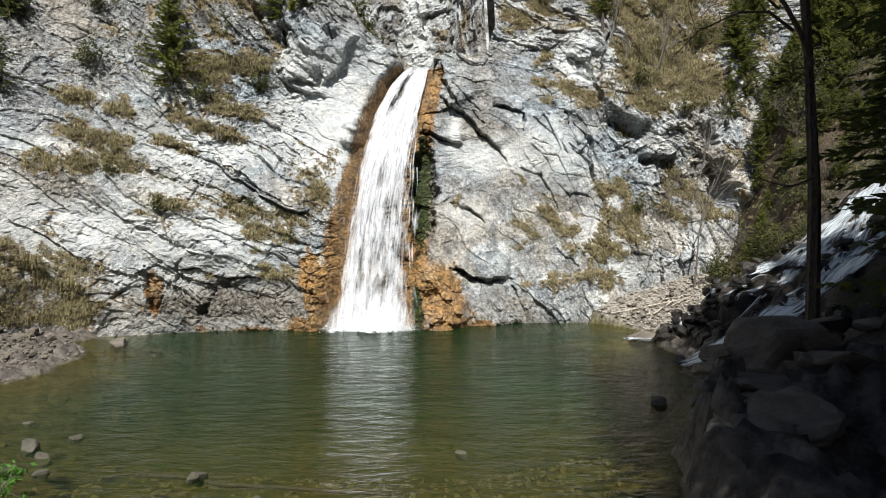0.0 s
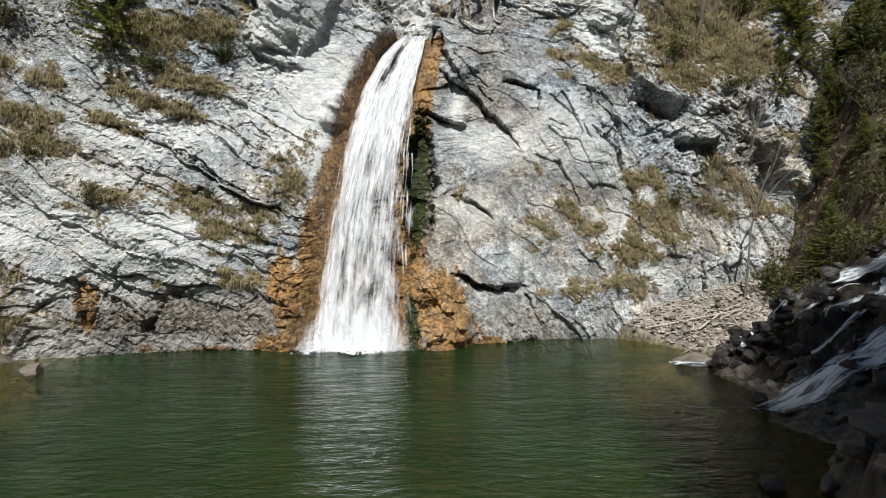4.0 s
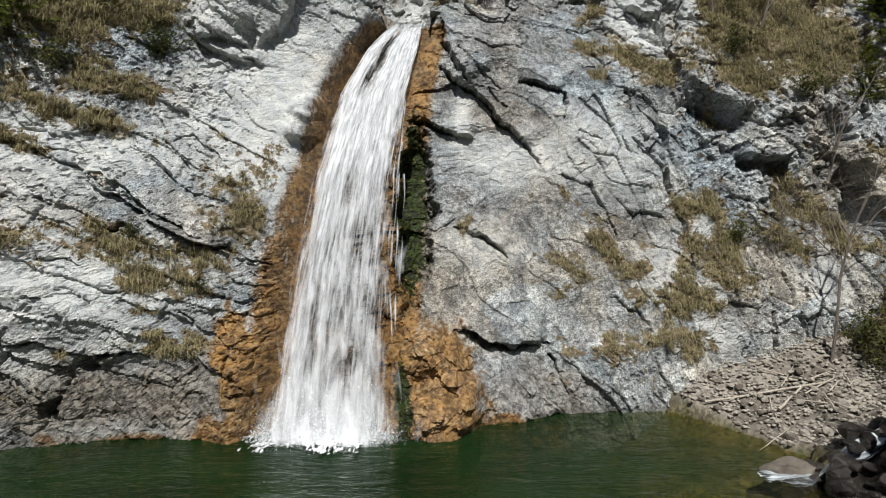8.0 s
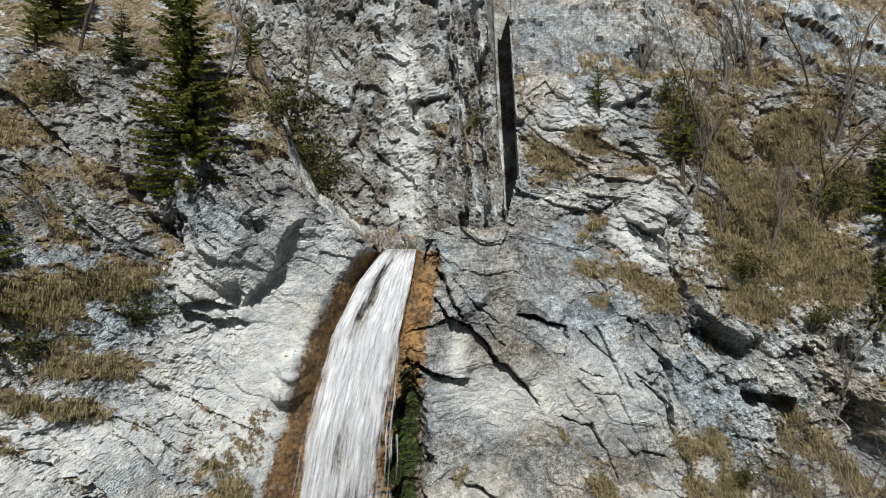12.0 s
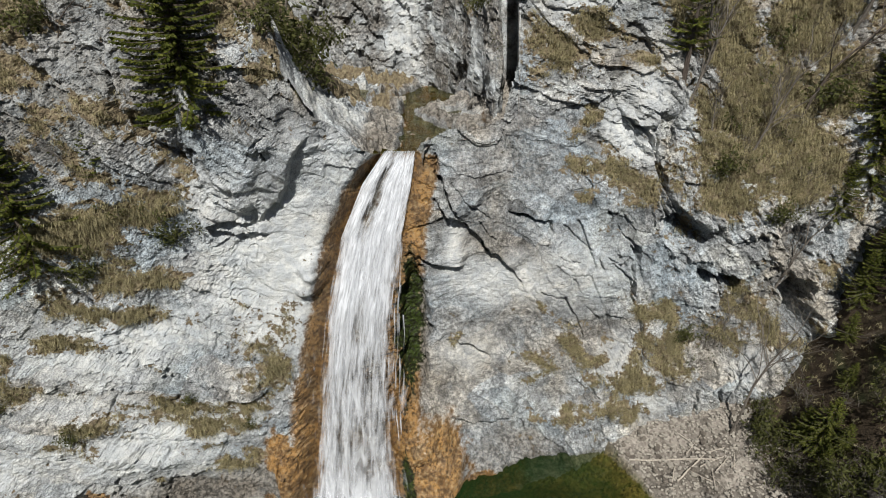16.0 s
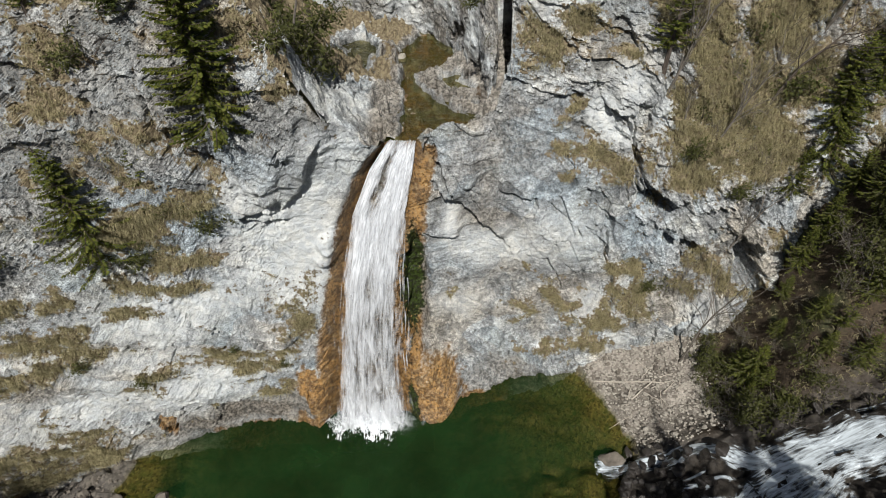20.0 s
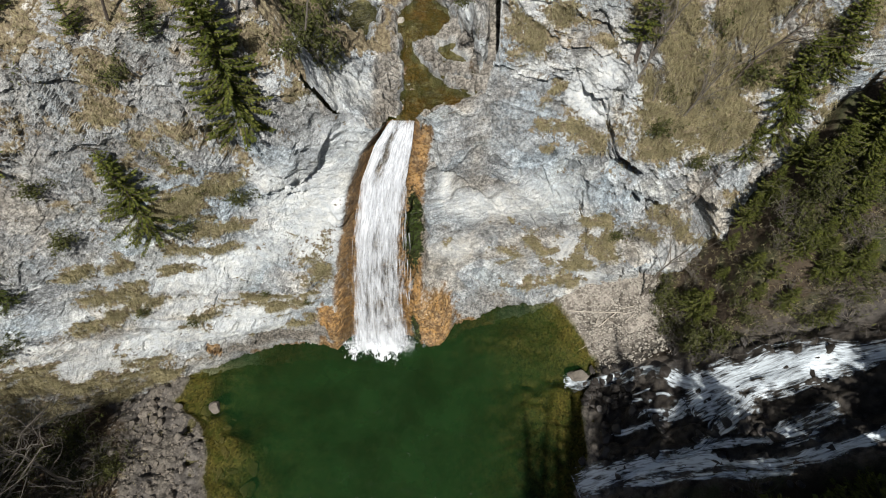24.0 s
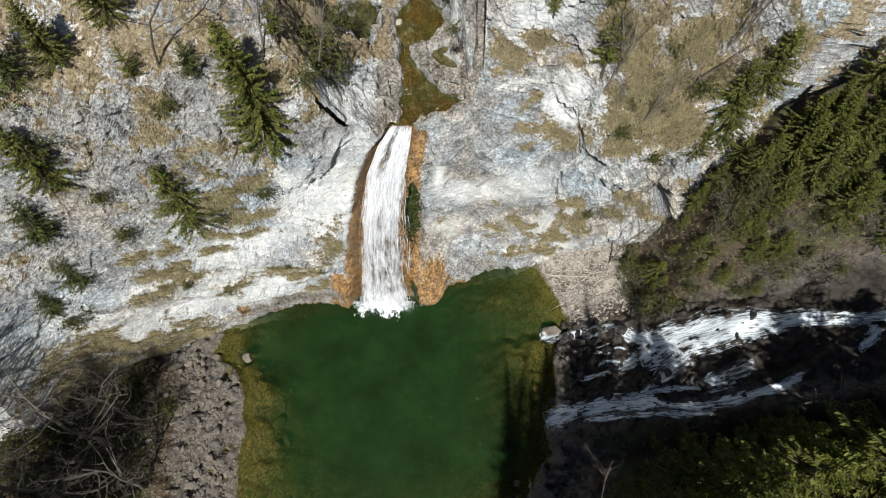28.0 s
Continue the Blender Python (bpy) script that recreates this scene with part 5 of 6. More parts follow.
GREY_BARK = bark_material("grey_bark", (0.07, 0.06, 0.05), (0.22, 0.195, 0.165))
DRIFTWOOD = bark_material("bleached_wood", (0.28, 0.235, 0.19), (0.58, 0.53, 0.45))


def stone_material(name, dark, light, rough):
    m = Nodes(name, rough, 0.4)
    n, f = m.noise(3.0, 6, 0.7), m.noise(22.0, 5, 0.75)
    colour = m.mix(m.ramp(n, (0.3, 0.0), (0.7, 1.0)), dark, light)
    colour = m.mix(m.ramp(f, (0.58, 0.0), (0.72, 0.55)), colour, tuple(min(0.7, v * 1.7) for v in light))
    colour = m.mix(0.35, colour, m.mix(m.random(), dark, light))
    m.bump(m.math("ADD", n, m.math("MULTIPLY", f, 0.5)), 0.8, 0.05)
    return m.done(colour)


MOSSY_STONE = stone_material("mossy_stone", (0.035, 0.033, 0.022), (0.13, 0.12, 0.09), 0.8)
STONE = stone_material("pale_stone", (0.06, 0.050, 0.040), (0.225, 0.195, 0.16), 0.85)
ALGAE_STONE = stone_material("algae_stone", (0.04, 0.036, 0.015), (0.14, 0.115, 0.05), 0.8)
PALE_STONE = stone_material("bleached_stone", (0.20, 0.18, 0.15), (0.44, 0.405, 0.345), 0.85)
WET_STONE = stone_material("wet_dark_stone", (0.014, 0.012, 0.011), (0.055, 0.047, 0.040), 0.35)
RNG = np.random.default_rng(7)


def tube(points, radii, sides=5):
    """Points and faces of a tapered, bent tube."""
    verts, faces = [], []
    for k, (p, r) in enumerate(zip(points, radii)):
        d = Vector(points[min(k + 1, len(points) - 1)]) - Vector(points[max(k - 1, 0)])
        q = d.to_track_quat("Z", "Y")
        for a in range(sides):
            w = 2 * math.pi * a / sides
            verts.append(Vector(p) + q @ Vector((r * math.cos(w), r * math.sin(w), 0)))
        if k:
            b = (k - 1) * sides
            faces += [(b + a, b + (a + 1) % sides, b + sides + (a + 1) % sides, b + sides + a) for a in range(sides)]
    faces.append(tuple(range((len(points) - 1) * sides, len(points) * sides)))
    return verts, faces


def merge(pieces):
    verts, faces = [], []
    for v, f in pieces:
        n = len(verts)
        verts += v
        faces += [tuple(i + n for i in q) for q in f]
    return verts, faces


def conifer(name, height, radius, seed, needles, label, bare=0.12, spacing=0.2, sparse=0.0, droop=0.35, step=0.06, spray=0.22):
    """An uneven conifer: a leaning trunk, whorls of limbs, each limb a fan of needle sprays."""
    rng = np.random.default_rng(seed)
    thing = new(name)
    tagged(thing, label, "tree")
    lean = rng.uniform(-0.05, 0.05, 2) * height
    line = [(lean[0] * t * t, lean[1] * t * t, height * t) for t in np.linspace(0, 1, 7)]
    mesh_part("trunk", *tube(line, np.linspace(0.022 * height + 0.02, 0.012, 7), 7), BARK, thing)
    quads, limbs = [], []
    z = bare * height
    while z < height * 0.985:
        t = (z / height - bare) / (1 - bare)
        reach = radius * (1 - t) ** 0.8 * (0.55 + 0.45 * min(1, t * 5 + 0.35))
        turn = rng.uniform(0, 6.28)
        n = rng.integers(5, 8)
        for k in range(n):
            if rng.random() < sparse:
                continue
            a = turn + 6.283 * k / n + rng.normal(0, 0.25)
            length = max(0.12, reach * rng.uniform(0.6, 1.15))
            ox, oy = lean * (z / height) ** 2
            out = np.array([math.cos(a), math.sin(a), 0])
            across = np.array([-math.sin(a), math.cos(a), 0])
            rise = 0.25 * t - droop * (1 - t)
            m = max(2, int(length / step))
            s = (np.arange(m) + rng.uniform(0.2, 0.9, m)) / m
            base = np.array([ox, oy, z]) + np.outer(s * length, out)
            base[:, 2] += length * (rise * s + 0.22 * s * s)
            if length > 0.5:
                limbs.append(tube([tuple(base[0]), tuple(base[m // 2]), tuple(base[-1])], (0.018, 0.012, 0.004), 3))
            for sgn in (-1, 1, 0):
                w = rng.uniform(0.55, 1.2, m) * (0.10 + 0.30 * length * (1.05 - s)) * (0.8 if sgn else 0.9)
                w = np.minimum(w, spray * rng.uniform(0.8, 1.2, m))
                tip = base + w[:, None] * (0.75 * out + 0.8 * sgn * across) + np.stack([0 * w, 0 * w, w * rng.uniform(-0.55, 0.12, m)], -1)
                wide = (0.15 * w + 0.012)[:, None] * (np.array([0, 0, 1.0]) * rng.uniform(0.35, 1, m)[:, None] + out * rng.normal(0, 0.6, m)[:, None] + across * rng.normal(0, 0.5, m)[:, None])
                mid = 0.5 * (base + tip)
                quads.append(np.stack([base, mid + wide, tip, mid - wide], 1))
        z += spacing * rng.uniform(0.7, 1.3)
    q = np.concatenate(quads).reshape(-1, 3)
    mesh_part("crown", q, np.arange(len(q)).reshape(-1, 4).tolist(), needles, thing)
    if limbs:
        tagged(mesh_part("limb", *merge(limbs), BARK, thing), kind="stuff")
    return thing


def bare_tree(name, height, seed, bark, label, spread=0.5, depth=4, thick=0.02, up=0.25, first=0.35, bend=0.13, reach=0.5):
    """A leafless tree: trunk, limbs and fine twigs."""
    rng = np.random.default_rng(seed)
    thing = new(name)
    tagged(thing, label, "tree")
    groups = [[] for _ in range(depth + 1)]

    def grow(p, d, length, radius, rank):
        pts, q = [tuple(p)], np.array(p, float)
        heads = [d]
        for k in range(4):
            d = d + rng.normal(0, bend if rank == 0 else 0.13 + 0.05 * rank, 3) + np.array([0, 0, up * 0.12])
            d = d / np.linalg.norm(d)
            q = q + d * length / 4
            pts.append(tuple(q))
            heads.append(d)
        groups[rank].append(tube(pts, np.linspace(radius, radius * 0.45, 5), 6 if rank == 0 else 3))
        if rank < depth:
            for k in range(rng.integers(3, 5) if rank else rng.integers(6, 10)):
                t = rng.uniform(first if rank == 0 else 0.2, 1.0)
                i = min(3, int(t * 4))
                at = np.array(pts[i]) * (1 - (t * 4 - i)) + np.array(pts[i + 1]) * (t * 4 - i)
                side = np.cross(heads[i], rng.normal(0, 1, 3))
                side = side / np.linalg.norm(side)
                e = heads[i] * (1 - spread) + side * spread * 1.25 + np.array([0, 0, up * 0.5])
                grow(at, e / np.linalg.norm(e), length * rng.uniform(0.76, 1.24) * (reach if rank == 0 else 0.5), max(0.004, radius * 0.42), rank + 1)

    grow((0, 0, 0), np.array([rng.normal(0, 0.06), rng.normal(0, 0.06), 1.0]), height, thick * height + 0.02, 0)
    mesh_part("trunk", *merge(groups[0]), bark, thing)
    for g in groups[1]:
        mesh_part("limb", *g, bark, thing)
    tagged(mesh_part("twig", *merge([g for rank in groups[2:] for g in rank]), bark, thing), kind="stuff")
    return thing


def shrub(name, size, seed, leaf, label, leaves=500, stems=9):
    """A scrubby bush: thin stems with small clumps of leaves and gaps."""
    rng = np.random.default_rng(seed)
    thing = new(name)
    tagged(thing, label, "bush")
    pieces, spots = [], []
    for k in range(stems):
        a, o = rng.uniform(0, 6.28), rng.uniform(0.2, 1.0)
        p = [np.array([0.0, 0.0, 0.0])]
        d = np.array([math.cos(a) * o, math.sin(a) * o, 1.0])
        for _ in range(4):
            d = d + rng.normal(0, 0.3, 3)
            p.append(p[-1] + d / np.linalg.norm(d) * size * rng.uniform(0.18, 0.3))
        pieces.append(tube([tuple(v) for v in p], np.linspace(0.014, 0.003, 5), 3))
        for b in range(4):
            at = p[rng.integers(1, 5)]
            e = at + rng.normal(0, 0.22, 3) * size + np.array([0, 0, 0.08 * size])
            pieces.append(tube([tuple(at), tuple(0.5 * (at + e) + rng.normal(0, 0.04, 3)), tuple(e)], (0.007, 0.005, 0.002), 3))
            spots += [0.4 * at + 0.6 * e, e]
    tagged(mesh_part("stem", *merge(pieces), GREY_BARK, thing), kind="stuff")
    if leaves:
        spots = np.array(spots)
        c = spots[rng.integers(0, len(spots), leaves)] + rng.normal(0, 0.085 * size, (leaves, 3))
        u, v = rng.normal(0, 1, (leaves, 3)), rng.normal(0, 1, (leaves, 3))
        u /= np.linalg.norm(u, axis=1)[:, None]
        v /= np.linalg.norm(v, axis=1)[:, None]
        w = rng.uniform(0.025, 0.06, leaves)[:, None] * (0.7 + 0.3 * size)
        q = np.stack([c - u * w * 1.6, c + v * w * 0.7, c + u * w * 1.6, c - v * w * 0.7], 1).reshape(-1, 3)
        mesh_part("foliage", q, np.arange(len(q)).reshape(-1, 4).tolist(), leaf, thing)
    return thing


def stone_mesh(seed, detail=3, crag=0.5):
    """A broken, worn stone about a metre across."""
    rng = np.random.default_rng(seed)
    bm = bmesh.new()
    bmesh.ops.create_icosphere(bm, subdivisions=detail, radius=0.5)
    cuts = [(Vector(rng.normal(0, 1, 3)).normalized(), rng.uniform(0.24, 0.40)) for _ in range(17)]
    for v in bm.verts:
        for n, d in cuts:
            over = v.co.dot(n) - d
            if over > 0:
                v.co -= n * over * 0.9
        v.co += v.normal * crag * 0.09 * noise.noise(v.co * 4.0 + Vector((seed, 0, 0))) + v.normal * 0.03 * noise.noise(v.co * 11.0)
    me = bpy.data.meshes.new("stone")
    bm.to_mesh(me)
    bm.free()
    return me


STONES = [stone_mesh(k) for k in range(6)]


def dressed(mesh, material):
    me = mesh.copy()
    me.materials.append(material)
    return me


DRY = [dressed(m, STONE) for m in STONES]
WETS = [dressed(m, WET_STONE) for m in STONES]
PALE = [dressed(m, PALE_STONE) for m in STONES]
SUNKEN = [dressed(m, ALGAE_STONE) for m in STONES]
MOSSY = [dressed(m, MOSSY_STONE) for m in STONES]
CRAGS = [dressed(stone_mesh(50 + k, 4, 1.0), STONE) for k in range(4)]


def boulder(meshes, x, y, size, label, group, name="boulder", sink=0.25, z=None, flat=0.75):
    """One stone lying in its bed."""
    ob = new(name, meshes[int(RNG.integers(0, len(meshes)))])
    w, d, h = size * RNG.uniform(0.85, 1.25), size * RNG.uniform(0.7, 1.0), size * flat * RNG.uniform(0.75, 1.1)
    low = ground_z(x, y) if z is None else z
    ob.matrix_world = Matrix.Translation((x, y, low + h * (0.45 - sink))) @ Euler((RNG.uniform(-0.3, 0.3), RNG.uniform(-0.3, 0.3), RNG.uniform(0, 6.28))).to_matrix().to_4x4() @ Matrix.Diagonal((w, d, h, 1))
    return tagged(ob, label, "rock", group)


def on_cliff(x, z, sink=0.15):
    return x, float(cliff_y(x, z)) + sink, z


def place(proto, spot, turn=0.0, scale=1.0, label="", tip=0.0):
    """A further copy of a plant, at its own place, turn and size."""
    ob = copy_thing(proto, pose(*spot, tip, 0, turn))
    ob.scale = (scale,) * 3
    return tagged(ob, label) if label else ob


def settle(ob, spot, turn=0.0, scale=1.0, tip=0.0):
    ob.matrix_world = pose(*spot, tip, 0, turn) @ Matrix.Scale(scale, 4)
    return ob


# ---- trees on the cliff ----
spruce = conifer("spruce", 5.6, 1.5, 11, NEEDLES, "green spruce clinging to the cliff's grassy ledge", 0.05, 0.13, 0.12, 0.35, 0.036, 0.13)
settle(spruce, (-8.1, 29.6, 16.2), 20, 1.45)
young = conifer("spruce", 4.4, 1.7, 12, NEEDLES, "slim young green spruce on a rock ledge", 0.04, 0.15, 0.1, 0.35, 0.045, 0.14)
settle(young, on_cliff(-13.4, 11.9), 60, 1.22)
pine = conifer("pine", 3.2, 1.35, 13, NEEDLES_DARK, "low rounded dark green pine on a ledge", 0.08, 0.2, 0.15, 0.1, 0.09, 0.26)
settle(pine, on_cliff(-19.6, 10.6), 0)
tall = conifer("spruce", 14.0, 3.1, 14, NEEDLES_DARK, "tall dark spruce set on the bank for its shade, mostly out of view", 0.14, 0.42, 0.0, 0.45, 0.20, 0.62)
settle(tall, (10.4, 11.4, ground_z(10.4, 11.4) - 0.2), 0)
# slim spruces: added mostly out of view, to shade the pool's right side and near rock
slim = conifer("spruce", 23.0, 3.0, 17, NEEDLES_DARK, "tall dark spruce added on the bank to cast shade, mostly out of view", 0.10, 0.45, 0.0, 0.45, 0.16, 0.75)
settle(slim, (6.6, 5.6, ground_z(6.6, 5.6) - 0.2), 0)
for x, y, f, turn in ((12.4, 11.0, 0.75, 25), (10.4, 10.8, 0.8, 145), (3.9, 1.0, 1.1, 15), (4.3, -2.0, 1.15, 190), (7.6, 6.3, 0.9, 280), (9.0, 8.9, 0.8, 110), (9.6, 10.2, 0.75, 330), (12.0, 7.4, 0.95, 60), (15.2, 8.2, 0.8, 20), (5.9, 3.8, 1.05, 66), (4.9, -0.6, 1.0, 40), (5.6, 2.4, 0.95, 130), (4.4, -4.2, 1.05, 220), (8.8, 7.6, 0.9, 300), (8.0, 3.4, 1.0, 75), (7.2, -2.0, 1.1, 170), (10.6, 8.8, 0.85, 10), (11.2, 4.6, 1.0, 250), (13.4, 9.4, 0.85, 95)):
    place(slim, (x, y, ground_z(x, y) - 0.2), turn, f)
airy = conifer("pine", 4.6, 1.2, 15, NEEDLES, "thin sparse pine rooted in the cliff", 0.3, 0.26, 0.35, 0.05)
settle(airy, on_cliff(9.6, 16.8), 0)
for x, z, s, turn, which in ((-11.2, 14.2, 0.55, 40, airy), (-10.6, 20.6, 0.7, 90, pine), (-13.0, 20.4, 0.6, 10, airy), (-16.2, 21.6, 0.8, 200, young), (-20.2, 8.4, 0.5, 80, pine), (-9.8, 12.0, 0.42, 0, pine), (-6.9, 20.8, 0.55, 0, airy), (-18.2, 16.9, 1.05, 140, young), (-14.0, 22.3, 0.9, 70, spruce), (6.6, 19.8, 0.55, 100, airy), (-19.6, 14.2, 1.15, 33, pine), (-21.2, 9.6, 0.8, 60, pine)):
    place(which, on_cliff(x, z), turn, s)
place(tall, (-17.9, 28.8, 17.2), 50, 0.7, "broad dark spruce on the high rocky slope")
for x, y, s, turn, which in ((17.9, 30.6, 0.95, 0, young), (18.6, 31.2, 0.9, 77, young), (21.2, 28.6, 1.15, 130, young), (23.6, 29.4, 1.2, 210, spruce), (22.6, 26.6, 1.1, 20, young), (25.4, 27.8, 1.25, 300, spruce), (19.2, 27.4, 0.75, 10, young), (17.4, 26.4, 0.55, 95, young), (16.6, 28.4, 0.5, 180, young), (26.5, 25.6, 1.1, 40, spruce), (24.4, 25.0, 0.7, 60, young), (20.4, 30.4, 0.9, 240, spruce), (28.5, 29.5, 1.4, 10, spruce), (15.7, 26.0, 0.45, 12, young), (16.3, 25.4, 0.5, 70, young), (17.2, 27.6, 0.6, 150, young), (15.9, 27.4, 0.42, 200, young), (18.4, 25.6, 0.7, 260, young), (16.9, 29.6, 0.55, 310, young), (19.6, 26.2, 0.8, 350, young), (20.0, 28.4, 0.8, 40, young), (22.4, 28.0, 0.9, 99, young), (24.0, 27.0, 0.9, 5, spruce), (18.0, 28.8, 0.5, 30, pine), (21.8, 25.4, 0.5, 0, pine)):
    place(which, (x, y, ground_z(x, y) - 0.15), turn, s * (0.62 if x < 20 else 0.85), "yellow-green conifer on the steep wooded slope")
# more unseen spruces, added for the shade they throw on banks and cascade
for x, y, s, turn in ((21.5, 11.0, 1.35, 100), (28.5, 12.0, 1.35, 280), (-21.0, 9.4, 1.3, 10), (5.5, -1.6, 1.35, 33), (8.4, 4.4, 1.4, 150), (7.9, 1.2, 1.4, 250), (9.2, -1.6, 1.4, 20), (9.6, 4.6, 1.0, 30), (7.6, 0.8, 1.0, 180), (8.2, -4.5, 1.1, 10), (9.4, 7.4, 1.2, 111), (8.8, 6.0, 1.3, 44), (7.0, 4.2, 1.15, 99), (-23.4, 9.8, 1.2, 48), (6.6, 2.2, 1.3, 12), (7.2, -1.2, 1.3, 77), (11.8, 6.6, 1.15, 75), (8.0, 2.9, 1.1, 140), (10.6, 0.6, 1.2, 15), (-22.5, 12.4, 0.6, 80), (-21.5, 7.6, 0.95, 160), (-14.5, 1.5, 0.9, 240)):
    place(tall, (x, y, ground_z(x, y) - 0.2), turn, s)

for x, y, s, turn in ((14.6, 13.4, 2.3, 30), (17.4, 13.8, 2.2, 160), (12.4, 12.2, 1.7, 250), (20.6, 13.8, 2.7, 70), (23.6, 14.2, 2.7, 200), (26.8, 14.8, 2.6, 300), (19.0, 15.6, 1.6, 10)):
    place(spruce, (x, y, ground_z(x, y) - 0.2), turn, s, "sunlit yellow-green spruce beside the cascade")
for k in range(42):
    x, y = RNG.uniform(15.4, 28), RNG.uniform(24.6, 30.6)
    place((young, young, airy)[k % 3], (x, y, ground_z(x, y) - 0.15), RNG.uniform(0, 360), RNG.uniform(0.3, 0.7), "small young conifer on the steep wooded slope")
for x, z, s, turn, which in ((17.2, 14.8, 1.0, 20, young), (17.6, 12.8, 0.9, 70, young), (18.4, 16.6, 1.0, 120, young), (16.6, 11.6, 0.6, 200, young)):
    place(which, on_cliff(x, z), turn, s)

for k in range(20):
    x, y = RNG.uniform(20, 30), RNG.uniform(28.6, 31.8)
    place((young, spruce)[k % 2], (x, y, ground_z(x, y) - 0.15), RNG.uniform(0, 360), RNG.uniform(0.55, 1.1), "yellow-green conifer on the slope's upper edge")

# ---- leafless trees ----
shore_tree = bare_tree("bare_tree", 6.0, 31, GREY_BARK, "leafless grey tree standing on the gravel spit", 0.45, 4, 0.007, 0.3, 0.4)
settle(shore_tree, (13.4, 29.6, ground_z(13.4, 29.6) - 0.1), 0)
dead_pine = bare_tree("bank_tree", 12.5, 32, BARK, "dark slender trunk with dead side branches", 0.62, 3, 0.009, -0.1, 0.42, 0.02, 0.3)
settle(dead_pine, (7.25, 10.9, ground_z(7.25, 10.9) - 0.2), 0)
for k, line in enumerate((((0, 5.6), (-0.25, 6.2), (-0.6, 6.75), (-1.05, 7.35), (-1.6, 7.6), (-2.3, 7.4)), ((-0.35, 6.3), (-0.9, 6.62), (-1.5, 6.6), (-2.2, 6.3), (-2.7, 5.8)), ((-0.6, 6.75), (-0.95, 7.0), (-1.5, 7.05), (-2.0, 6.85)), ((-1.05, 7.35), (-1.1, 7.8), (-1.05, 8.5), (-1.2, 9.3)), ((0, 7.9), (-0.4, 8.1), (-1.0, 8.2), (-1.8, 8.05)), ((0, 3.4), (-0.5, 3.2), (-1.1, 3.4)))):
    r = (0.06, 0.035, 0.028, 0.03, 0.035, 0.03)[k]
    pts = [(x, 0.12 * math.sin(2.0 * x + k), z) for x, z in line]
    pieces = [tube(pts, np.linspace(r, 0.008, len(pts)), 6)]
    for j in range(14):
        i = 1 + j % (len(pts) - 1)
        p = Vector(pts[i]).lerp(Vector(pts[i - 1]), float(RNG.uniform(0, 1)))
        d = Vector((float(RNG.uniform(-0.6, 0.1)), float(RNG.uniform(-0.3, 0.3)), float(RNG.uniform(-0.35, 0.35))))
        pieces.append(tube([tuple(p), tuple(p + 0.5 * d + Vector((0, 0, 0.04))), tuple(p + d)], (0.009, 0.006, 0.002), 3))
    mesh_part("limb", *merge(pieces), BARK, dead_pine)
crooked = bare_tree("bare_tree", 5.2, 33, BARK, "crooked dark leafless tree on the grassy cliff", 0.55, 4, 0.008, 0.15, 0.25, 0.2)
settle(crooked, on_cliff(14.35, 15.0), 0, 1.0, 0)
thin = bare_tree("bare_tree", 4.2, 34, GREY_BARK, "thin leafless sapling growing from the rock", 0.4, 3, 0.010, 0.4, 0.3)
settle(thin, on_cliff(14.4, 7.0), 0)
broad = bare_tree("bare_tree", 8.0, 35, GREY_BARK, "wide leafless tree over the stony bank", 0.62, 4, 0.013, 0.25, 0.25)
settle(broad, (-20.6, 16.6, ground_z(-20.6, 16.6) - 0.1), 0)
for x, y, s, turn in ((-18.2, 14.2, 0.85, 70), (-23.6, 18.4, 1.0, 150), (-22.8, 14.0, 1.1, 220), (-26.0, 16.0, 1.1, 20), (-19.6, 18.4, 0.7, 110), (-20.4, 12.6, 0.9, 190), (-24.6, 20.2, 0.9, 260), (23.4, 15.6, 0.9, 100), (26.5, 17.0, 1.0, 10), (-21.5, 20.5, 0.5, 40)):
    place(broad, (x, y, ground_z(x, y) - 0.1), turn, s)
for x, z, s, turn, which in ((15.4, 20.5, 0.8, 200, crooked), (12.3, 4.6, 0.7, 30, thin), (10.9, 14.2, 0.7, 90, thin), (12.6, 12.6, 0.6, 140, thin), (-5.2, 19.6, 0.8, 0, thin), (-7.6, 20.4, 0.9, 60, thin), (-12.0, 21.0, 1.0, 20, crooked), (-11.6, 18.6, 0.4, 10, crooked), (8.3, 20.6, 0.8, 10, thin), (14.0, 9.9, 0.5, 0, thin), (9.8, 15.6, 1.0, 20, thin), (11.8, 19.0, 1.2, 80, thin), (13.2, 20.2, 1.2, 120, thin), (10.6, 17.4, 1.0, 210, thin), (15.8, 18.2, 1.2, 300, thin), (12.4, 13.8, 0.9, 330, thin)):
    place(which, on_cliff(x, z), turn, s)

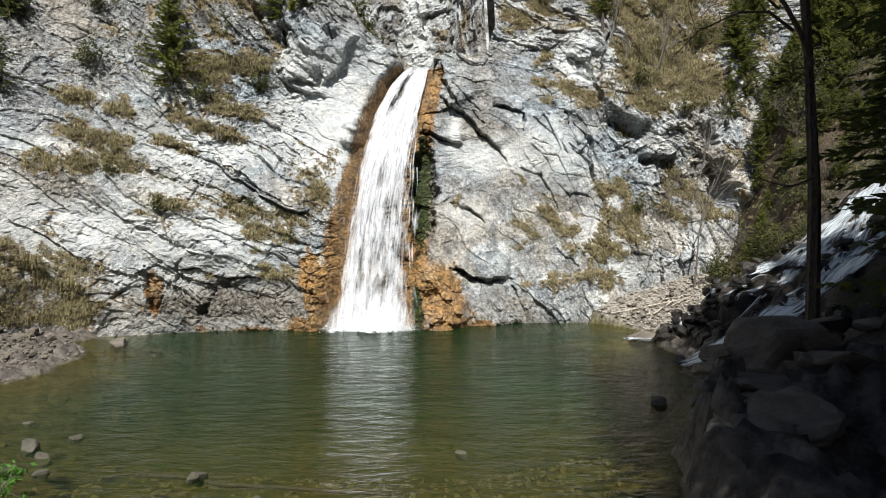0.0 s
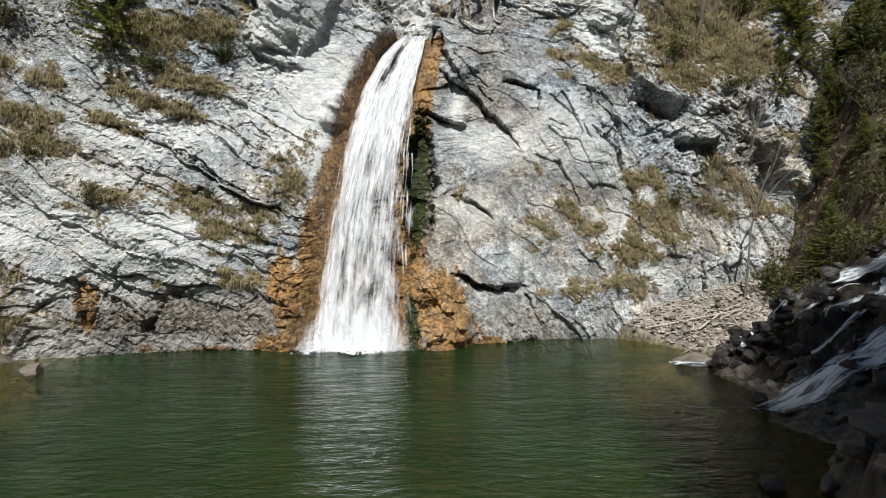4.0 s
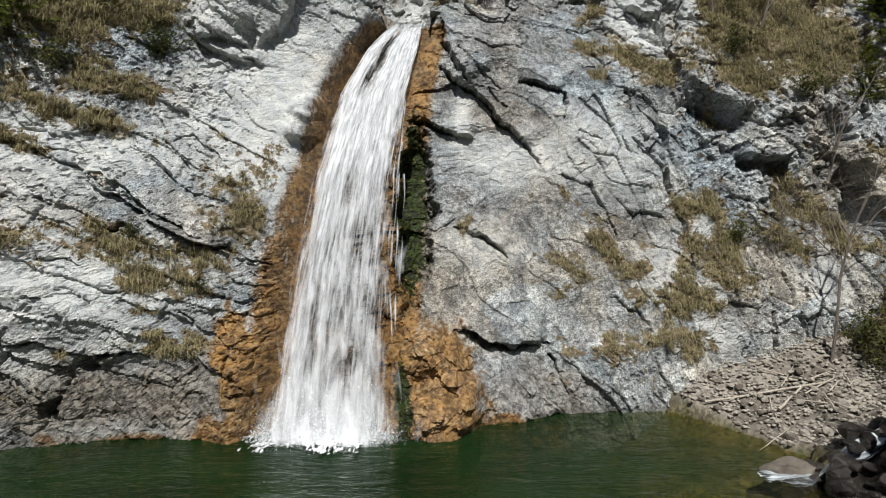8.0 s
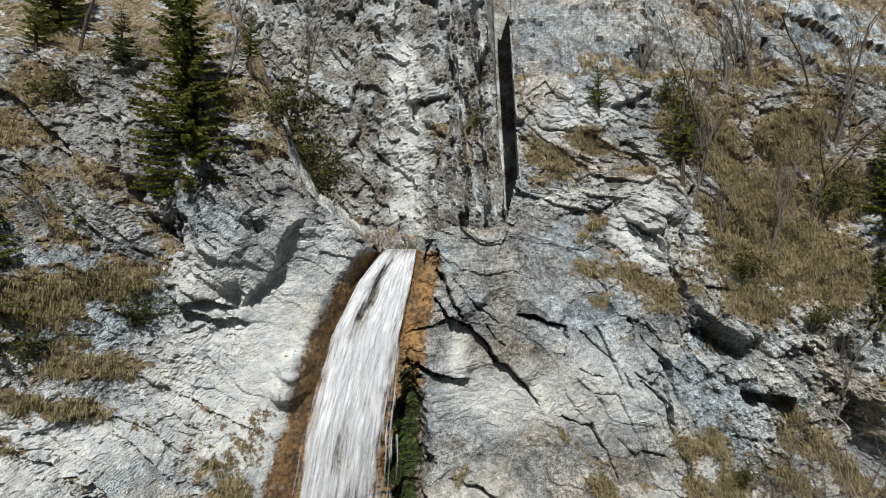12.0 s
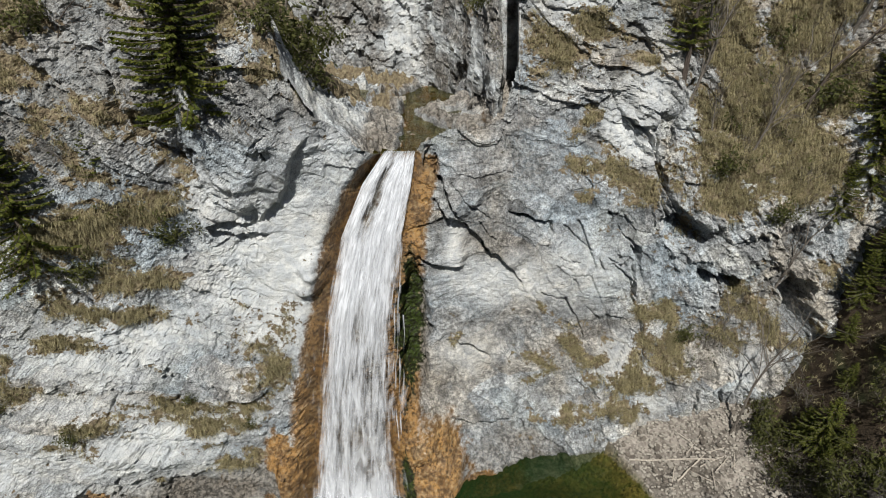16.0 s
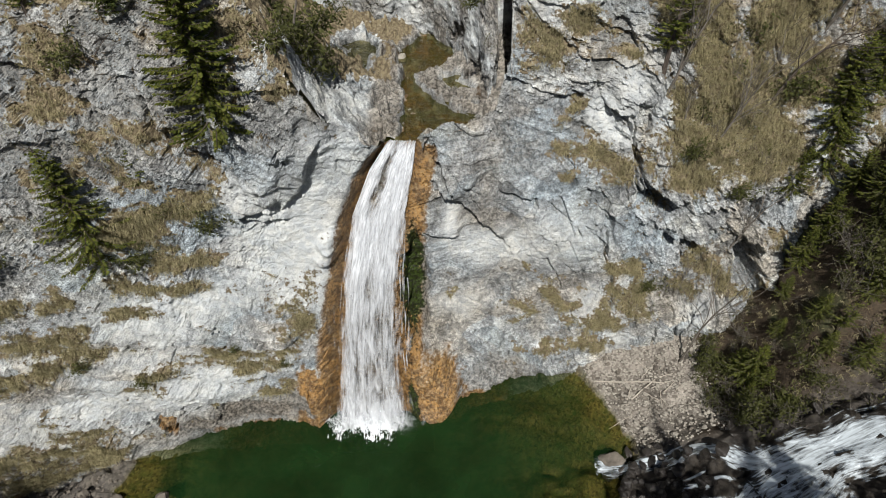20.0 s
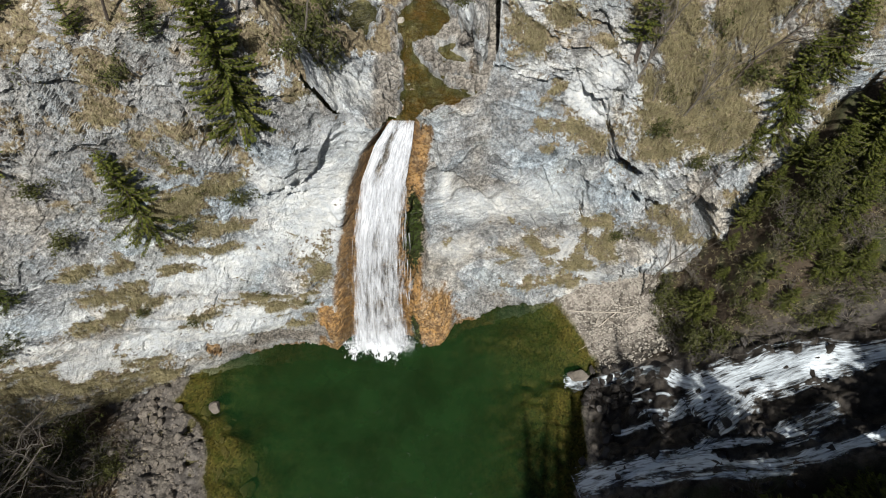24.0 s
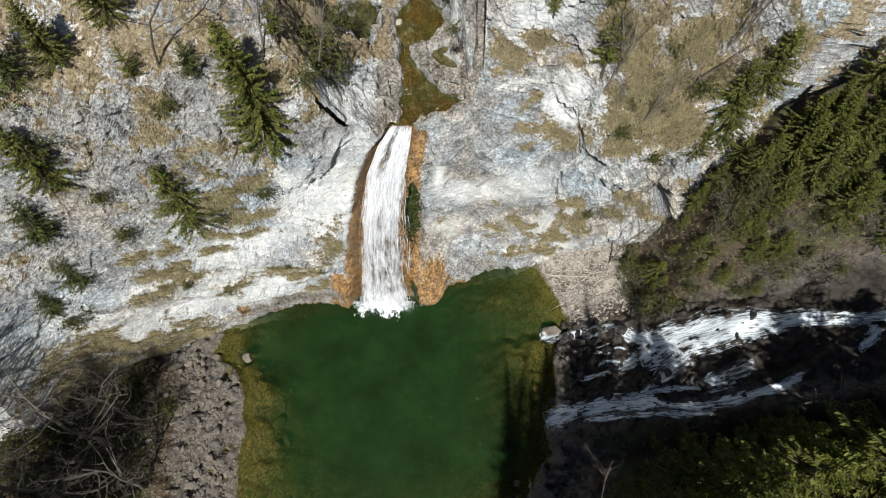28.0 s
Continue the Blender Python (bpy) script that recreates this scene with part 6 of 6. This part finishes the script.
# ---- bushes ----
bush = shrub("bush", 1.2, 41, BUSH_LEAF, "olive-brown scrub bush rooted in the rock", 700, 10)
settle(bush, on_cliff(-9.4, 12.1), 0)
twiggy = shrub("bush", 1.3, 42, BUSH_LEAF, "bare brown twiggy bush", 60, 14)
settle(twiggy, on_cliff(12.0, 5.4), 0)
for x, z, s, turn, which in ((-13.3, 5.6, 0.7, 10, bush), (-15.4, 7.3, 0.7, 50, bush), (-9.6, 6.1, 0.45, 50, bush), (-12.4, 11.3, 0.9, 90, bush), (-10.9, 11.5, 0.8, 120, twiggy), (-14.8, 13.6, 0.8, 30, twiggy), (-16.9, 12.6, 1.0, 70, bush), (-12.0, 15.4, 0.9, 200, twiggy), (-10.4, 13.2, 0.8, 250, bush), (-7.6, 4.4, 0.5, 10, bush), (-14.2, 16.6, 1.0, 0, twiggy), (-16.6, 15.4, 0.9, 15, bush), (-8.6, 19.6, 1.0, 80, twiggy), (-6.0, 19.0, 1.1, 90, bush), (10.8, 6.0, 0.8, 30, bush), (11.4, 4.6, 0.9, 60, twiggy), (12.8, 5.8, 0.8, 150, twiggy), (11.4, 13.4, 1.0, 10, bush), (12.8, 16.4, 1.2, 50, twiggy), (13.8, 14.4, 1.2, 90, twiggy), (11.8, 15.0, 1.0, 130, bush), (14.8, 13.0, 1.1, 170, twiggy), (13.2, 18.0, 1.2, 210, bush), (10.2, 18.6, 1.0, 20, twiggy), (9.4, 20.6, 1.0, 33, bush), (11.2, 20.4, 1.1, 66, twiggy), (7.2, 13.4, 0.5, 0, twiggy), (15.0, 16.0, 1.2, 44, bush), (13.9, 11.6, 0.9, 0, bush), (16.4, 12.2, 1.0, 100, twiggy), (-18.9, 12.2, 0.9, 0, twiggy), (-21.0, 8.2, 1.1, 20, bush), (2.2, 18.0, 0.6, 0, twiggy), (1.4, 19.4, 0.7, 50, bush), (5.6, 17.0, 0.6, 0, twiggy), (-17.8, 18.6, 1.2, 20, bush), (-15.2, 19.6, 1.1, 60, twiggy), (-12.4, 19.2, 1.0, 95, bush)):
    place(which, on_cliff(x, z, 0.1), turn, s)
for k in range(130):
    x, y = RNG.uniform(14.4, 27), RNG.uniform(24.0, 30.5)
    place((bush, twiggy, twiggy)[k % 3], (x, y, ground_z(x, y) - 0.05), RNG.uniform(0, 360), RNG.uniform(0.6, 1.3), "low scrub among leaf litter on the shaded slope")
for k in range(70):
    x, y = RNG.uniform(-26, -17.4), RNG.uniform(11, 21.5)
    place((twiggy, twiggy, bush)[k % 3], (x, y, ground_z(x, y) - 0.05), RNG.uniform(0, 360), RNG.uniform(0.7, 1.5), "tangled leafless brush on the stony bank")
for k in range(26):
    x, y = RNG.uniform(12, 27), RNG.uniform(13, 17.2)
    place((bush, twiggy)[k % 2], (x, y, ground_z(x, y) - 0.05), RNG.uniform(0, 360), RNG.uniform(0.7, 1.3), "dark scrub beside the cascade")
for x, y, s in ((-5.1, 33.3, 1.7), (-5.7, 33.9, 1.9), (-5.2, 34.6, 1.6), (-6.0, 35.0, 1.8), (-6.6, 36.8, 1.7), (-5.4, 37.4, 1.3)):
    z = float(np.interp(x, gx[0], floor_z[int((y - 31.0) / 0.08)]))
    place(bush, (x, y, z - 0.1), 40 * y, s, "dense grey-green bush above the gorge")


for k in range(30):
    x, y = RNG.uniform(19, 30), RNG.uniform(28.5, 32.0)
    place((bush, twiggy)[k % 2], (x, y, ground_z(x, y) - 0.05), RNG.uniform(0, 360), RNG.uniform(0.7, 1.3), "brown scrub along the slope's upper edge")


# ---- dry grass: hanging tufts on every ledge that carries soil ----
def tufts(name, spots, label, blades=14, length=0.30, hang=1.25):
    n = len(spots)
    p = np.repeat(spots, blades, 0)
    m = len(p)
    a = RNG.uniform(0, 6.283, m)
    size = np.repeat(RNG.uniform(0.55, 1.3, n), blades) * RNG.uniform(0.6, 1.15, m) * length
    out = np.stack([np.cos(a) * 0.8, np.sin(a) * 0.5 - 0.45, 0 * a], -1)
    root = p + out * 0.04
    mid = root + out * (size * 0.45)[:, None] + np.stack([0 * a, 0 * a, size * RNG.uniform(0.25, 0.6, m)], -1)
    tip = mid + out * (size * 0.5)[:, None] + np.stack([0 * a, 0 * a, -hang * size * RNG.uniform(0.1, 0.9, m)], -1)
    w = np.stack([-np.sin(a), np.cos(a), 0 * a], -1) * (0.005 + 0.010 * size)[:, None]
    v = np.stack([root - w, root + w, mid + w * 0.8, mid - w * 0.8, tip], 1).reshape(-1, 3)
    faces = []
    for k in range(m):
        b = 5 * k
        faces += [(b, b + 1, b + 2, b + 3), (b + 3, b + 2, b + 4)]
    me = bpy.data.meshes.new(name)
    me.from_pydata(v.tolist(), [], faces)
    me.materials.append(DRY_GRASS)
    return tagged(new(name, me), label, "grass", kind="stuff")


chance = np.clip(SOIL - 0.42, 0, 0.4) * (GX > -24) * (GX < 20) * (GZ > 0.4) * (GZ < 22)
chance = chance * ~open_above * (1 - 0.75 * smooth(12, 16, GZ) * (GX < -3))
for name, low, high, count in (("dry_grass_west", -24, -3, 5200), ("dry_grass_east", -3, 20, 6200)):
    w = (chance * (GX >= low) * (GX < high)).ravel()
    pick = RNG.choice(w.size, count, p=w / w.sum())
    spots = CLIFF_P.reshape(-1, 3)[pick] + RNG.normal(0, 0.03, (count, 3))
    tufts(name, spots, "straw-coloured dry grass hanging from the rock ledges")


def ground_tufts(name, count, xs, ys, label, length=0.3):
    pts = np.stack([RNG.uniform(*xs, count), RNG.uniform(*ys, count)], -1)
    pts = pts[shore(pts[:, 0], pts[:, 1]) < -0.7]
    tufts(name, np.array([(x, y, ground_z(x, y)) for x, y in pts]), label, 8, length, 0.6)


ground_tufts("dry_grass_slope", 1500, (15, 28), (24.6, 31.2), "dry grass and litter on the wooded slope")
ground_tufts("dry_grass_bank", 900, (-28, -16), (10, 23), "dry grass on the stony bank")

# ---- stones and driftwood ----
for x, y, s in ((-7.8, 11.8, 0.42), (-4.3, 9.65, 0.5), (-4.0, 9.15, 0.28), (-7.7, 10.7, 0.6), (-8.3, 11.2, 0.7), (-9.5, 12.8, 0.35), (-7.9, 10.1, 0.4), (-9.6, 11.3, 0.5), (-7.2, 9.9, 0.4), (0.35, 10.9, 0.34), (5.6, 14.4, 0.7), (-3.0, 8.9, 0.3)):
    boulder(MOSSY, x, y, s * 0.95, "dark mossy stone standing out of the shallow water", "stones in the shallows", "stone", 0.0, -0.16 if s < 0.55 else -0.26)
boulder(DRY, -13.5, 23.1, 1.1, "pale angular rock in the pool beside the bank", "stones in the shallows", "stone", 0.1, -0.25)
boulder(DRY, 9.0, 24.9, 1.4, "rounded dark grey boulder at the pool's edge", "shore boulders", z=-0.3)
for x, y, size in ((-2.6, 38.3, 0.7), (-3.2, 38.9, 0.6), (-2.1, 37.6, 0.5), (-2.8, 39.9, 0.9), (-3.4, 40.7, 0.7), (-1.9, 41.0, 0.8), (-2.3, 39.0, 0.4), (0.6, 33.7, 0.35), (1.9, 34.0, 0.4), (-0.3, 33.2, 0.3), (-3.0, 42.0, 0.6)):
    boulder(PALE, x, y, size, "water-worn pale rock standing in the gorge stream", "gorge stones", "stone", 0.15, LIP_Z - 0.15, 0.6)
for k in range(34):
    y = RNG.uniform(16.5, 23.5)
    x = np.interp(y, (13, 18, 21, 23.5), (-12.6, -13.5, -13.9, -14.9)) + abs(RNG.normal(0, 1.3)) + 0.3
    s = RNG.uniform(0.5, 1.3)
    boulder(SUNKEN, x, y, s, "algae-brown boulder lying under the green water", "sunken boulders", sink=0.35, z=min(ground_z(x, y), -0.12 - 0.45 * s))
for k in range(130):
    y = RNG.uniform(12, 24)
    x = np.interp(y, (13, 18, 21, 23.5), (-12.9, -13.3, -14.2, -15.8)) - abs(RNG.normal(0, 2.4)) - 0.1
    boulder(DRY, x, y, RNG.uniform(0.25, 0.7), "broken limestone block on the gravel bank", "bank stones", "stone")
for k in range(170):
    x, y = RNG.uniform(8.2, 14.5), RNG.uniform(25.4, 30.4)
    if shore(np.array([x]), np.array([y]))[0] > 0.1:
        continue
    boulder(PALE if k % 3 else DRY, x, y, RNG.uniform(0.1, 0.42), "pale stone among the driftwood of the spit", "spit stones", "stone")
for k in range(110):
    x = RNG.uniform(8.4, 17)
    y = RNG.choice((RNG.uniform(16.2, 18.6), RNG.uniform(19.6, 25.6)))
    if x > 13.6 and abs(y - 22.2) < 1.7:
        y = RNG.uniform(18.9, 20.6)
    boulder(WETS, x, y, RNG.uniform(0.3, 0.6) if y < 18.7 else RNG.uniform(0.35, 1.1) if x < 14 else RNG.uniform(0.35, 0.95), "wet black boulder in the cascade", "cascade boulders", sink=0.3)
for k in range(14):
    x, y = RNG.uniform(4.6, 9.0), RNG.uniform(7.4, 13.5)
    if shore(np.array([x]), np.array([y]))[0] < -0.5:
        boulder(DRY, x, y, RNG.uniform(0.8, 1.6), "flat cracked grey rock slab on the shaded bank", "bank rocks", "rock", sink=0.3, flat=0.36)
for x, y, size, f in ((6.5, 11.6, 2.6, 0.5), (5.7, 9.6, 2.4, 0.6), (7.0, 13.0, 2.0, 0.3), (7.6, 10.4, 3.2, 0.5), (4.7, 8.2, 1.8, 0.5)):
    boulder(CRAGS, x, y, size, "massive dark limestone slab at the shaded water's edge", "bank rocks", "rock", sink=0.5, flat=f)
for k in range(44):
    x, y = RNG.uniform(4.6, 11), RNG.uniform(8.6, 14.4)
    if shore(np.array([x]), np.array([y]))[0] < 0.3:
        boulder(DRY, x, y, RNG.uniform(0.25, 0.7), "grey angular block on the shaded bank", "bank stones", "stone")
count = 4200
sx1 = np.concatenate([RNG.uniform(-19, -12.6, count // 2), RNG.uniform(8.2, 15, count // 2)])
sy1 = np.concatenate([RNG.uniform(10, 24, count // 2), RNG.uniform(25, 31, count // 2)])
good = shore(sx1, sy1) < -0.05
bm = bmesh.new()
bmesh.ops.create_icosphere(bm, subdivisions=1, radius=0.5)
base_v, base_f = np.array([v.co for v in bm.verts]), [tuple(v.index for v in f.verts) for f in bm.faces]
bm.free()


def gravel(name, spots, material, label, low=0.06, high=0.22):
    """Many small angular stones, too many to count."""
    verts, faces = [], []
    for k, (x, y) in enumerate(spots):
        s = RNG.uniform(low, high)
        verts.append(base_v * (1 + RNG.uniform(-0.25, 0.25, (len(base_v), 1))) * np.array([s * RNG.uniform(0.8, 1.5), s, s * 0.7]) + (x, y, ground_z(x, y) + 0.12 * s))
        faces += [tuple(i + k * len(base_v) for i in f) for f in base_f]
    tagged(mesh_part(name, np.concatenate(verts), faces, material, None), label, "gravel", kind="stuff")


spots = np.stack([sx1, sy1], -1)[good]
gravel("gravel_bank", spots[spots[:, 0] < 0], STONE, "grey broken gravel on the stony bank", 0.05, 0.17)
gravel("gravel_spit", spots[spots[:, 0] > 0], PALE_STONE, "pale angular gravel on the spit", 0.04, 0.15)
bed_spots = np.stack([RNG.uniform(-12, 3.6, 900), RNG.uniform(8.2, 13.5, 900)], -1)
gravel("gravel_bed", bed_spots[shore(bed_spots[:, 0], bed_spots[:, 1]) > 0.2], ALGAE_STONE, "algae-brown cobbles on the shallow pool bed", 0.05, 0.18)


def log(x0, y0, x1, y1, r, label, z=None, lift=0.05, material=DRIFTWOOD, name="driftwood"):
    a, b = np.array([x0, y0]), np.array([x1, y1])
    pts = []
    for t in np.linspace(0, 1, 6):
        p = a * (1 - t) + b * t + RNG.normal(0, 0.03 * np.linalg.norm(b - a) / 3, 2)
        pts.append([p[0], p[1], (ground_z(*p) if z is None else z) + r + lift])
    zs = np.polyval(np.polyfit(range(6), [p[2] for p in pts], 1), range(6))
    pts = [(p[0], p[1], float(v) + 0.02) for p, v in zip(pts, zs)]
    ob = mesh_part(name, *tube(pts, np.linspace(r, r * 0.6, 6) * RNG.uniform(0.85, 1.15, 6), 7), material, None, flat=False)
    return tagged(ob, label, "log", "driftwood")


log(8.9, 29.2, 12.4, 28.6, 0.045, "long bleached driftwood pole on the spit")
log(10.6, 28.0, 12.0, 28.9, 0.05, "bleached driftwood log on the gravel spit")
for k in range(15):
    x, y, a, n = RNG.uniform(9, 13.6), RNG.uniform(26.4, 29.6), RNG.uniform(0, 3.14), RNG.uniform(0.5, 1.8)
    log(x, y, x + n * math.cos(a), y + n * 0.6 * math.sin(a), RNG.uniform(0.012, 0.032), "bleached driftwood branch on the gravel spit")
log(-5.6, 10.0, -0.9, 9.2, 0.05, "dark waterlogged pole lying under the shallow water", -0.15, 0.0, BARK, "sunken_log")
log(9.2, 18.4, 10.4, 20.4, 0.06, "dark wet pole leaning in the cascade", 0.35, 0.1, BARK, "wet_log")
herb = shrub("herb", 0.6, 55, HERB_LEAF, "fresh green leafy plant at the water's edge", 260, 5)
settle(herb, (-7.3, 9.15, -0.05), 0)

# ---- the side cascade ----
cascade = new("cascade")
tagged(cascade, "white stream tumbling over dark boulders into the pool", "waterfall")


def strand(name, spots, closed=0.5):
    """A ribbon of white water that follows its bed."""
    spots = np.array(spots)
    s = np.concatenate([[0], np.cumsum(np.hypot(np.diff(spots[:, 0]), np.diff(spots[:, 1])))])
    t = np.arange(0, s[-1], 0.12)
    cx, cy, w = (blur(np.interp(t, s, spots[:, k]), 4, 0) for k in range(3))
    dx, dy = np.gradient(cx), np.gradient(cy)
    n = np.hypot(dx, dy)
    u = np.linspace(-1, 1, 25)
    wob = 1 + 0.25 * vnoise(t / 0.9, t * 0 + 3, 400)
    x = cx[:, None] - (dy / n * w * wob)[:, None] * u * 0.5
    y = cy[:, None] + (dx / n * w * wob)[:, None] * u * 0.5
    z = np.array([[ground_z(a, b) for a, b in zip(r1, r2)] for r1, r2 in zip(x, y)])
    z = np.maximum(blur(blur(z, 3, 0), 3, 1) + 0.16, 0.015) + 0.06 * fbm(x * 2.5, y * 2.5, 410) + 0.05 * (1 - u ** 2)
    full = closed + 0.14 - 0.70 * smooth(0.25, 1.0, np.abs(u))[None, :] + 0.42 * fbm(x / 0.9, y / 0.7, 420, 4) + 0 * x
    ends = smooth(0, 0.5, t) * smooth(0, 0.7, t[-1] - t)
    full = full - 0.4 * (1 - ends)[:, None]
    ob = sheet(name, np.stack([x, y, z], -1), CASCADE_WATER, None, {"full": full}, cascade)
    add_uv(ob, u[None, :] * w[:, None] * 0.5 + 0 * x, t[:, None] + 0 * x)


strand("main_strand", ((27.5, 21.6, 0.9), (25.6, 21.8, 0.9), (23.3, 22.0, 1.2), (21.7, 22.3, 1.5), (20.2, 22.5, 2.0), (18.7, 22.6, 2.6), (17.4, 22.5, 2.9), (16.0, 22.4, 3.1), (14.9, 22.1, 3.0), (13.6, 21.7, 1.7)), 0.66)
strand("main_veil", ((21.0, 22.5, 1.2), (19.4, 22.6, 1.8), (17.6, 22.5, 2.2), (16.0, 22.4, 2.4), (14.8, 22.2, 2.2)), 0.52)
strand("upper_strand", ((15.0, 22.9, 1.1), (14.0, 22.9, 1.2), (13.2, 23.9, 0.9), (12.1, 24.5, 1.0), (10.9, 24.2, 0.9), (9.5, 24.4, 1.1), (7.7, 24.5, 1.4)), 0.60)
strand("middle_strand", ((14.1, 22.1, 1.1), (13.2, 21.3, 0.7), (12.1, 21.2, 0.6), (10.7, 21.0, 0.5), (9.8, 20.9, 0.4)), 0.56)
strand("foot_strand", ((16.6, 21.5, 1.1), (15.4, 20.5, 1.3), (14.4, 19.8, 0.9), (13.6, 19.3, 0.6)), 0.60)
strand("south_strand", ((21.2, 19.2, 0.5), (19.9, 18.5, 0.5), (18.6, 18.4, 0.7), (17.7, 18.1, 1.0), (16.8, 18.0, 0.8), (15.7, 18.2, 0.8), (14.5, 18.6, 0.9), (13.2, 18.9, 1.3), (11.6, 19.0, 1.4), (9.8, 18.8, 1.6), (7.5, 18.3, 2.2)), 0.68)
strand("side_strand", ((17.0, 19.1, 0.4), (15.1, 19.5, 0.5), (13.5, 19.4, 0.6), (12.4, 19.1, 0.5)), 0.58)
strand("lower_strand", ((17.1, 17.6, 0.4), (15.7, 17.7, 0.5), (14.0, 18.0, 0.6), (12.2, 18.1, 0.5), (9.9, 18.2, 0.6)), 0.58)
strand("east_strand", ((25.0, 21.5, 0.8), (24.3, 20.5, 0.6), (23.5, 20.0, 0.4)), 0.58)
strand("slab_veil", ((19.3, 20.1, 0.8), (18.3, 19.7, 1.4), (17.4, 19.5, 1.6), (16.2, 19.1, 1.2)), 0.40)
for k in range(12):
    x0, y0 = RNG.uniform(11, 17.0), RNG.uniform(18.0, 24.0)
    spots, y1 = [], y0
    for x in np.arange(x0, x0 - RNG.uniform(1.2, 2.6), -0.5):
        y1 += RNG.normal(0, 0.25)
        spots.append((x, y1, RNG.uniform(0.15, 0.4)))
    strand("runnel", spots, 0.52)

# foam and splash where the water meets the pool
fx, fy = np.meshgrid(np.linspace(-7, -0.2, 80), np.linspace(25.4, 28.6, 50))
rim = 0.25 * fbm(fx * 1.5, fy * 1.5, 500)
ring = 1 - np.hypot((fx + 3.75) / 2.75, (fy - 27.2) / 1.5) + 1.7 * rim + 0.3 * fbm(fx * 4, fy * 4, 505)
foam = sheet("foam", np.stack([fx, fy, 0.03 + 0.10 * np.clip(ring, 0, 1) * (1 + fbm(fx * 3, fy * 3, 510))], -1), FOAM, None, {"full": np.clip(0.12 + 0.75 * ring, -0.2, 0.9)}, waterfall)
add_uv(foam, fx, fy)
mu, mz = np.meshgrid(np.linspace(-6.6, -0.6, 50), np.linspace(-0.05, 8.0, 60))
mist = sheet("mist", np.stack([mu, np.minimum(26.75, fall_depth(mz) - 0.75) + np.clip(fall_depth(mz) - 27.5, 0, None) - 0.12 * np.sin(mu * 2), mz], -1), MIST, None, {"full": 0.42 * np.exp(-((mu + 3.6 - 0.12 * mz) / 1.8) ** 2) * smooth(8.0, 5.0, mz) + 0.2 * np.exp(-((mu + 3.6) / 1.9) ** 2) * smooth(3.4, 0.2, mz) + 0.25 * smooth(1.0, 0.0, mz) * np.exp(-((mu + 3.6) / 1.9) ** 2) - 0.02}, waterfall)
add_uv(mist, mu, mz)
n = 9000
a = RNG.normal(0, 1, (n, 2))
dx0 = RNG.uniform(-5.5, -1.6, n)
up = RNG.exponential(0.30, n)
drops = np.stack([dx0 + 0.25 * a[:, 0], 27.35 - 0.35 * np.abs(a[:, 1]) - 0.25 * up, 0.03 + np.clip(up, 0, 2.4)], -1)
size = RNG.uniform(0.005, 0.014, n)[:, None, None] * np.ones((1, 4, 3))
corners = RNG.normal(0, 1, (n, 4, 3)) * size
dv = (drops[:, None, :] + corners).reshape(-1, 3)
tri = np.arange(4 * n).reshape(-1, 4)
faces = np.concatenate([tri[:, [0, 1, 2]], tri[:, [0, 1, 3]], tri[:, [0, 2, 3]], tri[:, [1, 2, 3]]]).tolist()
SPRAY = Nodes("spray", 0.3, 0.4).done((0.85, 0.88, 0.9))
tagged(mesh_part("spray", dv, faces, SPRAY, waterfall), kind="stuff")

# black stones heaped on the low bank between the cascade's foot and the spit
for k in range(80):
    x, y = RNG.uniform(8.9, 12.0), RNG.uniform(22.3, 25.2)
    boulder(WETS, x, y, RNG.uniform(0.3, 0.75), "wet black boulder heaped beside the cascade's foot", "cascade boulders", sink=0.12)
